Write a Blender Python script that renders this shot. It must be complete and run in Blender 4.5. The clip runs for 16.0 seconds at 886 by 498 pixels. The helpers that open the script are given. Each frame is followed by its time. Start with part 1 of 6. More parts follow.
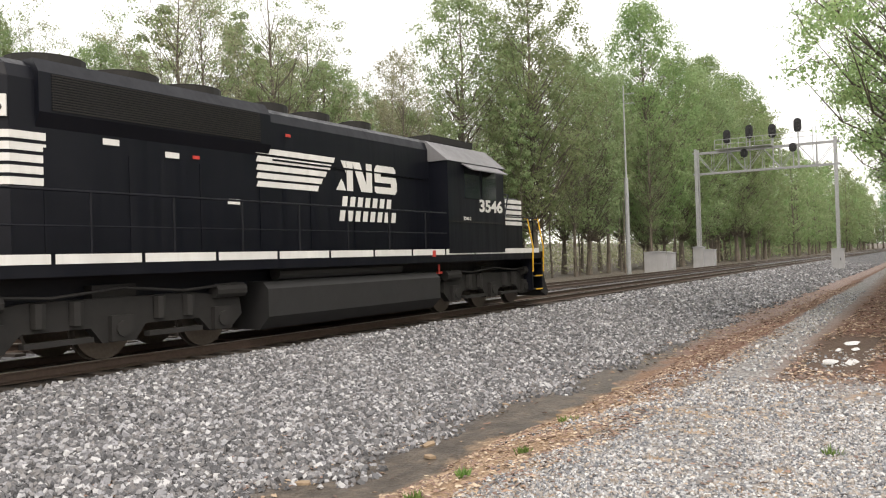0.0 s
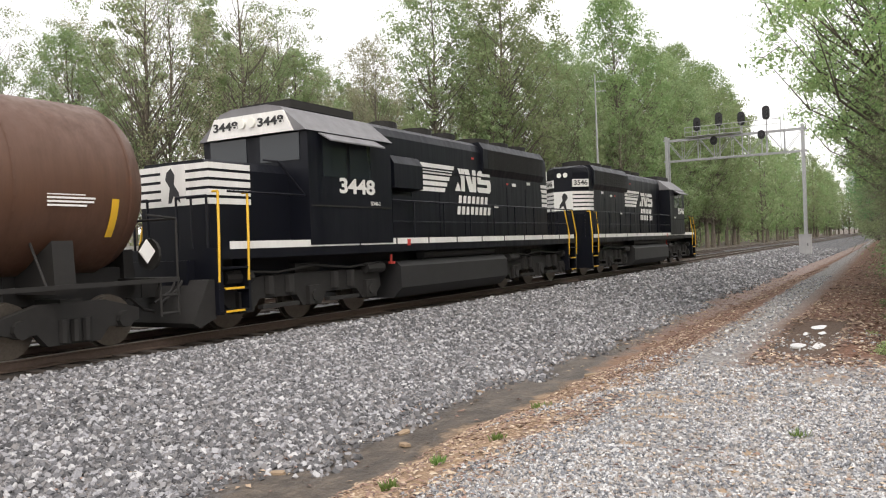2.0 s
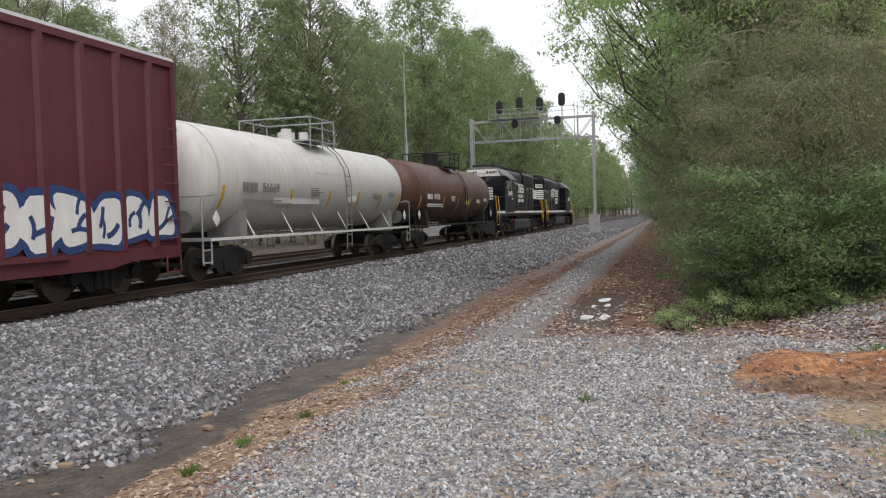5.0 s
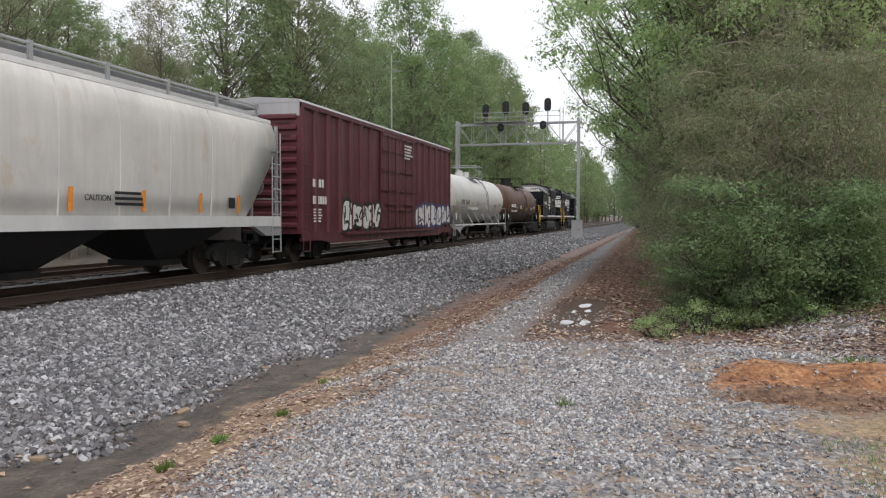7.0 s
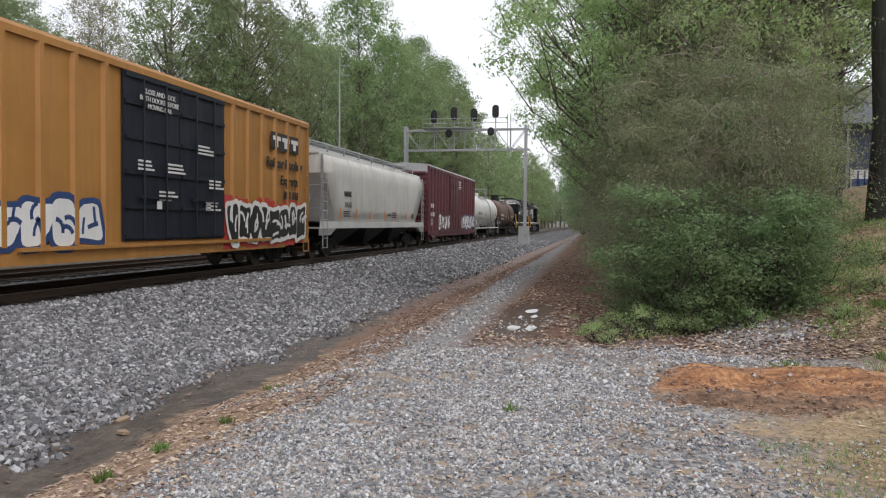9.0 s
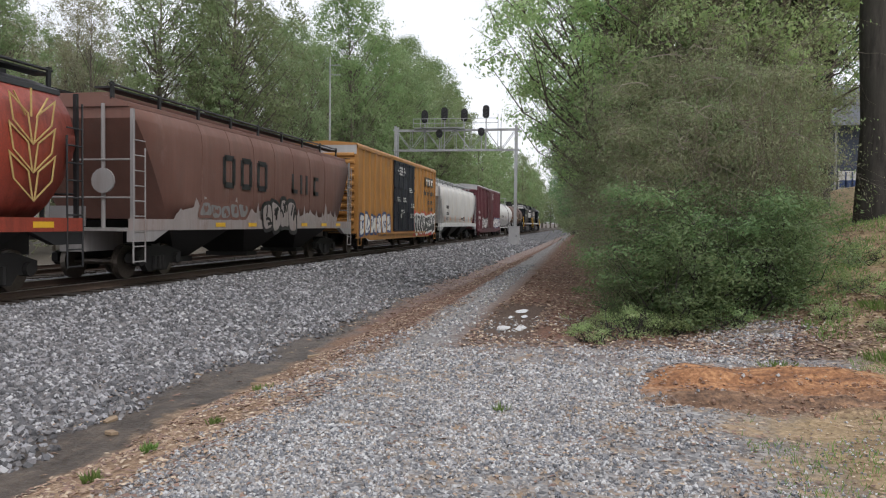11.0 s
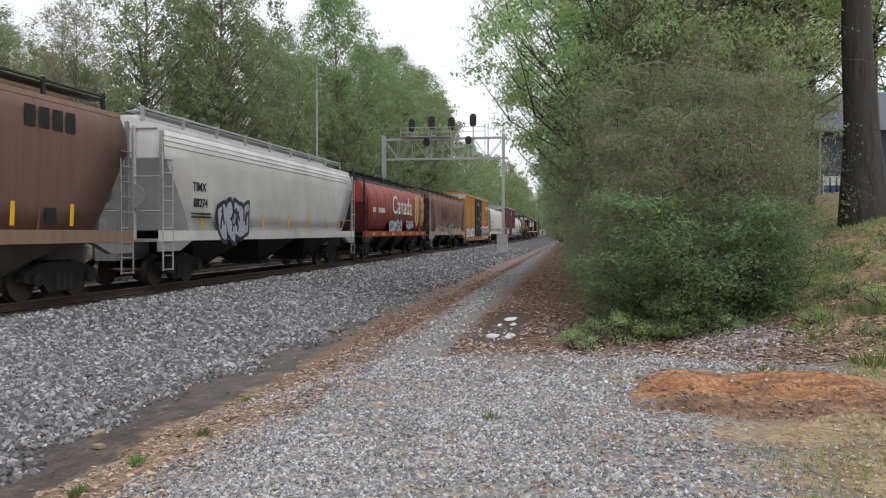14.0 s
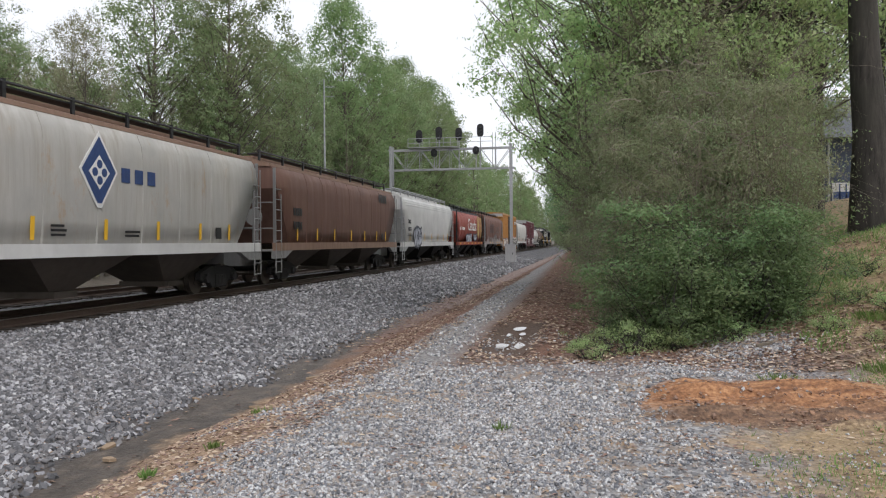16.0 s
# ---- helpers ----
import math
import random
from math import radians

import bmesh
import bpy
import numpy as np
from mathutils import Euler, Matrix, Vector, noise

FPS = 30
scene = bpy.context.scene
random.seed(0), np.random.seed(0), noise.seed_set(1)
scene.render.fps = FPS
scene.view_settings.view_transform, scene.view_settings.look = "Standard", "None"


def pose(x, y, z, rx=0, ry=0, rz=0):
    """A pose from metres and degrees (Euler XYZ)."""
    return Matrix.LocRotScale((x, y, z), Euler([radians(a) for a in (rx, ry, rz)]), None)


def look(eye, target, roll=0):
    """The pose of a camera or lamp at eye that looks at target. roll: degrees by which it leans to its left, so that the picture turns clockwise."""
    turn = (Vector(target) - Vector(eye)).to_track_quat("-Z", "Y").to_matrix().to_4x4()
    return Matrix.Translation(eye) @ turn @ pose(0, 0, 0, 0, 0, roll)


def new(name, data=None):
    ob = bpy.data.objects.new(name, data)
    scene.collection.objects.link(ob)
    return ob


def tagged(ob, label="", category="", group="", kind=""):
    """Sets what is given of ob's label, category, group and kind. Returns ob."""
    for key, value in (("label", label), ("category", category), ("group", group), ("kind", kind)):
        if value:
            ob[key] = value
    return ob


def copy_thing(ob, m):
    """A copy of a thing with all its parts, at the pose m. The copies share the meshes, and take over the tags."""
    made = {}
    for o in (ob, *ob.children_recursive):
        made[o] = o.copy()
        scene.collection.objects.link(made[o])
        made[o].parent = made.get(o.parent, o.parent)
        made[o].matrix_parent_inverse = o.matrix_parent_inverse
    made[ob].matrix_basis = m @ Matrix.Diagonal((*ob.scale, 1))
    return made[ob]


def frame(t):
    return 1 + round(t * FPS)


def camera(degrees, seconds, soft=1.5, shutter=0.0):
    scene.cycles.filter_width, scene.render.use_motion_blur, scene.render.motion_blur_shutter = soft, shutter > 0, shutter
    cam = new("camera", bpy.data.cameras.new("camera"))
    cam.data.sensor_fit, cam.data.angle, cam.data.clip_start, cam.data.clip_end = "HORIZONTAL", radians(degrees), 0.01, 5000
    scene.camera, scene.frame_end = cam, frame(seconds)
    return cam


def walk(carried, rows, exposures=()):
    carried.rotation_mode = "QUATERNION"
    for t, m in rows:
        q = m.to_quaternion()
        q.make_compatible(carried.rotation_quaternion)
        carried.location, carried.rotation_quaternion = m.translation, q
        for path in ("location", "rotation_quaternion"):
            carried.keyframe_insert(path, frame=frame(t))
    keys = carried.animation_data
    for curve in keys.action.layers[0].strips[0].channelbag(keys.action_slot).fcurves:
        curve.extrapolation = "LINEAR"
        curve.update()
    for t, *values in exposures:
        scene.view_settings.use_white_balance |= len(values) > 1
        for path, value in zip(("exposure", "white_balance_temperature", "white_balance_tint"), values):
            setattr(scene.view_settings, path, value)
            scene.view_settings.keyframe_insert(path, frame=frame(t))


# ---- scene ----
EYE = 1.475          # height of the lens above the rail head
TRACK = -12.25       # centre line of the near track
cam = camera(58.5, 16.0, soft=1.15)
PATH = [
    (0.0, pose(0.0, 0.0, EYE, 90.62, 1.72, 32.09)),
    (0.5, pose(0.0, 0.0, EYE, 90.81, 1.75, 28.33)),
    (1.0, pose(0.0, 0.0, EYE, 90.55, 2.22, 29.69)),
    (1.5, pose(0.0, 0.0, EYE, 90.47, 2.61, 32.22)),
    (2.0, pose(0.0, 0.0, EYE, 89.71, 2.12, 30.16)),
    (2.5, pose(0.0, 0.0, EYE, 88.84, 2.20, 24.27)),
    (3.0, pose(0.0, 0.0, EYE, 87.99, 2.25, 19.63)),
    (3.5, pose(0.0, 0.0, EYE, 87.75, 1.84, 18.45)),
    (4.0, pose(0.0, 0.0, EYE, 87.59, 1.41, 16.80)),
    (4.5, pose(0.0, 0.0, EYE, 87.61, 1.66, 16.43)),
    (7.0, pose(0.0, 0.0, EYE, 87.71, -0.07, 15.17)),
    (7.5, pose(0.0, 0.0, EYE, 87.88, -0.11, 14.03)),
    (8.0, pose(0.0, 0.0, EYE, 87.92, -0.25, 13.01)),
    (8.5, pose(0.0, 0.0, EYE, 88.09, -0.35, 11.97)),
    (11.0, pose(0.0, 0.0, EYE, 88.13, -0.63, 10.70)),
    (11.5, pose(0.0, 0.0, EYE, 88.13, -0.62, 10.32)),
    (12.0, pose(0.0, 0.0, EYE, 87.96, -0.61, 10.05)),
    (12.5, pose(0.0, 0.0, EYE, 87.85, -0.51, 9.98)),
    (13.0, pose(0.0, 0.0, EYE, 88.11, -0.49, 9.92)),
    (13.5, pose(0.0, 0.0, EYE, 88.32, -0.38, 9.82)),
    (14.0, pose(0.0, 0.0, EYE, 88.75, -0.10, 9.84)),
    (14.5, pose(0.0, 0.0, EYE, 89.12, 0.05, 9.92)),
    (15.0, pose(0.0, 0.0, EYE, 89.40, 0.13, 9.96)),
    (15.5, pose(0.0, 0.0, EYE, 89.56, 0.29, 9.96)),
    (16.0, pose(0.0, 0.0, EYE, 89.50, 0.45, 10.44)),
]
walk(cam, PATH, exposures=[(0.0, 0.84, 7200, 11), (1.8, 0.8, 6950, 12), (2.6, 0.68, 6950, 12), (3.1, 0.46, 6950, 12), (3.7, 0.26, 6700, 12), (16.0, 0.25, 6450, 12)])

# ---- sky and light ----
world = bpy.data.worlds.new("overcast")
scene.world = world
world.use_nodes = True
wn, wl = world.node_tree.nodes, world.node_tree.links
sky = wn.new("ShaderNodeTexSky")
sky.sky_type = "NISHITA"
sky.sun_disc = False
sky.sun_elevation, sky.sun_rotation = radians(48), radians(150)
sky.dust_density = 4.0
scale = wn.new("ShaderNodeMix")
scale.data_type = "RGBA"
scale.inputs[0].default_value = 0.8
scale.inputs[7].default_value = (9.6, 9.8, 10.2, 1)
wl.new(sky.outputs[0], scale.inputs[6])
wl.new(scale.outputs[2], wn["Background"].inputs[0])
wn["Background"].inputs[1].default_value = 0.105
sun = new("sun", bpy.data.lights.new("sun", "SUN"))
sun.data.energy, sun.data.angle, sun.data.color = 0.9, radians(25), (1.0, 0.97, 0.92)
sun.matrix_world = look((30, -30, 60), (0, 0, 0))

# ---- materials ----
def nodes_of(name):
    m = bpy.data.materials.new(name)
    m.use_nodes = True
    return m, m.node_tree.nodes, m.node_tree.links, m.node_tree.nodes["Principled BSDF"]


def noise_node(n, l, vec, size, detail=4.0, rough=0.6):
    t = n.new("ShaderNodeTexNoise")
    t.inputs["Scale"].default_value, t.inputs["Detail"].default_value, t.inputs["Roughness"].default_value = size, detail, rough
    l.new(vec, t.inputs["Vector"])
    return t.outputs["Fac"]


def mapped(n, l, vec, sx, sy, sz):
    m = n.new("ShaderNodeMapping")
    m.inputs["Scale"].default_value = (sx, sy, sz)
    l.new(vec, m.inputs["Vector"])
    return m.outputs[0]


def ramp(n, l, fac, stops):
    r = n.new("ShaderNodeValToRGB")
    e = r.color_ramp.elements
    while len(e) < len(stops):
        e.new(0.5)
    for el, (p, c) in zip(e, stops):
        el.position, el.color = p, (*c, 1) if len(c) == 3 else c
    l.new(fac, r.inputs[0])
    return r.outputs[0]


def step(n, l, fac, a, b):
    r = n.new("ShaderNodeMapRange")
    r.inputs[1].default_value, r.inputs[2].default_value = a, b
    l.new(fac, r.inputs[0])
    return r.outputs[0]


def blend(n, l, fac, a, b, mode="MIX"):
    m = n.new("ShaderNodeMix")
    m.data_type, m.blend_type = "RGBA", mode
    for sock, v in ((m.inputs[0], fac), (m.inputs[6], a), (m.inputs[7], b)):
        if isinstance(v, (int, float)):
            sock.default_value = v
        elif isinstance(v, tuple):
            sock.default_value = (*v, 1)
        else:
            l.new(v, sock)
    return m.outputs[2]


def arith(n, l, op, a, b):
    m = n.new("ShaderNodeMath")
    m.operation = op
    for sock, v in ((m.inputs[0], a), (m.inputs[1], b)):
        if isinstance(v, (int, float)):
            sock.default_value = v
        else:
            l.new(v, sock)
    return m.outputs[0]


def bump(n, l, bsdf, height, strength, dist=0.02):
    b = n.new("ShaderNodeBump")
    b.inputs["Strength"].default_value, b.inputs["Distance"].default_value = strength, dist
    l.new(height, b.inputs["Height"])
    l.new(b.outputs[0], bsdf.inputs["Normal"])


def coords(n):
    return n.new("ShaderNodeTexCoord").outputs["Object"]


def paint(name, col, grime=(0.09, 0.07, 0.055), amount=0.5, rough=0.45, metal=0.0, patch=None, gloss=0.5):
    """Weathered paint on steel: blotches, vertical streaks and fine dust."""
    m, n, l, p = nodes_of(name)
    c = coords(n)
    big = noise_node(n, l, c, 0.7, 5)
    streak = noise_node(n, l, mapped(n, l, c, 3.0, 3.0, 0.22), 1.6, 6, 0.7)
    fine = noise_node(n, l, c, 40, 3)
    tone = ramp(n, l, big, [(0.3, tuple(v * 0.8 for v in col)), (0.7, tuple(min(1, v * 1.12) for v in col))])
    mask = step(n, l, arith(n, l, "MULTIPLY", streak, big), 0.22, 0.45)
    out = blend(n, l, arith(n, l, "MULTIPLY", mask, amount), tone, grime)
    if patch:
        rust = step(n, l, noise_node(n, l, mapped(n, l, c, 1, 1, 0.6), 1.1, 8, 0.75), 0.58, 0.68)
        out = blend(n, l, arith(n, l, "MULTIPLY", rust, patch[1]), out, patch[0])
    out = blend(n, l, step(n, l, fine, 0.3, 0.9), out, tuple(v * 0.85 for v in grime), "MIX") if amount > 0.7 else out
    l.new(out, p.inputs["Base Color"])
    l.new(ramp(n, l, streak, [(0.3, (rough - 0.1,) * 3), (0.8, (min(1, rough + 0.25),) * 3)]), p.inputs["Roughness"])
    p.inputs["Metallic"].default_value, p.inputs["Specular IOR Level"].default_value = metal, gloss
    bump(n, l, p, big, 0.12, 0.03)
    return m


def plain(name, col, rough=0.6, metal=0.0, size=12.0, var=0.25):
    m, n, l, p = nodes_of(name)
    c = coords(n)
    f = noise_node(n, l, c, size, 6, 0.7)
    l.new(ramp(n, l, f, [(0.25, tuple(v * (1 - var) for v in col)), (0.75, tuple(min(1, v * (1 + var)) for v in col))]), p.inputs["Base Color"])
    p.inputs["Roughness"].default_value, p.inputs["Metallic"].default_value = rough, metal
    bump(n, l, p, f, 0.15, 0.01)
    return m


def leafy(name, a, b, c3, through_light=0.6):
    """Leaves: each one its own tone, some light passing through."""
    m, n, l, p = nodes_of(name)
    g = n.new("ShaderNodeNewGeometry").outputs["Random Per Island"]
    o = n.new("ShaderNodeObjectInfo").outputs["Random"]
    drift = step(n, l, noise_node(n, l, coords(n), 0.55, 3), 0.3, 0.7)
    tone = arith(n, l, "ADD", arith(n, l, "MULTIPLY", g, 0.5), arith(n, l, "MULTIPLY", drift, 0.5))
    col = ramp(n, l, tone, [(0.0, a), (0.5, b), (1.0, c3)])
    hsv = n.new("ShaderNodeHueSaturation")
    l.new(col, hsv.inputs["Color"])
    l.new(step(n, l, o, -2.2, 1.0), hsv.inputs["Value"])
    l.new(arith(n, l, "ADD", arith(n, l, "MULTIPLY", o, 0.03), 0.485), hsv.inputs["Hue"])
    hsv.inputs["Saturation"].default_value = 0.95
    bright = n.new("ShaderNodeVectorMath")
    bright.operation = "SCALE"
    bright.inputs["Scale"].default_value = 2.5
    l.new(hsv.outputs[0], bright.inputs[0])
    l.new(bright.outputs[0], p.inputs["Base Color"])
    p.inputs["Roughness"].default_value = 0.6
    t = n.new("ShaderNodeBsdfTranslucent")
    l.new(bright.outputs[0], t.inputs[0])
    mix = n.new("ShaderNodeMixShader")
    mix.inputs[0].default_value = through_light
    l.new(p.outputs[0], mix.inputs[1])
    l.new(t.outputs[0], mix.inputs[2])
    l.new(mix.outputs[0], n["Material Output"].inputs[0])
    return m


def stony(name, stops, rough=0.85):
    m, n, l, p = nodes_of(name)
    g = n.new("ShaderNodeNewGeometry").outputs["Random Per Island"]
    f = noise_node(n, l, coords(n), 60, 4)
    l.new(blend(n, l, 0.2, ramp(n, l, g, stops), ramp(n, l, f, [(0.3, (0.12, 0.12, 0.12)), (0.7, (0.5, 0.5, 0.5))])), p.inputs["Base Color"])
    p.inputs["Roughness"].default_value = rough
    return m


BLACK = paint("black_loco_paint", (0.005, 0.006, 0.0105), (0.012, 0.012, 0.014), 0.4, 0.4, gloss=0.22)
UNDER = plain("dark_running_gear", (0.014, 0.013, 0.0125), 0.75, 0.0, 7)
TRUCK_GREY = plain("dusty_truck_casting", (0.016, 0.015, 0.0145), 0.8, 0.0, 6)
TANK_BLACK = plain("dusty_black_tank", (0.02, 0.02, 0.021), 0.6, 0.0, 3)
STEEL = plain("worn_wheel_steel", (0.16, 0.14, 0.12), 0.42, 0.8, 20)
WHITE = paint("white_marking", (0.78, 0.78, 0.76), (0.35, 0.33, 0.3), 0.35, 0.5)
DECAL_BLACK = plain("black_marking", (0.015, 0.015, 0.017), 0.5)
SILVER = paint("grey_roof_sheet", (0.42, 0.42, 0.43), (0.25, 0.24, 0.23), 0.4, 0.5)
CAB_ROOF = paint("dull_grey_roof", (0.17, 0.17, 0.18), (0.14, 0.13, 0.13), 0.4, 0.6)
YELLOW = paint("safety_yellow", (0.78, 0.46, 0.03), (0.3, 0.2, 0.05), 0.3, 0.5)
RED = plain("red_tag", (0.5, 0.05, 0.04), 0.5)
BROWN = paint("rusty_brown_tank", (0.105, 0.05, 0.03), (0.05, 0.028, 0.02), 0.6, 0.5, patch=((0.16, 0.06, 0.03), 0.5))
TANK_WHITE = paint("white_tank_paint", (0.66, 0.655, 0.635), (0.3, 0.26, 0.2), 0.45, 0.42)
MAROON = paint("maroon_boxcar_paint", (0.115, 0.026, 0.036), (0.05, 0.03, 0.03), 0.35, 0.5)
OCHRE = paint("ochre_boxcar_paint", (0.42, 0.2, 0.052), (0.2, 0.11, 0.05), 0.35, 0.5)
DOOR_BLACK = paint("blue_black_door", (0.014, 0.017, 0.028), (0.04, 0.04, 0.045), 0.35, 0.5, gloss=0.3)
HOPPER_WHITE = paint("chalky_white_hopper", (0.65, 0.64, 0.615), (0.33, 0.28, 0.2), 0.4, 0.55, patch=((0.5, 0.33, 0.12), 0.4))
HOPPER_CLEAN = paint("clean_white_hopper", (0.62, 0.62, 0.61), (0.42, 0.4, 0.36), 0.16, 0.5)
SOO_FRAME = paint("worn_pale_frame", (0.3, 0.29, 0.29), (0.14, 0.09, 0.075), 0.5, 0.65)
HOPPER_SOO = paint("faded_oxide_hopper", (0.205, 0.088, 0.064), (0.15, 0.1, 0.085), 0.75, 0.7, patch=((0.26, 0.16, 0.14), 0.6))
SOO_SILL = paint("scuffed_grey_sill", (0.33, 0.29, 0.28), (0.17, 0.08, 0.06), 0.7, 0.7, patch=((0.4, 0.38, 0.37), 0.6))
HOPPER_RED = paint("red_cylindrical_hopper", (0.42, 0.066, 0.037), (0.1, 0.03, 0.022), 0.8, 0.5)
HOPPER_RUST = paint("rust_brown_hopper", (0.165, 0.088, 0.066), (0.09, 0.05, 0.04), 0.5, 0.65, patch=((0.21, 0.12, 0.085), 0.4))
HOPPER_GREY = paint("stained_grey_hopper", (0.46, 0.45, 0.42), (0.24, 0.2, 0.15), 0.6, 0.6, patch=((0.4, 0.24, 0.1), 0.5))
ROOF_TAN = paint("rusty_tan_roof", (0.25, 0.16, 0.115), (0.14, 0.09, 0.06), 0.6, 0.75)
GREY_FRAME = paint("grey_ladder_steel", (0.22, 0.22, 0.22), (0.1, 0.09, 0.08), 0.5, 0.6)
# dusty grey-brown, with the shade below the hopper put into the colour
BAY_GREY = plain("shaded_grimy_bay", (0.1, 0.083, 0.07), 0.8, 0.0, 3)
GALV = plain("galvanised_steel", (0.38, 0.39, 0.4), 0.5, 0.4, 9)
BLUE = plain("deep_blue_marking", (0.03, 0.06, 0.17), 0.5)
SPRAY_GREY = plain("sprayed_pale_grey", (0.42, 0.44, 0.5), 0.5)
DEEP_INK = plain("sprayed_blue_black", (0.02, 0.025, 0.05), 0.5)
GOLD = plain("straw_marking", (0.5, 0.36, 0.14), 0.55)
ORANGE = plain("orange_marking", (0.75, 0.27, 0.03), 0.5)
GLASS_DARK, gn, gl, gp = nodes_of("cab_glass")
gp.inputs["Base Color"].default_value, gp.inputs["Roughness"].default_value = (0.02, 0.025, 0.03, 1), 0.06
LAMP_GLASS, gn, gl, gp = nodes_of("headlight_glass")
gp.inputs["Base Color"].default_value, gp.inputs["Roughness"].default_value = (0.75, 0.75, 0.7, 1), 0.1
RAIL = plain("rail_steel", (0.1, 0.07, 0.055), 0.55, 0.3, 15)
RAIL_HEAD = plain("polished_rail_head", (0.35, 0.33, 0.31), 0.3, 0.9, 15, 0.1)
TIE = plain("creosoted_tie", (0.05, 0.04, 0.033), 0.85, 0.0, 6, 0.4)


def barky(name, col):
    m, n, l, p = nodes_of(name)
    c = coords(n)
    f = noise_node(n, l, mapped(n, l, c, 1, 1, 0.16), 9, 7, 0.75)
    big = noise_node(n, l, c, 0.8, 3)
    tone = ramp(n, l, f, [(0.33, tuple(v * 0.35 for v in col)), (0.6, tuple(v * 1.25 for v in col))])
    l.new(blend(n, l, step(n, l, big, 0.45, 0.7), tone, tuple(v * 0.8 for v in (col[0], col[1] * 1.1, col[2]))), p.inputs["Base Color"])
    p.inputs["Roughness"].default_value = 0.95
    bump(n, l, p, f, 0.8, 0.03)
    return m


BARK = barky("grey_brown_bark", (0.16, 0.135, 0.11))
BARK_DARK = barky("dark_bark", (0.048, 0.043, 0.038))

PALE_TWIG = plain("pale_bare_twig", (0.21, 0.185, 0.15), 0.85, 0.0, 9, 0.3)
TWIG = plain("bare_twig", (0.15, 0.125, 0.095), 0.9, 0.0, 6, 0.4)
STONE = stony("grey_ballast_stone", [(0.0, (0.024, 0.025, 0.03)), (0.35, (0.09, 0.092, 0.105)), (0.58, (0.18, 0.17, 0.168)), (0.84, (0.3, 0.303, 0.33)), (1.0, (0.56, 0.56, 0.57))])
STONE_BLUE = stony("blue_grey_gravel", [(0.0, (0.07, 0.075, 0.088)), (0.3, (0.22, 0.235, 0.262)), (0.52, (0.34, 0.29, 0.24)), (0.8, (0.45, 0.46, 0.48)), (1.0, (0.68, 0.68, 0.67))])
CLAY = stony("wet_red_clay", [(0.0, (0.15, 0.075, 0.04)), (0.6, (0.3, 0.15, 0.075)), (1.0, (0.46, 0.25, 0.13))])
LITTER = stony("dry_leaf_litter", [(0.0, (0.1, 0.05, 0.035)), (0.35, (0.24, 0.125, 0.085)), (0.7, (0.4, 0.27, 0.17)), (1.0, (0.62, 0.5, 0.36))])
LEAF_SPRING = leafy("spring_green_leaf", (0.075, 0.110, 0.045), (0.120, 0.158, 0.074), (0.198, 0.221, 0.122))
LEAF_DEEP = leafy("fresh_green_leaf", (0.033, 0.083, 0.028), (0.057, 0.121, 0.046), (0.099, 0.171, 0.070))
LEAF_FRESH = leafy("fresh_poplar_leaf", (0.067, 0.112, 0.041), (0.112, 0.161, 0.067), (0.181, 0.215, 0.104))
LEAF_PALE = leafy("pale_budding_leaf", (0.112, 0.118, 0.063), (0.168, 0.168, 0.102), (0.224, 0.224, 0.157))
LEAF_OLIVE = leafy("olive_needle", (0.066, 0.085, 0.039), (0.109, 0.123, 0.063), (0.171, 0.166, 0.099), 0.5)
LEAF_IVY = leafy("dark_ivy_leaf", (0.044, 0.079, 0.030), (0.077, 0.125, 0.048), (0.135, 0.184, 0.078), 0.5)
# brighter copy of the spring leaf, sunlight put into its greens
LEAF_OVER = leafy("sunlit_green_leaf", (0.101, 0.166, 0.057), (0.174, 0.237, 0.097), (0.275, 0.310, 0.164))
GRASS = leafy("grass_blade", (0.045, 0.085, 0.018), (0.075, 0.125, 0.028), (0.14, 0.17, 0.055), 0.3)


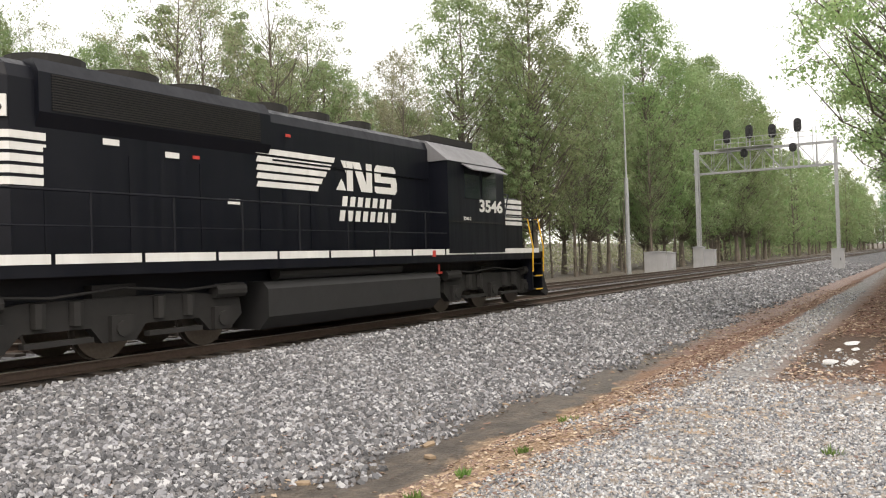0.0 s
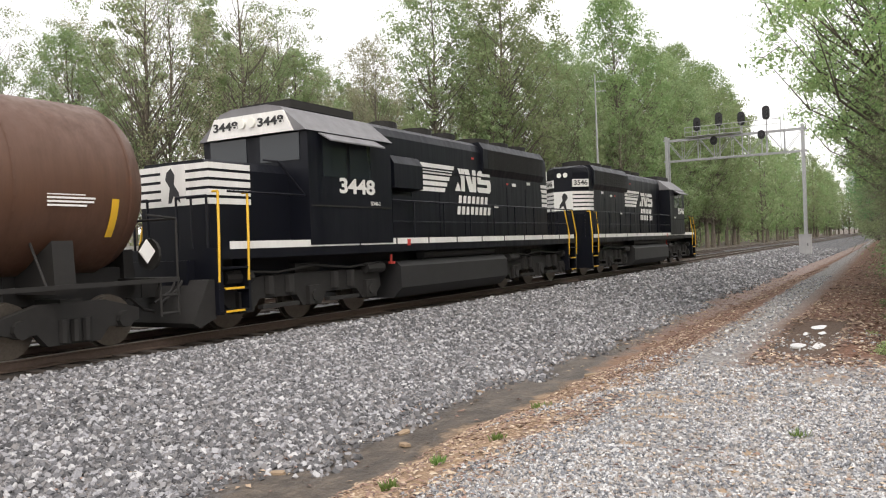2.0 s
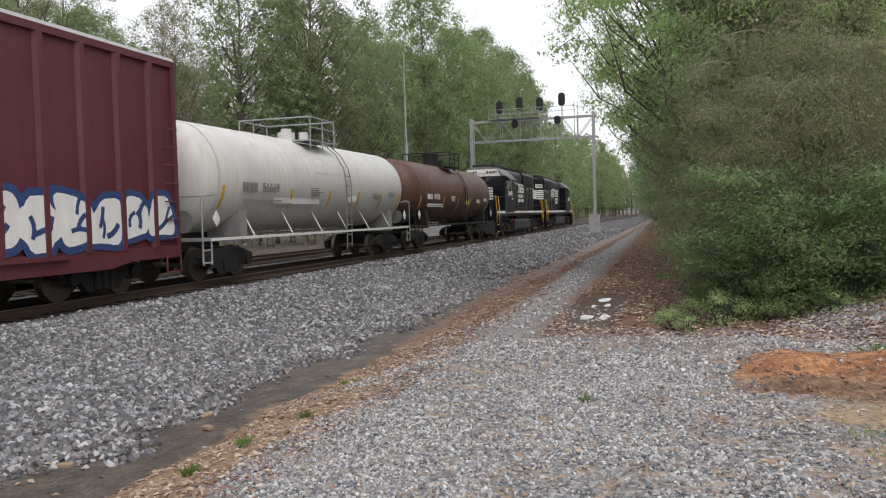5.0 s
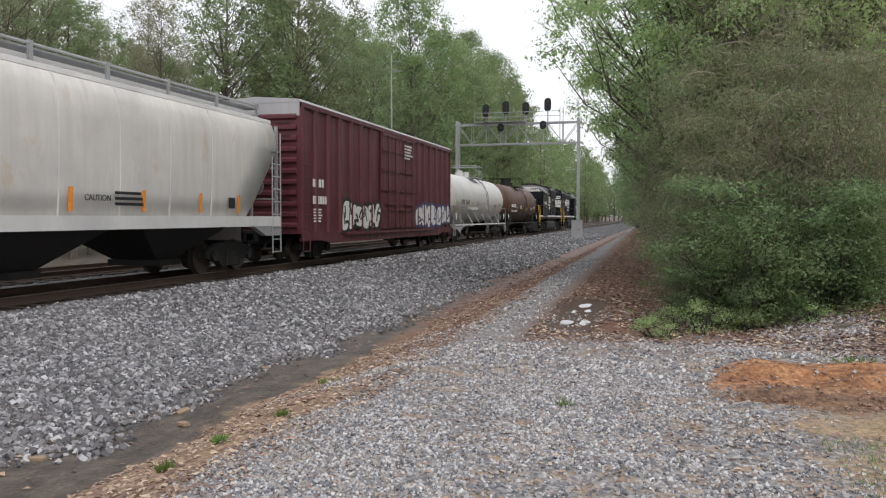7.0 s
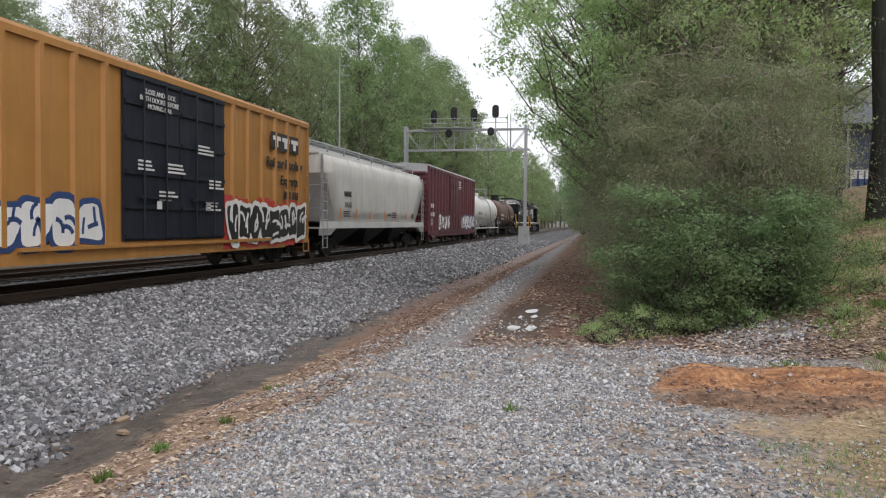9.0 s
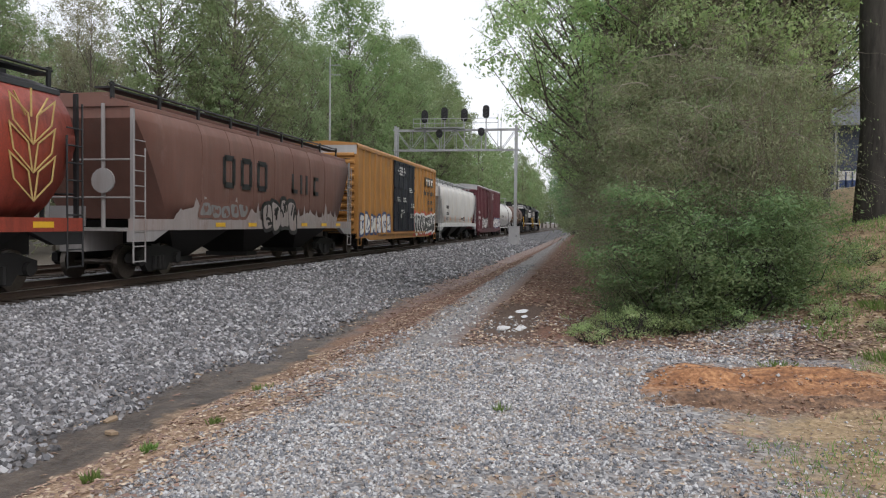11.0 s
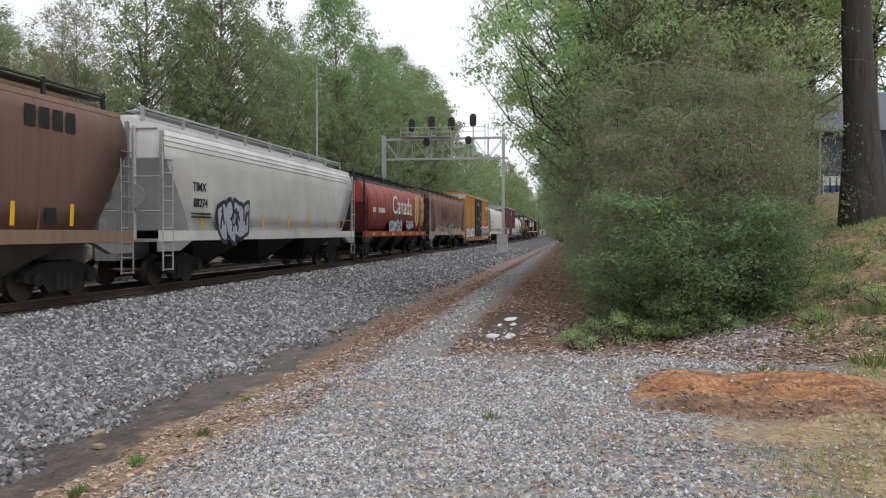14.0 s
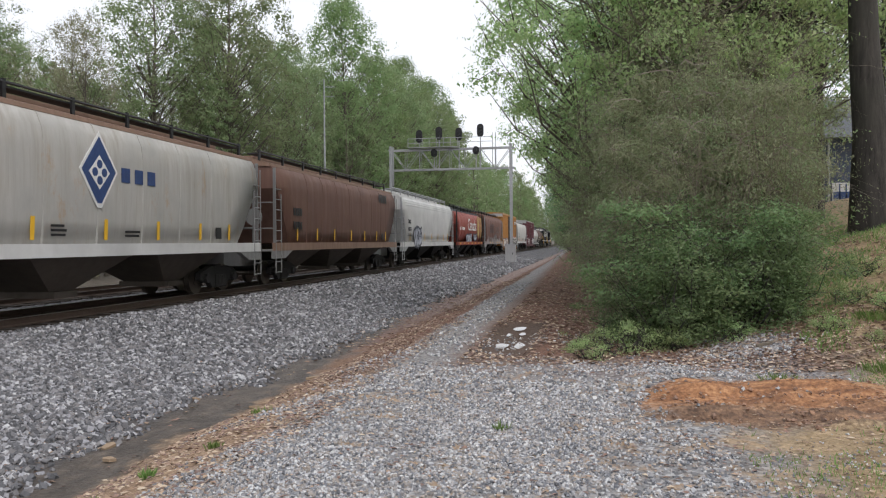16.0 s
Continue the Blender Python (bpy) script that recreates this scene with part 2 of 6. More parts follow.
def ground_material():
    m, n, l, p = nodes_of("trackside_ground")
    c = coords(n)
    sep = n.new("ShaderNodeSeparateXYZ")
    l.new(c, sep.inputs[0])
    x, y = sep.outputs[0], sep.outputs[1]
    warp = arith(n, l, "MULTIPLY", arith(n, l, "SUBTRACT", noise_node(n, l, c, 0.8, 8, 0.72), 0.5), 1.7)
    xw = arith(n, l, "ADD", x, warp)
    vor = n.new("ShaderNodeTexVoronoi")
    vor.inputs["Scale"].default_value = 17
    l.new(c, vor.inputs["Vector"])
    grains = ramp(n, l, vor.outputs["Color"], [(0.1, (0.025, 0.025, 0.028)), (0.5, (0.085, 0.085, 0.09)), (0.9, (0.25, 0.25, 0.26))])
    vor2 = n.new("ShaderNodeTexVoronoi")
    vor2.inputs["Scale"].default_value = 26
    l.new(c, vor2.inputs["Vector"])
    gravel = ramp(n, l, vor2.outputs["Color"], [(0.1, (0.1, 0.1, 0.105)), (0.5, (0.21, 0.208, 0.21)), (0.9, (0.38, 0.375, 0.37))])
    fine = noise_node(n, l, c, 22, 6, 0.7)
    mid = noise_node(n, l, c, 3.2, 6, 0.65)
    mud = ramp(n, l, blend(n, l, 0.4, mid, noise_node(n, l, mapped(n, l, c, 2.2, 0.5, 1), 2.0, 6, 0.7)), [(0.36, (0.04, 0.032, 0.025)), (0.5, (0.072, 0.058, 0.046)), (0.64, (0.14, 0.112, 0.086))])
    clay = ramp(n, l, blend(n, l, 0.45, fine, mid), [(0.36, (0.13, 0.08, 0.05)), (0.5, (0.3, 0.2, 0.125)), (0.64, (0.52, 0.4, 0.27))])
    rusty = ramp(n, l, fine, [(0.3, (0.075, 0.04, 0.027)), (0.55, (0.17, 0.085, 0.055)), (0.8, (0.3, 0.17, 0.11))])
    turf = ramp(n, l, blend(n, l, 0.5, mid, fine), [(0.36, (0.13, 0.085, 0.05)), (0.46, (0.25, 0.18, 0.1)), (0.54, (0.34, 0.25, 0.145)), (0.64, (0.5, 0.37, 0.24))])
    bare = ramp(n, l, blend(n, l, 0.4, noise_node(n, l, mapped(n, l, c, 0.6, 3.0, 1), 2.2, 6, 0.7), fine), [(0.38, (0.1, 0.05, 0.03)), (0.5, (0.29, 0.135, 0.062)), (0.6, (0.5, 0.27, 0.13))])
    # ballast turns to a darker brown along the near track
    near_track_strip = arith(n, l, "MULTIPLY", step(n, l, xw, -10.5, -10.9), step(n, l, xw, -14.3, -13.7))
    track_ballast = blend(n, l, near_track_strip, grains, (0.035, 0.03, 0.026))
    out = blend(n, l, step(n, l, xw, -5.9, -5.4), track_ballast, mud)
    out = blend(n, l, step(n, l, arith(n, l, "SUBTRACT", xw, arith(n, l, "MULTIPLY", step(n, l, y, 11.0, 30.0), -1.2)), -4.62, -4.3), out, blend(n, l, step(n, l, y, 9.0, 17.0), clay, rusty))
    # gravel apron near the lens, a narrower lane further on, with leaf litter on both sides
    far = step(n, l, arith(n, l, "ADD", y, arith(n, l, "MULTIPLY", warp, 2.0)), 9.0, 11.4)
    fines = blend(n, l, step(n, l, mid, 0.5, 0.62), gravel, (0.33, 0.235, 0.15))
    near_gravel = blend(n, l, step(n, l, xw, -3.3, -2.6), out, fines)
    xl = arith(n, l, "ADD", arith(n, l, "ADD", x, arith(n, l, "MULTIPLY", warp, 0.35)), arith(n, l, "MULTIPLY", arith(n, l, "SUBTRACT", y, 12.0), 0.017))
    lane_in = step(n, l, xl, -3.0, -2.7)
    lane_out = step(n, l, xl, -1.5, -2.1)
    lane = arith(n, l, "MULTIPLY", lane_in, lane_out)
    far_ground = blend(n, l, lane, blend(n, l, step(n, l, xw, -4.2, -3.2), out, rusty), blend(n, l, 0.25, gravel, (0.2, 0.165, 0.135)))
    out = blend(n, l, far, near_gravel, far_ground)
    rx = arith(n, l, "ABSOLUTE", arith(n, l, "ADD", arith(n, l, "ADD", x, arith(n, l, "MULTIPLY", warp, 0.25)), 1.25), 0.0)
    ry = arith(n, l, "ABSOLUTE", arith(n, l, "SUBTRACT", arith(n, l, "ADD", y, warp), 13.6), 0.0)
    rut = arith(n, l, "MULTIPLY", step(n, l, rx, 0.6, 0.35), step(n, l, ry, 3.4, 2.0))
    out = blend(n, l, arith(n, l, "MULTIPLY", rut, 0.85), out, ramp(n, l, fine, [(0.35, (0.05, 0.033, 0.025)), (0.65, (0.12, 0.085, 0.062))]))
    # turf on the bank, bare red clay patch with a darker churned front
    churned = ramp(n, l, blend(n, l, 0.5, noise_node(n, l, mapped(n, l, c, 0.5, 2.5, 1), 5.0, 6, 0.75), fine), [(0.4, (0.08, 0.05, 0.035)), (0.52, (0.2, 0.12, 0.075)), (0.62, (0.36, 0.22, 0.13))])
    bare = blend(n, l, step(n, l, arith(n, l, "ADD", y, arith(n, l, "MULTIPLY", warp, 0.5)), 8.2, 7.6), bare, churned)
    bank = arith(n, l, "SUBTRACT", xw, arith(n, l, "MULTIPLY", step(n, l, y, 6.6, 9.2), 1.7))
    out = blend(n, l, step(n, l, bank, 0.9, 1.7), out, turf)
    dx = arith(n, l, "MULTIPLY", arith(n, l, "SUBTRACT", xw, 1.75), 0.76)
    dy = arith(n, l, "MULTIPLY", arith(n, l, "SUBTRACT", arith(n, l, "ADD", y, arith(n, l, "MULTIPLY", warp, 0.4)), 8.0), 0.95)
    rad = arith(n, l, "ADD", arith(n, l, "MULTIPLY", dx, dx), arith(n, l, "MULTIPLY", dy, dy))
    out = blend(n, l, step(n, l, arith(n, l, "ADD", rad, arith(n, l, "MULTIPLY", arith(n, l, "SUBTRACT", fine, 0.5), 1.2)), 1.15, 0.75), out, bare)
    # woodland floor beyond the tracks
    out = blend(n, l, step(n, l, xw, -19.0, -20.0), out, blend(n, l, 0.85, turf, (0.075, 0.07, 0.064)))
    l.new(out, p.inputs["Base Color"])
    wet = arith(n, l, "MULTIPLY", step(n, l, xw, -5.9, -5.6), step(n, l, xw, -4.4, -4.7))
    l.new(arith(n, l, "SUBTRACT", 0.9, arith(n, l, "MULTIPLY", wet, 0.4)), p.inputs["Roughness"])
    bump(n, l, p, blend(n, l, 0.4, vor.outputs["Distance"], fine), 0.7, 0.05)
    return m


# ---- ground ----
PROFILE_X = [-2000, -60, -26, -20.6, -19.0, -18.2, -10.9, -10.3, -6.3, -5.7, -4.5, -3.5, -2.8, -2.2, 0, 2, 2000]
PROFILE_Z = [-0.6, -0.6, -0.5, -0.6, -0.3, -0.22, -0.2, -0.24, -0.73, -0.79, -0.77, -0.4, -0.23, -0.15, -0.12, -0.08, -0.08]


def height(x, y):
    z = float(np.interp(x, PROFILE_X, PROFILE_Z))
    start = 2.2 if y < 9 else max(0.2, 2.2 - 0.25 * (y - 9))
    steep = 0.05 if y < 8 else min(0.3, 0.05 + 0.03 * (y - 8))
    if x > start:
        z += min(3.5, steep * (x - start))
    if x < -44:
        z += min(6.0, 0.08 * (-44 - x))
    return z


def rough_height(x, y):
    amp = 0.05 if x > -6 else 0.025
    z = height(x, y) + amp * noise.noise((x * 0.8, y * 0.8, 0)) + 0.4 * amp * noise.noise((x * 3, y * 3, 5))
    # wheel rut with a flat wet floor, and the scraped clay hollow with its ridges
    m = math.exp(-((x + 1.25) / 0.36) ** 4 - ((y - 13.7) / 2.3) ** 6)
    z = z * (1 - m) - 0.205 * m
    z += 0.035 * math.exp(-((abs(x + 1.25) - 0.55) / 0.16) ** 2 - ((y - 13.7) / 2.3) ** 6)
    c = math.exp(-((y - 7.9) / 1.05) ** 4 - ((x - 1.75) / 1.2) ** 4)
    z -= 0.1 * c * math.exp(-((y - 7.2 - 0.06 * x) / 0.17) ** 2)
    z -= 0.08 * c * math.exp(-((y - 7.75 + 0.05 * x) / 0.13) ** 2)
    z += 0.13 * c * math.exp(-((y - 8.65) / 0.3) ** 2) + 0.07 * c * math.exp(-((y - 7.5) / 0.1) ** 2)
    z += 0.11 * c * noise.noise((x * 1.6, y * 6.0, 2)) + 0.06 * c * noise.noise((x * 6, y * 9.0, 4))
    return z


def link_mesh(name, verts, faces, material, parent=None, smooth=False):
    me = bpy.data.meshes.new(name)
    me.from_pydata(verts, [], faces)
    me.materials.append(material)
    if smooth:
        me.polygons.foreach_set("use_smooth", [True] * len(me.polygons))
    ob = new(name, me)
    ob.parent = parent
    return ob


def build_ground():
    xs = sorted(set([-2000, -900, -400, -200, -120, -80, -60] + [-44 + i * 2 for i in range(12)] + [-20.5 + 0.5 * i for i in range(20)]
                    + [round(-10.9 + 0.18 * i, 2) for i in range(100)] + [7.2 + 1.0 * i for i in range(14)] + [22, 26, 32, 45, 70, 120, 300, 900, 2000]))
    ys = sorted(set([-300, -100, -40, -20, -10, -5] + [round(-3 + 0.22 * i, 2) for i in range(100)] + [round(6.5 + 0.06 * i, 2) for i in range(50)] + [19.2 + 0.7 * i for i in range(60)]
                    + [63 + 4 * i for i in range(40)] + [240, 300, 400, 600, 900, 1400, 2500]))
    verts = [(x, y, rough_height(x, y)) for y in ys for x in xs]
    k = len(xs)
    faces = [(j * k + i, j * k + i + 1, (j + 1) * k + i + 1, (j + 1) * k + i) for j in range(len(ys) - 1) for i in range(k - 1)]
    return tagged(link_mesh("ground", verts, faces, ground_material(), smooth=True), "trackside ground of grey ballast, dark ditch, tan clay and gravel", "ground", kind="structure")


ground = build_ground()


# ---- mesh helpers ----
def box(bm, x0, x1, y0, y1, z0, z1):
    v = [bm.verts.new(p) for p in ((x0, y0, z0), (x1, y0, z0), (x1, y1, z0), (x0, y1, z0), (x0, y0, z1), (x1, y0, z1), (x1, y1, z1), (x0, y1, z1))]
    for f in ((3, 2, 1, 0), (4, 5, 6, 7), (0, 1, 5, 4), (1, 2, 6, 5), (2, 3, 7, 6), (3, 0, 4, 7)):
        bm.faces.new([v[i] for i in f])


def prism(bm, pts, a, b, axis="y"):
    """Extrudes a closed outline: (x, z) along y, (y, z) along x, or (x, y) along z."""
    def at(p, s):
        return {"y": (p[0], s, p[1]), "x": (s, p[0], p[1]), "z": (p[0], p[1], s)}[axis]
    lo, hi = [bm.verts.new(at(p, a)) for p in pts], [bm.verts.new(at(p, b)) for p in pts]
    k = len(pts)
    bm.faces.new(lo)
    bm.faces.new(list(reversed(hi)))
    for i in range(k):
        bm.faces.new([lo[i], hi[i], hi[(i + 1) % k], lo[(i + 1) % k]])


def tube(bm, a, b, r, sides=6, r2=None, caps=True):
    a, b = Vector(a), Vector(b)
    d = (b - a).normalized()
    u = d.orthogonal().normalized()
    w = d.cross(u)
    rings = []
    for p, rad in ((a, r), (b, r if r2 is None else r2)):
        rings.append([bm.verts.new(p + rad * (math.cos(2 * math.pi * i / sides) * u + math.sin(2 * math.pi * i / sides) * w)) for i in range(sides)])
    for i in range(sides):
        bm.faces.new([rings[0][i], rings[0][(i + 1) % sides], rings[1][(i + 1) % sides], rings[1][i]])
    if caps:
        bm.faces.new(list(reversed(rings[0])))
        bm.faces.new(rings[1])


def bent(bm, pts, r, sides=6):
    for a, b in zip(pts, pts[1:]):
        tube(bm, a, b, r, sides)


def part(name, bm, material, parent, label="", bevel=0.0, smooth=False):
    """Links a bmesh as one mesh object under a thing or under a part."""
    if bevel:
        bmesh.ops.bevel(bm, geom=[e for e in bm.edges if len(e.link_faces) == 2 and e.calc_face_angle(0) > 0.5], offset=bevel, segments=2, affect="EDGES", clamp_overlap=True)
    bmesh.ops.recalc_face_normals(bm, faces=bm.faces)
    me = bpy.data.meshes.new(name)
    bm.to_mesh(me)
    bm.free()
    me.materials.append(material)
    if smooth:
        me.polygons.foreach_set("use_smooth", [True] * len(me.polygons))
    ob = new(name, me)
    ob.parent = parent
    return tagged(ob, label, kind="stuff" if name in ("stencil", "door_stencil", "graffiti_stroke") else "")


def made(fn):
    bm = bmesh.new()
    fn(bm)
    return bm


def thing(name, label, category, group="", m=None):
    ob = new(name)
    ob.empty_display_size = 0.3
    if m is not None:
        ob.matrix_basis = m
    return tagged(ob, label, category, group)


def lettering(text, size, parent, m, material, name="lettering", squeeze=1.0, bold=0.0, width=0.0):
    cu = bpy.data.curves.new("text", "FONT")
    cu.body, cu.size, cu.align_x, cu.align_y = text, size, "CENTER", "CENTER"
    cu.extrude, cu.offset = 0.004, bold
    ob = bpy.data.objects.new("text", cu)
    me = bpy.data.meshes.new_from_object(ob)
    bpy.data.objects.remove(ob)
    if width:
        xs = [v.co.x for v in me.vertices]
        squeeze = width / (max(xs) - min(xs))
    me.transform(m @ Matrix.Diagonal((squeeze, 1, 1, 1)))
    me.materials.clear()
    me.materials.append(material)
    o = new(name, me)
    o.parent = parent
    return o


def side_pose(side, half, y, z):
    """Lettering upright on the car's side (+1 or -1): reads left to right for one who faces it."""
    return Matrix.Translation((side * half, y, z)) @ Euler((radians(90), 0, radians(90 * side))).to_matrix().to_4x4()


def plate(bm, side, half, y0, y1, z0, z1, slant=0.0):
    """A thin painted panel on the car's side; slant shifts its top along the car."""
    a, b = side * half, side * (half + 0.006)
    pts = [(y0, z0), (y1, z0), (y1 + slant, z1), (y0 + slant, z1)]
    prism(bm, pts, a, b, "x")


# ---- track ----
def build_track(centre, y0, y1, ties, name, label):
    t = thing(name, label, "track", "tracks", pose(centre, 0, 0))
    t["kind"] = "structure"
    for s in (-0.7525, 0.7525):
        outline = [(-0.07, -0.17), (0.07, -0.17), (0.07, -0.155), (0.012, -0.13), (0.012, -0.045), (0.036, -0.03), (0.036, -0.012), (-0.036, -0.012), (-0.036, -0.03), (-0.012, -0.045), (-0.012, -0.13), (-0.07, -0.155)]
        bm = bmesh.new()
        prism(bm, [(x + s, z) for x, z in outline], y0, y1)
        part("rail", bm, RAIL, t)
        part("rail_head", made(lambda b: box(b, s - 0.034, s + 0.034, y0, y1, -0.012, 0.0)), RAIL_HEAD, t, "polished running surface")
    me = bpy.data.meshes.new("tie")
    bm = made(lambda b: box(b, -1.3, 1.3, -0.11, 0.11, -0.31, -0.172))
    bm.to_mesh(me)
    bm.free()
    me.materials.append(TIE)
    rng = random.Random(int(-centre * 10))
    for i in range(ties):
        o = new("tie", me)
        o.parent = t
        o.matrix_basis = pose(rng.uniform(-0.04, 0.04), 4 + i * 0.52, rng.uniform(-0.02, 0.02), 0, 0, rng.uniform(-1, 1))
    return t


# ---- rolling stock ----
STATIONS = [24.6, 3.8, -15.4, -31.5, -47.4, -67.0, -86.4, -105.7, -124.3, -142.4, -161.6, -180.2, -199.0]
TRAVEL = [-0.15, 12.65, 25.27, 37.92, 50.69, 63.46, 76.23, 89.0, 101.8, 114.63, 127.53, 140.5, 153.54, 166.62, 179.7, 192.68, 205.46]
WHEELS = []


def wheelset(parent, y, r, half=0.72):
    bm = bmesh.new()
    tube(bm, (-0.95, 0, 0), (0.95, 0, 0), 0.08, 8)
    for s in (-1, 1):
        tube(bm, (s * (half - 0.065), 0, 0), (s * (half + 0.065), 0, 0), r, 24)
        tube(bm, (s * (half - 0.09), 0, 0), (s * (half - 0.06), 0, 0), r + 0.025, 24)
        tube(bm, (s * (half + 0.065), 0, 0), (s * (half + 0.09), 0, 0), r * 0.4, 12)
    o = part("wheelset", bm, STEEL, parent, "steel wheels on an axle")
    o.location = (0, y, r)
    WHEELS.append((o, y, r))
    return o


def freight_truck(car, y):
    tr = part("truck", made(lambda b: box(b, -1.05, 1.05, -0.2, 0.2, 0.5, 0.85)), UNDER, car, "two-axle freight truck with cast side frames")
    tr.location = (0, y, 0)
    for s in (-1, 1):
        bm = bmesh.new()
        a, b = s * 0.93, s * 1.1
        prism(bm, [(-1.2, 0.62), (-1.2, 0.42), (-0.9, 0.34), (-0.62, 0.36), (-0.45, 0.16), (0.45, 0.16), (0.62, 0.36), (0.9, 0.34), (1.2, 0.42), (1.2, 0.62), (0.55, 0.8), (-0.55, 0.8)], a, b, "x")
        for yy in (-0.89, 0.89):
            tube(bm, (s * 0.95, yy, 0.46), (s * 1.2, yy, 0.46), 0.14, 10)
        part("side_frame", bm, TRUCK_GREY, tr)
        for yy in (-0.2, 0, 0.2):
            part("spring", made(lambda q: tube(q, (s * 1.12, yy, 0.2), (s * 1.12, yy, 0.55), 0.075, 8)), UNDER, tr)
    for yy in (-0.89, 0.89):
        wheelset(tr, yy, 0.42)
    return tr


def loco_truck(car, y):
    tr = part("truck", made(lambda b: box(b, -1.1, 1.1, -0.4, 0.4, 0.6, 1.2)), UNDER, car, "dusty three-axle locomotive truck")
    tr.location = (0, y, 0)
    for s in (-1, 1):
        bm = bmesh.new()
        a, b = s * 1.02, s * 1.2
        prism(bm, [(-2.55, 0.85), (-2.6, 0.55), (-2.3, 0.3), (-1.85, 0.3), (-1.6, 0.55), (-0.5, 0.55), (-0.3, 0.3), (0.3, 0.3), (0.5, 0.55), (1.6, 0.55), (1.85, 0.3), (2.3, 0.3), (2.6, 0.55), (2.55, 0.85), (1.5, 1.0), (-1.5, 1.0)], a, b, "x")
        for yy in (-1.05, 1.05):
            box(bm, s * 1.14, s * 1.28, yy - 0.55, yy + 0.55, 0.34, 0.42)
        part("side_frame", bm, TRUCK_GREY, tr)
        for yy in (-2.07, 0, 2.07):
            part("axle_box", made(lambda q: (box(q, s * 1.18, s * 1.3, yy - 0.2, yy + 0.2, 0.32, 0.72), tube(q, (s * 1.1, yy, 0.51), (s * 1.34, yy, 0.51), 0.13, 10))), TRUCK_GREY, tr)
        for yy in (-1.35, -0.75, 0.75, 1.35):
            part("spring", made(lambda q: tube(q, (s * 1.22, yy, 0.62), (s * 1.22, yy, 0.98), 0.11, 8)), TRUCK_GREY, tr)
        for yy in (-2.6, 1.9):
            part("brake_cylinder", made(lambda q: tube(q, (s * 1.24, yy, 1.0), (s * 1.24, yy + 0.7, 1.0), 0.13, 10)), TRUCK_GREY, tr)
        part("brake_pipe", made(lambda q: bent(q, [(s * 1.3, -2.4, 1.12), (s * 1.3, -1.2, 1.05), (s * 1.3, 0, 1.15), (s * 1.3, 1.2, 1.05), (s * 1.3, 2.4, 1.12)], 0.025)), UNDER, tr)
    for yy in (-2.07, 0, 2.07):
        wheelset(tr, yy, 0.51)
    return tr


def couplers(car, half, z=0.86):
    for s in (-1, 1):
        bm = bmesh.new()
        box(bm, -0.11, 0.11, min(s * half, s * (half - 1.2)), max(s * half, s * (half - 1.2)), z - 0.1, z + 0.1)
        box(bm, -0.2, 0.18, min(s * half, s * (half - 0.3)), max(s * half, s * (half - 0.3)), z - 0.15, z + 0.15)
        bent(bm, [(0.35, s * (half - 0.6), z), (0.38, s * (half - 0.2), z - 0.35), (0.38, s * (half + 0.02), z - 0.4)], 0.03)
        part("coupler", bm, UNDER, car)


def bars_of_words(bm, side, half, y0, z0, words, h, w=None, gap=0.25, slant=0.0):
    """Unreadable or withheld lettering: one plain block for each letter."""
    w = w or h * 0.62
    y = y0
    for k in words:
        for _ in range(k):
            plate(bm, side, half, y, y + side * w * (1 - gap), z0, z0 + h, slant)
            y += side * w
        y += side * w * 0.7


def small_print(bm, side, half, y, z, lines, w, h=0.05, seed=1):
    rng = random.Random(seed)
    for i in range(lines):
        plate(bm, side, half, y, y + side * w * rng.uniform(0.6, 1.0), z - i * h * 1.9 - h, z - i * h * 1.9)


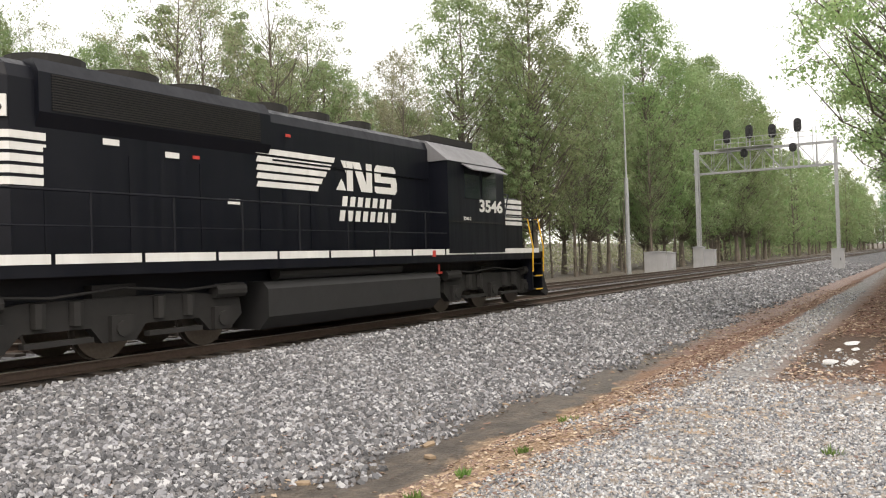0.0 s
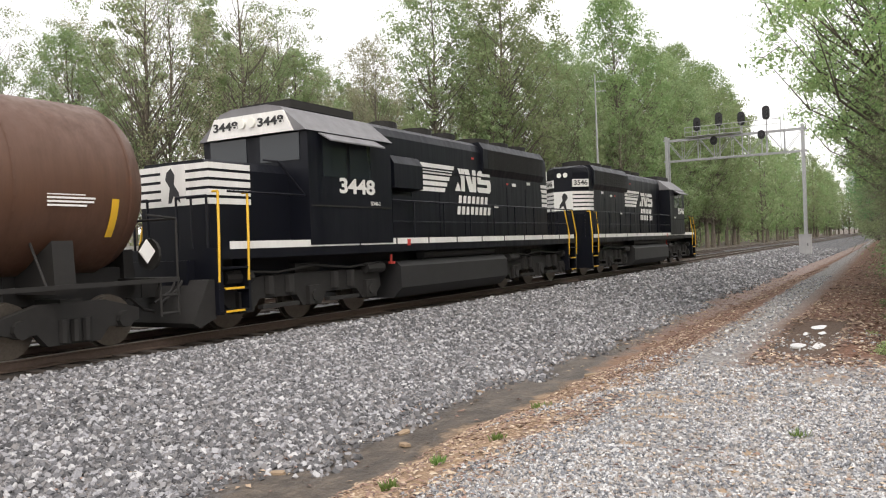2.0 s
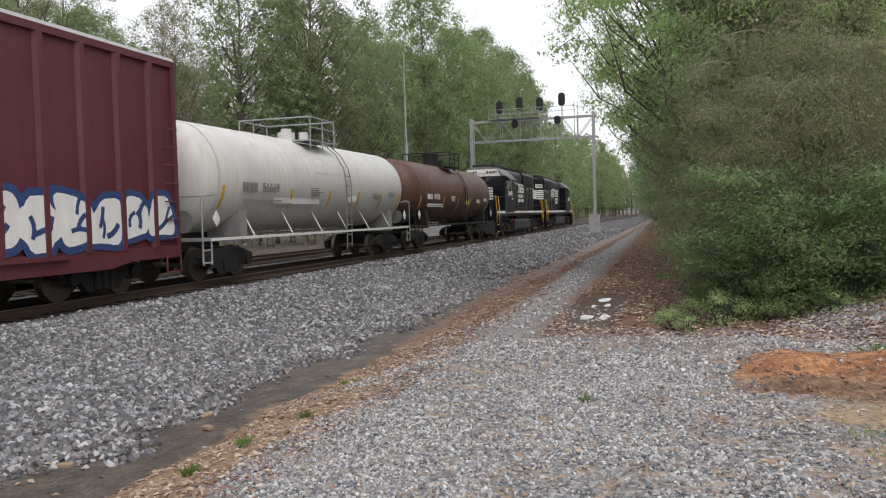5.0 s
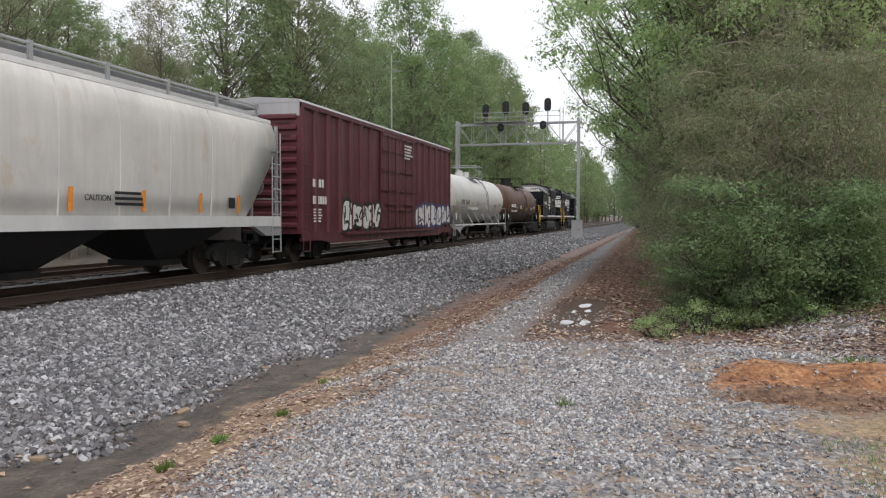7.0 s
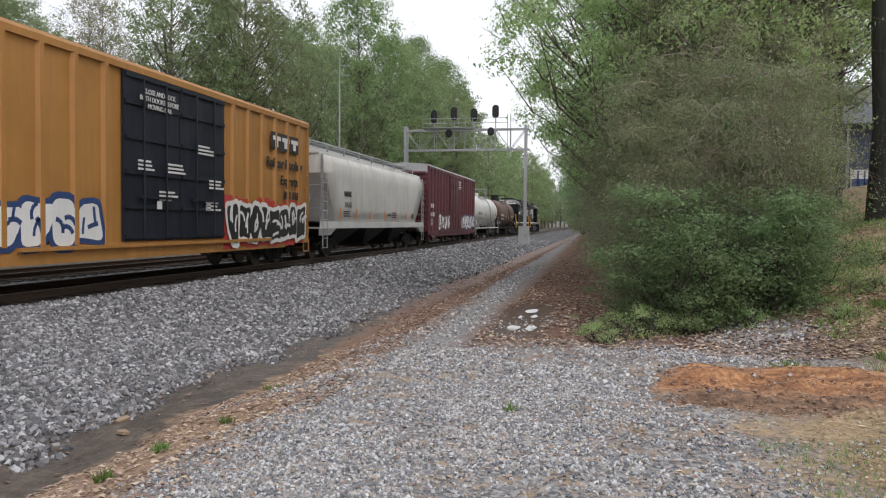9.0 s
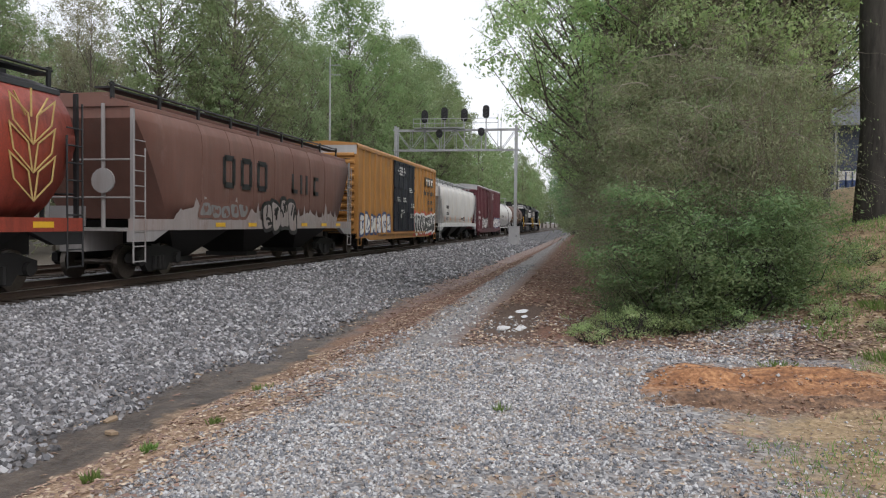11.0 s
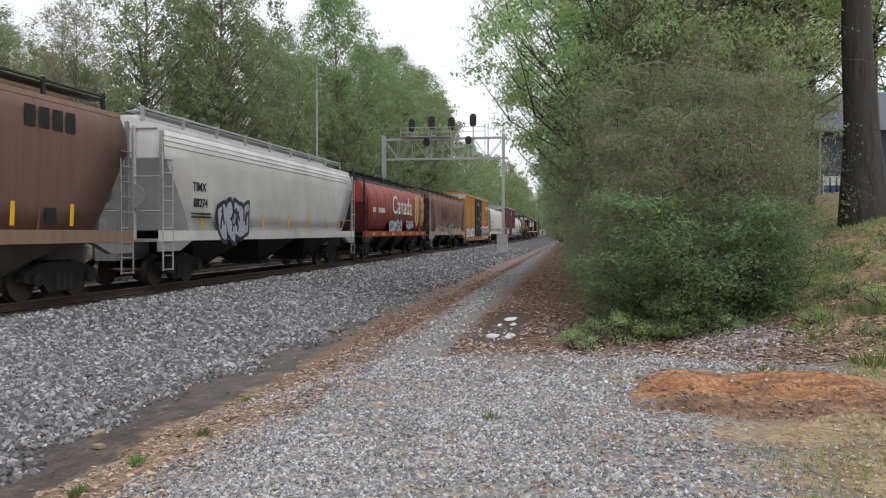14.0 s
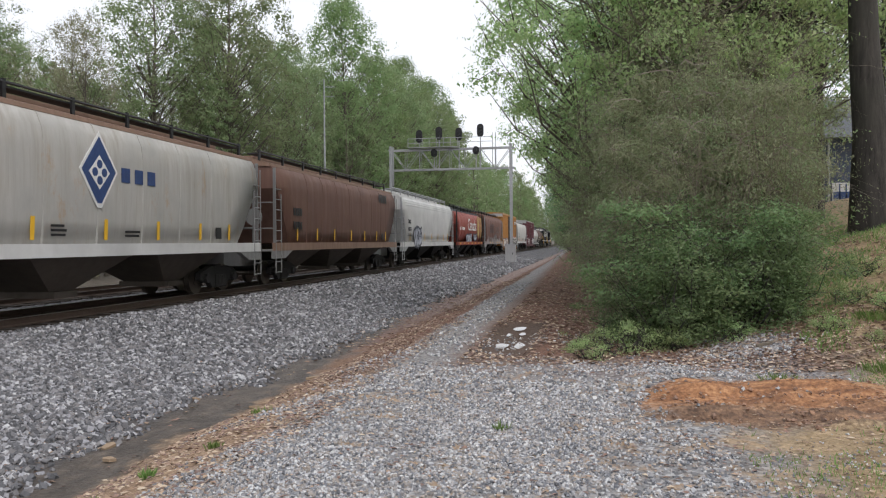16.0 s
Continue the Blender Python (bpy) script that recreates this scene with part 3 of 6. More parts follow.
def graffiti(car, side, half, y0, y1, z0, z1, count, seed, fill, edge):
    """Sprayed lettering that cannot be read: swollen, overlapping letter bodies with a dark edge and inner strokes."""
    rng = random.Random(seed)
    back, front, lines = bmesh.new(), bmesh.new(), bmesh.new()
    for i in range(count):
        cy, cz = y0 + (y1 - y0) * (i + 0.5) / count, (z0 + z1) / 2 + rng.uniform(-0.05, 0.05)
        a, b = (y1 - y0) / count * rng.uniform(0.52, 0.66), (z1 - z0) / 2 * rng.uniform(0.82, 1.0)
        k, ph, lean = rng.choice((2, 3, 3, 4)), rng.uniform(0, 6.28), rng.uniform(-0.25, 0.25)
        def blob(scale, grow):
            pts = []
            for q in range(22):
                w = 2 * math.pi * q / 22
                co, si = math.cos(w), math.sin(w)
                r = (1 + 0.14 * math.sin(k * w + ph)) * scale
                y = cy + (a * r + grow) * math.copysign(abs(co) ** 0.62, co)
                z = cz + (b * r + grow) * math.copysign(abs(si) ** 0.62, si)
                pts.append((y + lean * (z - cz), z))
            return pts
        lift = 0.0015 * (i % 2)
        prism(back, blob(1.0, 0.05), side * (half + 0.004), side * (half + 0.007 + lift), "x")
        prism(front, blob(0.86, -0.01), side * (half + 0.008), side * (half + 0.011 + lift), "x")
        for _ in range(3):
            py, pz, w = cy + rng.uniform(-0.5, 0.4) * a, cz + rng.uniform(-0.6, 0.2) * b, rng.uniform(0.035, 0.06)
            ang, turn = rng.choice((1.2, 1.5, 1.8, 0.3)), rng.uniform(-0.5, 0.5)
            for seg in range(4):
                ny, nz = py + math.cos(ang) * 0.2 * b, pz + math.sin(ang) * 0.2 * b
                ox, oz = -math.sin(ang) * w, math.cos(ang) * w
                prism(lines, [(py - ox, pz - oz), (ny - ox, nz - oz), (ny + ox, nz + oz), (py + ox, pz + oz)], side * (half + 0.013), side * (half + 0.0155 + 0.0003 * seg), "x")
                py, pz, ang = ny, nz, ang + turn
    part("graffiti_outline", back, edge, car, "sprayed outline")
    part("graffiti_fill", front, fill, car, "sprayed swollen letters")
    part("graffiti_stroke", lines, edge, car, "sprayed inner strokes")


def stripes_and_emblem(bm, side, half, y, z):
    """Speed stripes that fade to a point, followed by a bold two-stroke device, as plain shapes."""
    for i in range(5):
        cut = (0.0, -0.12, -0.28, -0.42, -0.55)[i]
        zz = z + 0.62 - i * 0.165
        plate(bm, side, half, y, y + side * (2.35 + cut), zz, zz + 0.115, side * 0.05)
    e = y + side * 2.3
    def flat(pts, lift):
        prism(bm, [(e + side * p, z + q) for p, q in pts], side * half, side * (half + lift), "x")
    flat([(0.5, 0.03), (0.72, 0.03), (0.72, 0.7), (0.5, 0.7)], 0.006)
    flat([(0.7, 0.7), (0.98, 0.7), (1.3, 0.03), (1.02, 0.03)], 0.01)
    flat([(1.22, 0.03), (1.44, 0.03), (1.44, 0.7), (1.22, 0.7)], 0.006)
    flat([(1.62, 0.03), (2.36, 0.03), (2.44, 0.12), (2.44, 0.19), (1.54, 0.19), (1.54, 0.08)], 0.006)
    flat([(1.56, 0.29), (2.44, 0.29), (2.4, 0.44), (1.54, 0.44)], 0.006)
    flat([(1.54, 0.54), (2.4, 0.54), (2.4, 0.62), (2.3, 0.7), (1.64, 0.7), (1.54, 0.6)], 0.006)
    flat([(1.54, 0.4), (1.78, 0.4), (1.78, 0.58), (1.54, 0.58)], 0.01)
    flat([(2.2, 0.15), (2.44, 0.15), (2.44, 0.33), (2.2, 0.33)], 0.01)
    flat([(0.12, 0.03), (0.46, 0.03), (0.38, 0.2), (0.3, 0.28)], 0.006)
    flat([(0.3, 0.7), (0.48, 0.7), (0.48, 0.42)], 0.006)
    bars_of_words(bm, side, half, e + side * 0.3, z - 0.34, (7,), 0.24, 0.28, 0.38, side * 0.05)
    bars_of_words(bm, side, half, e + side * 0.2, z - 0.66, (8,), 0.24, 0.28, 0.38, side * 0.05)


def locomotive(number, label, m, cab_front_white):
    car = thing("diesel_locomotive", label, "locomotive", "freight train", m)
    h = 9.75
    # frame and sill
    part("frame", made(lambda b: (box(b, -1.5, 1.5, -9.1, 9.1, 1.36, 1.58), box(b, -0.9, 0.9, -9.3, 9.3, 0.9, 1.36))), BLACK, car, bevel=0.02)
    for s in (-1, 1):
        bm = bmesh.new()
        y = -8.9
        while y < 8.7:
            w = 1.52 if y < 4.4 else 4.1
            plate(bm, s, 1.502, y, min(8.9, y + w - 0.07), 1.545, 1.69)
            y += w
        part("sill_stripe", bm, WHITE, car, "white reflective sill stripe")
    # long hood with flared radiator section
    hood = [(-0.95, 1.58), (0.95, 1.58), (0.95, 4.3), (0.87, 4.5), (0.66, 4.62), (-0.66, 4.62), (-0.87, 4.5), (-0.95, 4.3)]
    part("long_hood", made(lambda b: prism(b, hood, -7.7, 3.4)), BLACK, car, bevel=0.03)
    # the rear end tapers to a narrow face between two slanting corners
    bm = bmesh.new()
    near_ring = [bm.verts.new((x, -7.69, z)) for x, z in hood]
    end_ring = [bm.verts.new((x * 0.44, -8.2, min(z, 4.5))) for x, z in hood]
    for k in range(len(hood)):
        bm.faces.new([near_ring[k], near_ring[(k + 1) % 8], end_ring[(k + 1) % 8], end_ring[k]])
    bm.faces.new(end_ring)
    part("hood_end", bm, BLACK, car, "tapered black hood end")
    flare = [(-0.95, 3.6), (0.95, 3.6), (1.05, 3.82), (1.05, 4.42), (0.9, 4.64), (-0.9, 4.64), (-1.05, 4.42), (-1.05, 3.82)]
    part("radiator_housing", made(lambda b: prism(b, flare, -7.3, -2.5)), BLACK, car, bevel=0.02)
    for s in (-1, 1):
        bm = bmesh.new()
        for i in range(7):
            y = -7.2 + i * 1.48
            part("hood_door", made(lambda b: box(b, s * 0.95, s * 0.963, y, y + 1.42, 1.72, 3.3)), BLACK, car)
        box(bm, s * 0.95, s * 0.98, -2.4, 3.3, 3.52, 3.56)
        part("hood_ledge", bm, BLACK, car)
        bm = bmesh.new()
        for i in range(14):
            box(bm, s * 1.055, s * 1.068, -7.1, -2.8, 3.86 + i * 0.04, 3.88 + i * 0.04)
        part("radiator_grille", bm, UNDER, car)
    for y, r, t in ((-6.55, 0.62, 0.14), (-5.1, 0.62, 0.14), (-3.65, 0.62, 0.14), (-1.6, 0.5, 0.12), (-0.2, 0.5, 0.12), (1.5, 0.42, 0.14)):
        part("roof_fan", made(lambda b: (tube(b, (0, y, 4.6), (0, y, 4.72 + t), r, 20), tube(b, (0, y, 4.72 + t), (0, y, 4.75 + t), r * 0.8, 20))), UNDER, car)
    # central air intake behind the cab
    for s in (-1,):
        part("air_intake", made(lambda b: prism(b, [(s * 1.0, 2.9), (s * 1.42, 2.95), (s * 1.42, 3.55), (s * 1.3, 3.75), (s * 1.0, 3.82)], 1.75, 3.1)), BLACK, car, bevel=0.02)
        part("electrical_cabinet", made(lambda b: box(b, s * 1.0, s * 1.4, 1.7, 3.2, 1.58, 2.75)), BLACK, car, bevel=0.015)
    # cab
    wall = [(-1.52, 1.58), (1.52, 1.58), (1.52, 4.02), (-1.52, 4.02)]
    part("cab", made(lambda b: prism(b, wall, 3.4, 6.5)), BLACK, car, bevel=0.02)
    part("cab_roof", made(lambda b: prism(b, [(-1.56, 4.0), (1.56, 4.0), (0.88, 4.56), (0.5, 4.64), (-0.5, 4.64), (-0.88, 4.56)], 3.35, 6.6)), CAB_ROOF, car, "weathered grey sloped cab roof", bevel=0.01)
    part("roof_box", made(lambda b: box(b, -0.75, 0.75, 3.8, 6.1, 4.62, 4.8)), UNDER, car, bevel=0.02)
    for s in (-1, 1):
        bm = bmesh.new()
        for y in (4.25, 5.2):
            box(bm, s * 1.515, s * 1.532, y, y + 0.82, 3.05, 3.85)
        part("side_window", bm, GLASS_DARK, car, "dark cab side window")
        part("window_awning", made(lambda b: prism(b, [(s * 1.54, 3.98), (s * 1.86, 3.8), (s * 1.86, 3.77), (s * 1.54, 3.95)], 4.1, 6.15)), CAB_ROOF, car)
        part("cab_rail", made(lambda b: box(b, s * 1.5, s * 1.535, 3.45, 6.45, 2.4, 2.43)), UNDER, car)
        lettering(number, 0.46, car, side_pose(s, 1.527, 5.7 if s > 0 else 4.8, 2.86), WHITE, "cab_number", 1.1, 0.014, 1.35)
        lettering("SD40-2", 0.13, car, side_pose(s, 1.527, 4.35 if s > 0 else 4.1, 2.5), WHITE, "model_lettering")
    part("windshield", made(lambda b: (box(b, 0.2, 1.3, 6.49, 6.515, 3.4, 3.98), box(b, -1.3, -0.2, 6.49, 6.515, 3.4, 3.98))), GLASS_DARK, car)
    # short hood
    nose = [(-0.95, 1.58), (0.95, 1.58), (0.95, 3.1), (0.8, 3.28), (-0.8, 3.28), (-0.95, 3.1)]
    part("short_hood", made(lambda b: prism(b, nose, 6.5, 8.75)), BLACK, car, bevel=0.04)
    for rear, z0 in ((False, 2.42), (True, 2.72)):
        d = -0.007 if rear else 0.007
        y = -8.2 if rear else 8.755
        plan = [(-0.954, -7.15), (-0.954, -7.7), (-0.422, -8.204), (0.422, -8.204), (0.954, -7.7), (0.954, -7.15)] if rear else [(-0.954, 7.65), (-0.954, 8.755), (0.954, 8.755), (0.954, 7.65)]
        bm = bmesh.new()
        for i in range(5):
            zz = z0 + i * 0.17
            for (xa, ya), (xb, yb) in zip(plan, plan[1:]):
                n = Vector((yb - ya, xa - xb)).normalized() * 0.007
                n = n if (n.x * (xa + xb) + n.y * (ya + yb)) > 0 else -n
                prism(bm, [(xa, ya), (xb, yb), (xb + n.x, yb + n.y), (xa + n.x, ya + n.y)], zz, zz + 0.115, "z")
        half = 0.42 if rear else 0.34
        prism(bm, [(-half, z0), (half, z0), (half, z0 + 0.8), (-half, z0 + 0.8)], min(y, y + 2 * d), max(y, y + 2 * d))
        part("end_stripes", bm, WHITE, car, "white end stripes round the hood")
        part("end_emblem", made(lambda b: prism(b, [(-0.2, z0 + 0.06), (-0.02, z0 + 0.2), (0.06, z0 + 0.06), (0.14, z0 + 0.06), (0.08, z0 + 0.36), (0.2, z0 + 0.52), (0.16, z0 + 0.66), (0.04, z0 + 0.74), (-0.06, z0 + 0.6), (-0.03, z0 + 0.42), (-0.16, z0 + 0.26)], min(y, y + 3 * d), max(y, y + 3 * d))), DECAL_BLACK, car)
    # number boards and headlights
    part("number_board", made(lambda b: prism(b, [(-1.25, 4.0), (1.25, 4.0), (1.0, 4.46), (-1.0, 4.46)], 6.5, 6.66)), WHITE if cab_front_white else BLACK, car, "white number board over the cab")
    for s in (-1, 1):
        lettering(number, 0.25, car, Matrix.Translation((s * 0.66, 6.67, 4.25)) @ Euler((radians(90), 0, radians(180))).to_matrix().to_4x4(), DECAL_BLACK if cab_front_white else WHITE, "board_number", 1.15, 0.007, 0.74)
    for s in (-1, 1):
        corner = Matrix.Translation((s * 0.685, -7.97, 3.86)) @ Matrix.Rotation(s * radians(43), 4, "Z")
        o = part("rear_number_board", made(lambda b: box(b, -0.36, 0.36, -0.03, 0.02, -0.16, 0.16)), WHITE, car, "white number board", 0.02)
        o.matrix_basis = corner
        lettering(number, 0.27, car, corner @ Matrix.Translation((0, -0.034, 0)) @ Euler((radians(90), 0, 0)).to_matrix().to_4x4(), DECAL_BLACK, "board_number", 1.0, 0.006, 0.6)
    for y, z in ((6.68, 4.27), (-8.22, 4.2)):
        bm = bmesh.new()
        for x in (-0.14, 0.14):
            tube(bm, (x, y - 0.05, z), (x, y + 0.03 * (1 if y > 0 else -1), z), 0.1, 12)
        part("headlight", bm, LAMP_GLASS, car, "twin sealed-beam headlight")
    # markings on the long hood
    for s in (-1, 1):
        bm = bmesh.new()
        stripes_and_emblem(bm, s, 0.966, -2.85 if s > 0 else 1.65, 3.02)
        part("hood_marking", bm, WHITE, car, "white stripes and bold emblem")
        for y, z in ((-6.2, 3.45), (-3.6, 2.6), (-5.0, 3.35)):
            part("data_plate", made(lambda q: plate(q, s, 0.966, y, y + 0.3, z, z + 0.1)), WHITE, car)
        for half, y, z, hh in ((0.966, -2.0, 4.05, 0.06), (1.505, 2.6, 1.5, 0.16), (0.966, -4.4, 3.38, 0.06)):
            part("red_tag", made(lambda q: plate(q, s, half, y, y + 0.15, z, z + hh)), RED, car)
    # tanks below the deck
    tank = [(-1.3, 1.12), (1.3, 1.12), (1.45, 0.98), (1.45, 0.45), (1.2, 0.2), (-1.2, 0.2), (-1.45, 0.45), (-1.45, 0.98)]
    part("fuel_tank", made(lambda b: prism(b, tank, -3.1, 3.0)), TANK_BLACK, car, bevel=0.05)
    for s in (-1, 1):
        part("air_reservoir", made(lambda b: tube(b, (s * 1.15, -2.6, 1.26), (s * 1.15, 1.6, 1.26), 0.14, 12)), TANK_BLACK, car)
        part("drain_valve", made(lambda b: (tube(b, (s * 1.3, 3.2, 1.1), (s * 1.3, 3.2, 1.3), 0.03, 8), box(b, s * 1.27, s * 1.35, 3.1, 3.28, 1.06, 1.12))), RED, car)
    loco_truck(car, -6.15)
    loco_truck(car, 6.15)
    # handrails
    for s in (-1, 1):
        bm = bmesh.new()
        posts = [-8.3 + 1.52 * i for i in range(8)]
        for y in posts:
            tube(bm, (s * 1.48, y, 1.58), (s * 1.48, y, 2.62), 0.022)
        bent(bm, [(s * 1.48, -8.9, 2.62), (s * 1.48, 3.35, 2.62)], 0.022)
        bent(bm, [(s * 1.48, -8.3, 2.1), (s * 1.48, 3.35, 2.1)], 0.014)
        bent(bm, [(s * 1.48, 6.6, 2.62), (s * 1.3, 7.2, 3.3), (s * 1.0, 7.3, 3.35)], 0.022)
        bent(bm, [(s * 1.48, 6.6, 2.62), (s * 1.48, 8.8, 2.62)], 0.022)
        part("side_handrail", bm, BLACK, car)
    for e in (-1, 1):
        bm = bmesh.new()
        box(bm, -1.5, 1.5, min(e * 9.0, e * 9.12), max(e * 9.0, e * 9.12), 0.35, 1.58)
        part("end_plate", bm, BLACK, car)
        for d in (-1, 1):
            part("end_railing", made(lambda q: (bent(q, [(d * 0.4, e * 9.06, 1.58), (d * 0.4, e * 9.06, 2.55), (d * 1.2, e * 9.06, 2.55), (d * 1.2, e * 9.06, 1.58)], 0.024), tube(q, (d * 0.8, e * 9.06, 1.58), (d * 0.8, e * 9.06, 2.55), 0.022))), BLACK, car)
        if e > 0:
            part("snow_plow", made(lambda b: prism(b, [(9.1, 1.0), (9.25, 1.0), (9.65, 0.25), (9.5, 0.15), (9.1, 0.3)], -1.4, 1.4, "x")), UNDER, car)
        for s in (-1, 1):
            part("step_well", made(lambda b: [box(b, s * 1.1, s * 1.52, min(e * 8.35, e * 9.1), max(e * 8.35, e * 9.1), z, z + 0.04) for z in (0.38, 0.78, 1.18)] and [box(b, s * 1.1, s * 1.5, min(e * 8.3, e * 8.36), max(e * 8.3, e * 8.36), 0.38, 1.58)]), BLACK, car)
            bm = bmesh.new()
            for z in (0.38, 0.8):
                box(bm, s * 1.5, s * 1.53, min(e * 8.5, e * 8.98), max(e * 8.5, e * 8.98), z, z + 0.04)
            part("step_edge", bm, YELLOW, car, "yellow step edges")
            for y in (8.35, 9.1):
                part("grab_iron", made(lambda q: bent(q, [(s * 1.5, e * y, 0.95), (s * 1.53, e * y, 1.7), (s * 1.42, e * (y - 0.12), 2.62), (s * 1.3, e * (y - 0.1), 2.62)], 0.024)), YELLOW, car, "yellow bent grab iron")
        bm = bmesh.new()
        for i, x in enumerate((-0.75, -0.55, 0.5, 0.65, 0.8)):
            bent(bm, [(x, e * 9.12, 1.2), (x, e * 9.4, 0.85 - 0.05 * i), (x * 0.9, e * 9.72, 0.62)], 0.028)
        part("air_hose", bm, UNDER, car)
    couplers(car, h)
    return car


def tank_car(paint_mat, label, m, number, dome_side, seed):
    car = thing("tank_car", label, "tank car", "freight train", m)
    r, zc, half = 1.46, 2.63, 7.5
    bm = bmesh.new()
    prof = [(-half, 0.02)] + [(-half + 0.75 * (1 - math.cos(a)), r * math.sin(a)) for a in (0.3, 0.6, 0.9, 1.2, math.pi / 2)]
    prof += [(y, r) for y in (-4.5, -2.2, 0, 2.2, 4.5)] + [(-y, q) for y, q in reversed(prof)]
    seg = 40
    rings = [[bm.verts.new((q * math.cos(2 * math.pi * i / seg), y, zc + q * math.sin(2 * math.pi * i / seg))) for i in range(seg)] for y, q in prof]
    for a, b in zip(rings, rings[1:]):
        for i in range(seg):
            bm.faces.new([a[i], a[(i + 1) % seg], b[(i + 1) % seg], b[i]])
    part("tank", bm, paint_mat, car, smooth=True)
    for y in (-6.75, -4.5, -2.2, 0.6, 2.6, 4.8, 6.75):
        bm = bmesh.new()
        ring = [[bm.verts.new((q * math.cos(2 * math.pi * i / seg), y + dy, zc + q * math.sin(2 * math.pi * i / seg))) for i in range(seg)] for q, dy in ((r + 0.008, -0.02), (r + 0.008, 0.02))]
        for i in range(seg):
            bm.faces.new([ring[0][i], ring[0][(i + 1) % seg], ring[1][(i + 1) % seg], ring[1][i]])
        part("weld_band", bm, paint_mat, car)
    dark = UNDER if paint_mat is BROWN else GREY_FRAME
    for e in (-1, 1):
        part("stub_sill", made(lambda b: box(b, -0.4, 0.4, min(e * 5.2, e * 7.6), max(e * 5.2, e * 7.6), 0.75, 1.3)), UNDER, car)
    for e in (-1, 1):
        part("bolster_saddle", made(lambda b: prism(b, [(-1.4, 0.95), (1.4, 0.95), (1.35, 1.75), (0.9, 1.5), (0, 1.25), (-0.9, 1.5), (-1.35, 1.75)], e * 5.4, e * 5.75)), dark, car)
    for e in (-1, 1):
        bm = bmesh.new()
        box(bm, -1.5, 1.5, min(e * 7.25, e * 7.65), max(e * 7.25, e * 7.65), 1.02, 1.1)
        for s in (-1, 1):
            for y in (7.25, 7.62):
                tube(bm, (s * 1.48, e * y, 0.45), (s * 1.48, e * y, 1.05), 0.022)
            for z in (0.5, 0.8):
                tube(bm, (s * 1.48, e * 7.25, z), (s * 1.48, e * 7.62, z), 0.022)
            bent(bm, [(s * 1.48, e * 7.62, 1.08), (s * 1.48, e * 7.62, 2.1), (s * 1.48, e * 7.0, 2.15)], 0.022)
        bent(bm, [(-1.48, e * 7.62, 2.1), (1.48, e * 7.62, 2.1)], 0.022)
        part("end_platform", bm, dark if paint_mat is BROWN else GALV, car, "end platform with grab rails and steps")
        part("brake_lever", made(lambda b: (box(b, -0.3, 0.5, min(e * 7.3, e * 7.5), max(e * 7.3, e * 7.5), 1.1, 1.6), tube(b, (0.9, e * 7.5, 1.5), (0.9, e * 7.55, 1.5), 0.28, 14))), dark, car)
    for s in (-1, 1):
        bm = bmesh.new()
        box(bm, s * 1.46, s * 1.54, -7.3, 7.3, 1.02, 1.09)
        for y in (-5.2, -3.0, -1.0, 1.0, 3.0, 5.2):
            tube(bm, (s * 1.5, y, 1.06), (s * 1.12, y, 1.75), 0.02)
        part("side_rail", bm, dark if paint_mat is BROWN else WHITE, car)
        bm = bmesh.new()
        x0 = 0.95 if paint_mat is BROWN else 1.1
        for dy in (-0.2, 0.2):
            pts = [(s * 1.52, x0 + dy, 0.5)] + [(s * (r + 0.1) * math.cos(a), x0 + dy, zc + (r + 0.1) * math.sin(a)) for a in (0.0, 0.35, 0.7, 1.0, 1.25)]
            bent(bm, pts, 0.02)
        for k in range(8):
            z = 0.6 + k * 0.33
            tube(bm, (s * 1.54, x0 - 0.2, z), (s * 1.54, x0 + 0.2, z), 0.018)
        part("ladder", bm, dark, car)
        # yellow conspicuity bars hug the shell
        for y in (-6.6, -2.9, -0.25, 2.2, 4.4, 6.4):
            bm = bmesh.new()
            for k in range(4):
                a0, a1 = -0.6 + 0.11 * k, -0.49 + 0.11 * k
                q = r + 0.012
                v = [bm.verts.new((s * q * math.cos(a), yy, zc + q * math.sin(a))) for a, yy in ((a0, y), (a0, y + 0.13), (a1, y + 0.13), (a1, y))]
                bm.faces.new(v)
            part("reflective_bar", bm, YELLOW, car, "yellow reflective bar")
        bm = bmesh.new()
        ink = WHITE if paint_mat is BROWN else GREY_FRAME
        bars_of_words(bm, s, r + 0.0, -5.65 * s, 2.26, (4,), 0.24, 0.2)
        small_print(bm, s, r - 0.05, -5.6 * s, 2.05, 2, 3.2, 0.045, seed)
        small_print(bm, s, r - 0.02, -1.6 * s, 2.5, 6, 0.9, 0.028, seed + 1)
        small_print(bm, s, r - 0.02, 3.6 * s, 2.35, 4, 0.8, 0.028, seed + 2)
        small_print(bm, s, r - 0.02, 5.3 * s, 2.75, 9, 0.9, 0.03, seed + 3)
        part("stencil", bm, ink, car, "stencilled data lines")
        part("notice_panel", made(lambda q: plate(q, s, 1.405, s * 1.3, s * 2.05, 2.05, 2.3)), GOLD if paint_mat is BROWN else WHITE, car, "painted notice panel")
        if paint_mat is not BROWN:
            part("fresh_paint_patch", made(lambda q: (plate(q, s, 1.425, -1.2, 0.8, 2.35, 2.95), plate(q, s, 1.36, -3.9, -0.9, 1.95, 2.2))), HOPPER_CLEAN, car, "patch of fresher white paint")
        lettering(number, 0.36, car, side_pose(s, r + 0.006, -4.15 * s, 2.37), ink, "car_number", 1.05, 0.006)
    # manway with platform
    bm = bmesh.new()
    big = paint_mat is BROWN
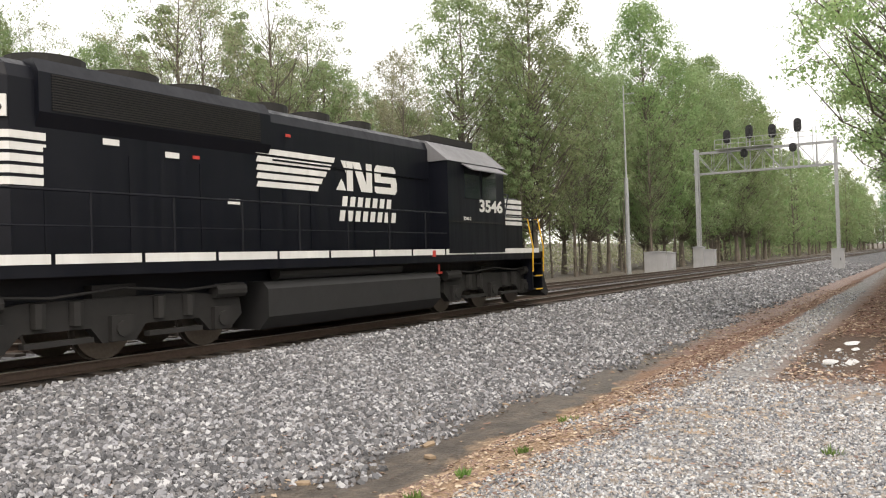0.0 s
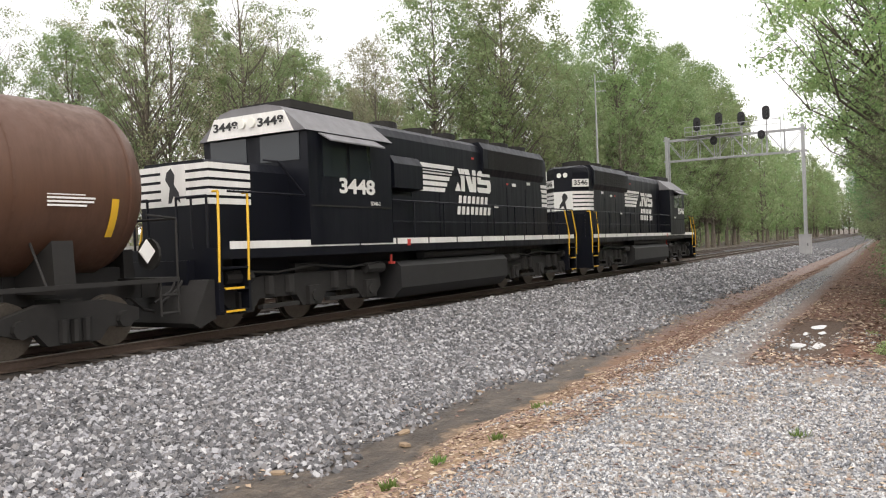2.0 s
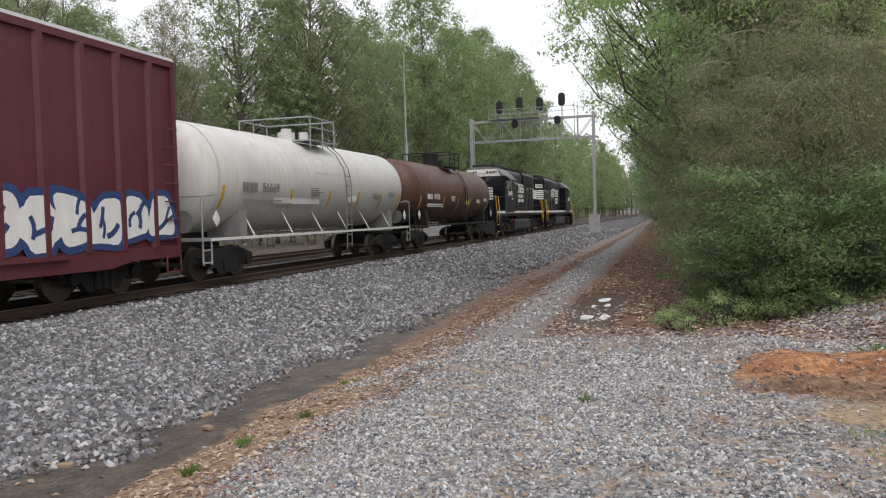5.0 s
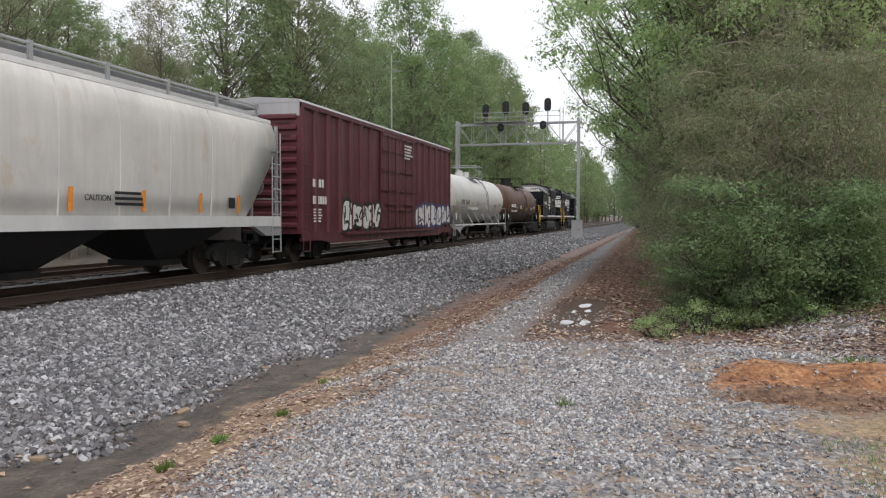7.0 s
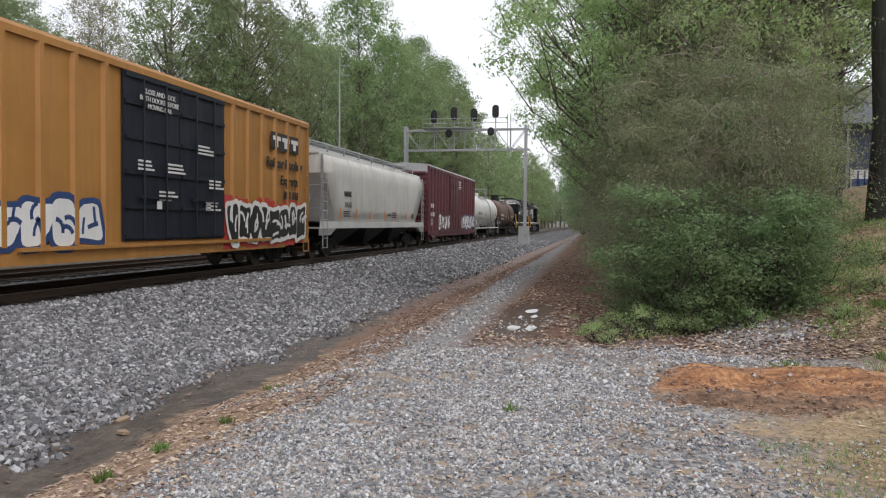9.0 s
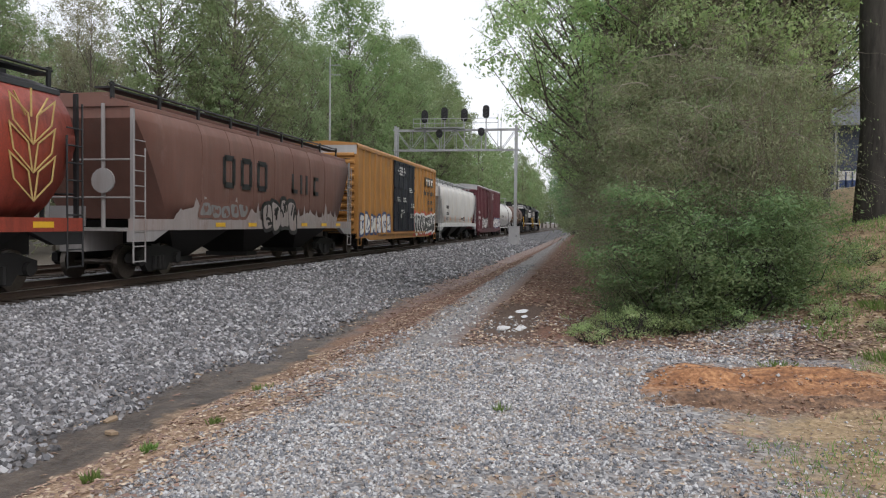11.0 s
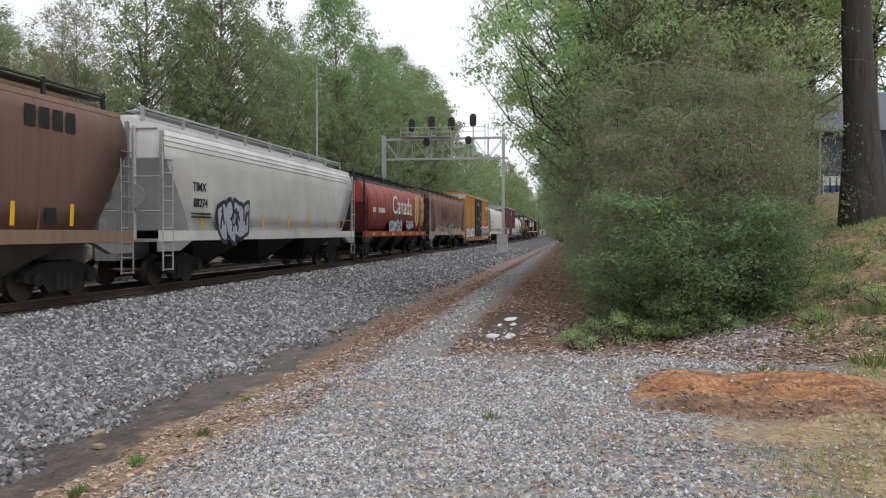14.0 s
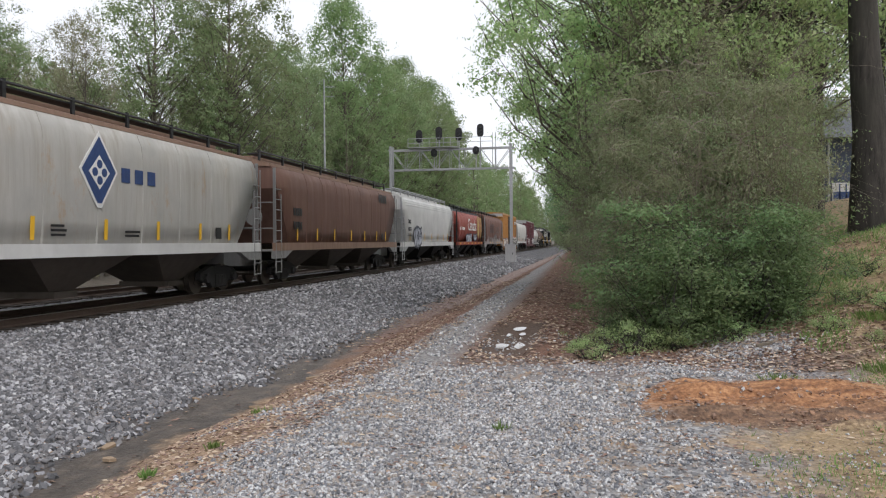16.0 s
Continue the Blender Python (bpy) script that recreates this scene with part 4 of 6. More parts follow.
    mr, mh = (0.42, 0.5) if big else (0.28, 0.25)
    tube(bm, (0, -0.35, zc + r - 0.1), (0, -0.35, zc + r + mh), mr, 18)
    tube(bm, (0, -0.35, zc + r + mh), (0, -0.35, zc + r + mh + 0.12), mr * (1.1 if big else 0.6), 18)
    y0, y1 = -1.15, 0.65
    tube(bm, (0.3, 0.3, zc + r - 0.1), (0.3, 0.3, zc + r + 0.3), 0.16, 10)
    part("manway", bm, dark if paint_mat is BROWN else TANK_WHITE, car, "top manway and valves")
    bm = bmesh.new()
    for s in (-1, 1):
        box(bm, s * 0.6, s * 1.25, y0, y1, zc + r - 0.12, zc + r - 0.08)
        for y in (y0, (y0 + y1) / 2, y1):
            tube(bm, (s * 1.25, y, zc + r - 0.35), (s * 1.25, y, zc + r + 0.62), 0.022)
        for z in (0.3, 0.62):
            bent(bm, [(s * 1.25, y0, zc + r + z), (s * 1.25, y1, zc + r + z)], 0.022)
    for y in (y0, y1):
        bent(bm, [(-1.25, y, zc + r + 0.62), (1.25, y, zc + r + 0.62)], 0.022)
    part("platform_railing", bm, UNDER if paint_mat is BROWN else GALV, car)
    for e in (-1, 1):
        for s in (-1, 1):
            part("placard", made(lambda b: prism(b, [(e * 7.0, 1.35), (e * 7.0 + 0.16, 1.55), (e * 7.0, 1.75), (e * 7.0 - 0.16, 1.55)], s * 1.47, s * 1.49, "x")), WHITE, car, "diamond hazard placard")
    freight_truck(car, -5.9)
    freight_truck(car, 5.9)
    couplers(car, 7.98)
    return car


def boxcar(paint_mat, door_mat, label, m, half_len, door, door_mid, seed):
    car = thing("boxcar", label, "boxcar", "freight train", m)
    L, w, z0, z1 = half_len, 1.5, 0.95, 5.05
    part("body", made(lambda b: box(b, -w, w, -L, L, z0, z1)), paint_mat, car)
    part("roof", made(lambda b: prism(b, [(-1.56, 5.05), (1.56, 5.05), (1.5, 5.14), (0, 5.26), (-1.5, 5.14)], -L - 0.03, L + 0.03)), SILVER if paint_mat is MAROON else OCHRE, car)
    rng = random.Random(seed)
    for s in (-1, 1):
        bm = bmesh.new()
        y = -L + 0.1
        while y < L:
            if not (door[0] - 0.1 < s * y < door[1] + 0.1):
                part("rib", made(lambda b: prism(b, [(s * w, y - 0.11), (s * (w + 0.085), y - 0.06), (s * (w + 0.085), y + 0.06), (s * w, y + 0.11)], z0, z1 - 0.12, "z")), paint_mat, car)
            y += 1.02
        for e in (-1, 1):
            box(bm, s * (w - 0.01), s * (w + 0.06), min(e * (L - 0.14), e * L), max(e * (L - 0.14), e * L), z0 - 0.15, z1)
        part("corner_post", bm, paint_mat, car)
        part("roof_rail", made(lambda b: box(b, s * (w - 0.01), s * (w + 0.075), -L, L, z1 - 0.14, z1)), paint_mat, car)
        part("side_sill", made(lambda b: prism(b, [(-L, 0.98), (L, 0.98), (L, 0.72), (L - 1.6, 0.72), (L - 2.3, 0.6), (-L + 2.3, 0.6), (-L + 1.6, 0.72), (-L, 0.72)], s * (w - 0.02), s * (w + 0.05), "x")), paint_mat, car)
        leaves = [(door[0], door_mid), (door_mid, door[1])]
        for a, b in leaves:
            a, b = sorted((s * a, s * b))
            bm = bmesh.new()
            box(bm, s * (w + 0.03), s * (w + 0.09), a + 0.02, b - 0.02, z0 + 0.05, z1 - 0.16)
            dr = part("door", bm, door_mat, car, "ribbed sliding plug door")
            for z in (z0 + 0.1, 1.75, 2.55, 3.35, 4.15, z1 - 0.28):
                part("door_rib", made(lambda q: box(q, s * (w + 0.09), s * (w + 0.135), a + 0.06, b - 0.06, z, z + 0.09)), door_mat, dr)
            bm = bmesh.new()
            for f in (0.3, 0.7):
                y = a + f * (b - a)
                tube(bm, (s * (w + 0.16), y, z0 + 0.1), (s * (w + 0.16), y, z1 - 0.25), 0.025)
            box(bm, s * (w + 0.13), s * (w + 0.18), a + 0.3 * (b - a) - 0.2, a + 0.7 * (b - a) + 0.2, 2.0, 2.06)
            part("lock_rod", bm, door_mat, dr)
        part("door_track", made(lambda b: box(b, s * (w + 0.02), s * (w + 0.14), -L * 0.62, L * 0.62, 0.86, 0.94)), paint_mat, car)
        for e in (-1, 1):
            bm = bmesh.new()
            a, b = sorted((e * (L - 0.05), e * (L - 0.55)))
            for i in range(7):
                tube(bm, (s * (w + 0.1), a, 1.15 + 0.4 * i), (s * (w + 0.1), b, 1.15 + 0.4 * i), 0.016)
            for y in (a, b):
                tube(bm, (s * (w + 0.08), y, 0.4), (s * (w + 0.08), y, 0.8), 0.02)
            tube(bm, (s * (w + 0.08), a, 0.4), (s * (w + 0.08), b, 0.4), 0.02)
            part("corner_ladder", bm, paint_mat, car)
    for e in (-1, 1):
        bm = bmesh.new()
        for i in range(11):
            z = z0 + 0.15 + i * 0.34
            y = e * L
            part("end_rib", made(lambda b: prism(b, [(y, z), (y + e * 0.085, z + 0.06), (y + e * 0.085, z + 0.15), (y, z + 0.21)], -w + 0.1, w - 0.1, "x")), paint_mat, car)
        bm.free()
        part("end_band", made(lambda b: box(b, -w, w, min(e * L, e * (L + 0.02)), max(e * L, e * (L + 0.02)), z1 - 0.42, z1)), SILVER, car, "pale band across the end")
        part("end_walkway", made(lambda b: (box(b, -0.9, 0.9, min(e * L, e * (L + 0.3)), max(e * L, e * (L + 0.3)), 1.0, 1.04), [tube(b, (1.2, e * (L + 0.07), 1.2 + 0.4 * i), (0.75, e * (L + 0.07), 1.2 + 0.4 * i), 0.016) for i in range(9)])), UNDER, car)
    part("centre_sill", made(lambda b: box(b, -0.3, 0.3, -L, L, 0.62, 0.95)), UNDER, car)
    freight_truck(car, -L + 2.0)
    freight_truck(car, L - 2.0)
    couplers(car, half_len + 0.45)
    return car


FLAT = [(1.5, 1.5), (1.56, 2.0), (1.59, 2.8), (1.59, 3.5), (1.55, 3.85), (1.44, 4.12), (1.3, 4.24)]
ROUND = [(1.12, 1.46), (1.36, 1.75), (1.54, 2.2), (1.6, 2.7), (1.58, 3.2), (1.46, 3.65), (1.24, 4.0), (1.1, 4.14)]


def hopper(paint_mat, roof_mat, sill_mat, label, m, top, foot, prof, seed, bays, frame_mat, walk_mat, knee=3.4):
    car = thing("covered_hopper_car", label, "hopper car", "freight train", m)
    def reach(z):
        return top if z >= knee else foot + (top - foot) * (z - 1.46) / (knee - 1.46)
    bm = bmesh.new()
    rows = []
    levels = sorted(set([z for _, z in prof] + [knee]))
    for z in levels:
        x = float(np.interp(z, [q for _, q in prof], [p for p, _ in prof]))
        ys = np.linspace(-1, 1, 13) * reach(z)
        ring = [bm.verts.new((x, y, z)) for y in ys] + [bm.verts.new((-x, y, z)) for y in reversed(ys)]
        rows.append(ring)
    k = len(rows[0])
    for a, b in zip(rows, rows[1:]):
        for i in range(k):
            bm.faces.new([a[i], a[(i + 1) % k], b[(i + 1) % k], b[i]])
    bm.faces.new(list(reversed(rows[0])))
    bm.faces.new(rows[-1])
    body = part("body", bm, paint_mat, car)
    body.data.polygons.foreach_set("use_smooth", [abs(q.normal.x) > 0.35 for q in body.data.polygons])
    xt, zt = prof[-1]
    part("roof", made(lambda b: prism(b, [(-xt - 0.1, zt - 0.07), (xt + 0.1, zt - 0.07), (xt + 0.08, zt + 0.03), (0.55, zt + 0.26), (-0.55, zt + 0.26), (-xt - 0.08, zt + 0.03)], -top - 0.05, top + 0.05)), roof_mat, car, bevel=0.015)
    # side sill, seams and end frames
    for s in (-1, 1):
        part("side_sill", made(lambda b: prism(b, [(-top - 0.2, 1.5), (-top - 0.2, 1.22), (top + 0.2, 1.22), (top + 0.2, 1.5)], s * 1.5, s * 1.63, "x")), sill_mat, car, bevel=0.01)
        if paint_mat is HOPPER_CLEAN:
            for z in (3.72, 3.86, 4.0):
                x = float(np.interp(z, [q for _, q in prof], [q for q, _ in prof]))
                part("stiffener_bead", made(lambda q: tube(q, (s * x, -top, z), (s * x, top, z), 0.022, 6)), paint_mat, car)
        for i in range(1, 8) if paint_mat is not HOPPER_CLEAN else ():
            bm = bmesh.new()
            y = -foot + 2 * foot * i / 8
            for (xa, za), (xb, zb) in zip(prof, prof[1:]):
                prism(bm, [(s * xa, za), (s * (xa + 0.012), za), (s * (xb + 0.012), zb), (s * xb, zb)], y - 0.025, y + 0.025)
            part("weld_seam", bm, paint_mat, car)
        low = paint_mat in (HOPPER_RED, HOPPER_SOO)
        bar_at = float(np.interp(1.9, [q for _, q in prof], [p for p, _ in prof])) + 0.02
        for y in (-6.6, -4.4, -2.2, 0.2, 2.4, 4.6, 6.4):
            if abs(y) < foot - 0.3:
                part("reflective_bar", made(lambda q: plate(q, s, 1.632, y, y + 0.6, 1.3, 1.42) if low else plate(q, s, bar_at, y, y + 0.12, 1.58, 2.05, 0.03)), YELLOW if paint_mat is not HOPPER_WHITE else ORANGE, car, "upright reflective bar")
        for e in (-1, 1):
            bm = bmesh.new()
            y0, y1 = e * (top - 0.05), e * (top + 0.15)
            ys = sorted((y0, y1))
            prism(bm, [(e * (top + 0.2), 1.22), (e * (top + 0.2), 0.95), (e * (top - 0.7), 0.95), (e * (top - 1.4), 1.22)], s * 1.46, s * 1.62, "x")
            box(bm, s * 1.5, s * 1.58, e * (top + 0.08) - 0.04, e * (top + 0.08) + 0.04, 1.5, 4.1)
            part("corner_post", bm, frame_mat, car)
            bm = bmesh.new()
            a, b = e * (top + 0.18), e * (top - 0.32)
            for y in (a, b):
                tube(bm, (s * 1.62, y, 0.45), (s * 1.62, y, 3.9 if y == a else 3.2), 0.022)
            for i in range(9):
                tube(bm, (s * 1.62, a, 0.48 + 0.36 * i), (s * 1.62, b, 0.48 + 0.36 * i), 0.018)
            part("ladder", bm, frame_mat, car)
    for e in (-1, 1):
        bm = bmesh.new()
        a, b = sorted((e * (foot + 0.1), e * (top + 0.22)))
        box(bm, -1.5, 1.5, a, b, 1.2, 1.27)
        box(bm, -0.3, 0.3, a, b, 0.7, 1.2)
        for x in (-0.75, 0.75):
            tube(bm, (x, e * (top + 0.05), 1.25), (x, e * (top + 0.05), zt), 0.05, 6)
        for z in (2.0, 2.9):
            bent(bm, [(-1.5, e * (top + 0.1), z), (1.5, e * (top + 0.1), z)], 0.022)
        tube(bm, (0.8, e * (top + 0.1), 2.4), (0.8, e * (top + 0.16), 2.4), 0.3, 14)
        box(bm, -0.9, -0.1, min(e * (top - 0.5), e * (top - 0.1)), max(e * (top - 0.5), e * (top - 0.1)), 1.3, 1.8)
        part("end_platform", bm, frame_mat, car)
    # discharge bays, their colours darkened for the shade under the body
    for i in range(bays):
        y = -foot + 2 * foot * (i + 0.5) / bays
        q = foot / bays * 0.95
        bm = bmesh.new()
        lo = [bm.verts.new(p) for p in ((-0.6, y - 0.35, 0.42), (0.6, y - 0.35, 0.42), (0.6, y + 0.35, 0.42), (-0.6, y + 0.35, 0.42))]
        hi = [bm.verts.new(p) for p in ((-1.46, y - q, 1.46), (1.46, y - q, 1.46), (1.46, y + q, 1.46), (-1.46, y + q, 1.46))]
        for j in range(4):
            bm.faces.new([lo[j], lo[(j + 1) % 4], hi[(j + 1) % 4], hi[j]])
        bm.faces.new(list(reversed(lo)))
        bm.faces.new(hi)
        box(bm, -0.75, 0.75, y - 0.4, y + 0.4, 0.3, 0.44)
        part("discharge_bay", bm, BAY_GREY if paint_mat in (HOPPER_GREY, HOPPER_RUST) else UNDER, car)
    # roof walk, hatches
    bm = bmesh.new()
    for s in (-1, 1):
        box(bm, s * 0.55, s * 0.95, -top - 0.1, top + 0.1, zt + 0.36, zt + 0.4)
        n = 9
        for i in range(n):
            y = -top + 2 * top * i / (n - 1)
            box(bm, s * 0.93, s * 0.99, y - 0.05, y + 0.05, zt + 0.1, zt + 0.52)
        bent(bm, [(s * 0.96, -top - 0.1, zt + 0.46), (s * 0.96, top + 0.1, zt + 0.46)], 0.035)
    part("roof_walk", bm, walk_mat, car, "grating roof walk on brackets")
    part("hatch_cover", made(lambda b: box(b, -0.45, 0.45, -top + 0.6, top - 0.6, zt + 0.24, zt + 0.38)), roof_mat, car, bevel=0.02)
    freight_truck(car, -top + 1.75)
    freight_truck(car, top - 1.75)
    return car


def station(i):
    a, b = STATIONS[i], STATIONS[i + 1]
    return (a + b) / 2


def start(i, turned=False):
    return pose(TRACK, station(i), 0, 0, 0, 180 if turned else 0)


def build_train():
    cars = []
    cars.append(locomotive("3546", "black diesel locomotive leading, long hood trailing, white markings", start(0), False))
    cars.append(locomotive("3448", "black diesel locomotive facing backwards with white number board", start(1, True), True))
    cars.append(tank_car(BROWN, "rust-brown tank car with yellow reflective bars", start(2), "89126", 1, 11))
    cars.append(tank_car(TANK_WHITE, "off-white tank car with galvanised top railing", start(3), "56669", 1, 21))
    # maroon boxcar
    b = boxcar(MAROON, MAROON, "maroon ribbed boxcar with graffiti along its foot", start(4), 9.15, (-1.9, 2.65), 0.4, 3)
    graffiti(b, 1, 1.56, -5.9, -2.0, 0.95, 2.1, 6, 5, WHITE, DECAL_BLACK)
    graffiti(b, 1, 1.56, 2.9, 8.9, 0.95, 2.15, 7, 8, WHITE, BLUE)
    bm = bmesh.new()
    bars_of_words(bm, 1, 1.562, -8.35, 2.45, (4,), 0.26, 0.23)
    bars_of_words(bm, 1, 1.562, -8.35, 1.9, (6,), 0.26, 0.19)
    small_print(bm, 1, 1.562, -8.3, 1.75, 5, 0.9, 0.05, 4)
    small_print(bm, 1, 1.66, 0.9, 4.6, 5, 1.3, 0.07, 9)
    part("stencil", bm, WHITE, b, "stencilled reporting block")
    cars.append(b)
    # white hopper
    h = hopper(HOPPER_WHITE, HOPPER_CLEAN, HOPPER_CLEAN, "chalky white covered hopper with orange reflective bars", start(5), 8.6, 6.95, FLAT, 1, 3, GALV, GALV)
    bm = bmesh.new()
    small_print(bm, 1, 1.6, -6.2, 1.95, 3, 1.2, 0.05, 4)
    small_print(bm, 1, 1.6, 1.5, 2.0, 3, 1.0, 0.06, 5)
    part("stencil", bm, DECAL_BLACK, h)
    lettering("NAHX", 0.34, h, side_pose(1, 1.605, -5.62, 2.66), DECAL_BLACK, "lettering", 1.0, 0.008)
    lettering("516365", 0.34, h, side_pose(1, 1.612, -5.6, 2.2), DECAL_BLACK, "car_number")
    lettering("CAUTION", 0.17, h, side_pose(1, 1.6, 1.0, 1.85), DECAL_BLACK, "lettering")
    part("inspection_label", made(lambda q: plate(q, 1, 1.585, 5.95, 6.25, 1.7, 1.98)), DECAL_BLACK, h)
    cars.append(h)
    # ochre boxcar
    b = boxcar(OCHRE, DOOR_BLACK, "ochre yellow boxcar with black double doors and graffiti", start(6), 9.2, (-2.4, 2.5), 0.05, 6)
    graffiti(b, 1, 1.6, 2.65, 8.7, 0.72, 2.1, 8, 15, DECAL_BLACK, WHITE)
    graffiti(b, 1, 1.56, -8.8, -3.2, 0.85, 1.9, 7, 17, WHITE, BLUE)
    part("graffiti_halo", made(lambda q: [plate(q, 1, 1.553 + 0.0008 * (i % 2), 2.5 + 0.75 * i, 3.35 + 0.75 * i, 0.66 + 0.07 * (i % 2), 2.24 - 0.08 * (i % 3), 0.05) for i in range(8)]), RED, b, "red sprayed halo")
    part("panel", made(lambda q: plate(q, 1, 1.562, 5.78, 8.3, 3.86, 4.44)), DECAL_BLACK, b, "black emblem panel")
    bm = bmesh.new()
    for y in (5.95, 6.72, 7.5):
        plate(bm, 1, 1.57, y, y + 0.62, 4.18, 4.32)
        plate(bm, 1, 1.57, y + 0.18, y + 0.42, 3.96, 4.2)
    part("emblem", bm, WHITE, b)
    lettering("Railcar Pooling", 0.44, b, side_pose(1, 1.562, 7.0, 3.42), DECAL_BLACK, "lettering", 1.0, 0.014, 3.1)
    lettering("Experts", 0.44, b, side_pose(1, 1.562, 7.35, 2.86), DECAL_BLACK, "lettering", 1.0, 0.014, 1.5)
    bm = bmesh.new()
    bars_of_words(bm, 1, 1.562, 6.9, 2.25, (3, 3), 0.26, 0.2)
    part("stencil", bm, DECAL_BLACK, b)
    lettering("CLOSE AND LOCK\nBOTH DOORS BEFORE\nMOVING CAR", 0.17, b, side_pose(1, 1.64, -0.95, 4.35), WHITE, "lettering")
    bm = bmesh.new()
    for y, z in ((-1.9, 2.9), (-0.6, 2.9), (0.9, 3.5), (1.5, 2.6), (1.3, 2.0), (-1.0, 2.2)):
        small_print(bm, 1, 1.64, y, z, 3, 0.9, 0.05, int(10 * (y + 5)))
    for y in (-1.1, 1.35):
        plate(bm, 1, 1.64, y, y + 0.22, 1.75, 1.95)
    part("door_stencil", bm, WHITE, b)
    cars.append(b)
    # faded oxide hopper
    h = hopper(HOPPER_SOO, HOPPER_SOO, SOO_SILL, "faded oxide-red covered hopper with worn lettering", start(7), 8.35, 6.8, FLAT, 2, 3, SOO_FRAME, DECAL_BLACK, 3.9)
    bm = bmesh.new()
    for y in (-3.9, -2.7, -1.5):
        for dy in (0, 0.62):
            plate(bm, 1, 1.6, y + dy, y + dy + 0.2, 2.55, 3.35)
        for zz in (2.45, 3.25):
            plate(bm, 1, 1.6, y + 0.1, y + 0.72, zz, zz + 0.17)
    for y in (1.5, 2.35, 2.9, 3.75):
        plate(bm, 1, 1.6, y, y + 0.19, 2.5, 3.2)
    plate(bm, 1, 1.6, 1.5, 2.05, 2.5, 2.64)
    plate(bm, 1, 1.6, 3.75, 4.3, 2.5, 2.64)
    plate(bm, 1, 1.6, 3.75, 4.3, 3.06, 3.2)
    part("emblem", bm, DECAL_BLACK, h, "worn black block lettering")
    rng = random.Random(71)
    band = [(-6.6, 1.5), (6.7, 1.5)] + [(6.7 - 0.12 * i, 1.62 + 0.14 * math.sin(i * 0.17) ** 2 + 0.5 * rng.random() ** 4 + 0.08 * rng.random()) for i in range(111)]
    part("scuffed_band", made(lambda q: prism(q, band, 1.566, 1.57, "x")), SOO_SILL, h, "scuffed pale band above the sill")
    graffiti(h, 1, 1.635, -1.1, 1.8, 1.1, 2.25, 4, 31, SOO_SILL, DECAL_BLACK)
    graffiti(h, 1, 1.585, -5.2, -2.2, 1.55, 2.0, 5, 33, GREY_FRAME, HOPPER_SOO)
    cars.append(h)
    # red cylindrical hopper
    h = hopper(HOPPER_RED, DECAL_BLACK, HOPPER_RED, "glossy red cylindrical covered hopper with wheat emblem", start(8), 7.75, 7.0, ROUND, 4, 4, DECAL_BLACK, DECAL_BLACK, 3.0)
    lettering("Canada", 1.5, h, side_pose(1, 1.625, 0.58, 2.98), WHITE, "lettering", 1.0, 0.004, 5.2)
    bars = bmesh.new()
    bars_of_words(bars, 1, 1.61, -6.35, 2.5, (2,), 0.27, 0.3)
    bars_of_words(bars, 1, 1.61, -5.2, 2.5, (6,), 0.27, 0.25)
    part("stencil", bars, WHITE, h)
    solid, lines = bmesh.new(), bmesh.new()
    for ear, cy in ((solid, 4.75), (lines, 6.45)):
        for lv in range(3):
            z = 1.8 + 0.55 * lv
            for d in (-1, 1):
                outer = [(cy, z), (cy + d * 0.55, z + 0.42), (cy + d * 0.66, z + 0.95), (cy + d * 0.12, z + 0.6)]
                if ear is solid:
                    prism(ear, outer, 1.6, 1.615, "x")
                else:
                    mid = (sum(q[0] for q in outer) / 4, sum(q[1] for q in outer) / 4)
                    inner = [(q[0] * 0.84 + mid[0] * 0.16, q[1] * 0.84 + mid[1] * 0.16) for q in outer]
                    for i in range(4):
                        j = (i + 1) % 4
                        prism(ear, [outer[i], outer[j], inner[j], inner[i]], 1.6, 1.615, "x")
        for d in (-0.3, 0, 0.3):
            prism(ear, [(cy + d * 0.5, 3.45), (cy + d * 0.5 + 0.03, 3.45), (cy + d * 1.6 + 0.03, 4.0 - abs(d) * 0.4), (cy + d * 1.6, 4.0 - abs(d) * 0.4)], 1.54, 1.57, "x")
    part("wheat_emblem", solid, GOLD, h, "straw-coloured wheat ear")
    part("wheat_emblem", lines, GOLD, h, "outlined wheat ear")
    graffiti(h, 1, 1.55, -2.6, 0.6, 1.3, 2.25, 5, 41, SPRAY_GREY, DEEP_INK)
    graffiti(h, 1, 1.56, 1.8, 3.9, 1.6, 2.25, 4, 42, SPRAY_GREY, DEEP_INK)
    cars.append(h)
    # clean white hopper
    h = hopper(HOPPER_CLEAN, HOPPER_CLEAN, HOPPER_CLEAN, "clean white covered hopper with blue graffiti", start(9), 8.6, 7.1, FLAT, 5, 3, GALV, GALV)
    graffiti(h, 1, 1.63, -5.6, -3.5, 1.1, 2.5, 4, 51, SPRAY_GREY, DEEP_INK)
    bm = bmesh.new()
    small_print(bm, 1, 1.588, -7.2, 2.0, 2, 1.3, 0.05, 6)
    plate(bm, 1, 1.6, 6.6, 6.95, 1.65, 1.95)
    part("stencil", bm, DECAL_BLACK, h)
    lettering("TIMX", 0.34, h, side_pose(1, 1.6, -6.72, 2.72), DECAL_BLACK, "lettering", 1.0, 0.006)
    lettering("88274", 0.34, h, side_pose(1, 1.6, -6.66, 2.27), DECAL_BLACK, "car_number", 1.0, 0.006)
    cars.append(h)
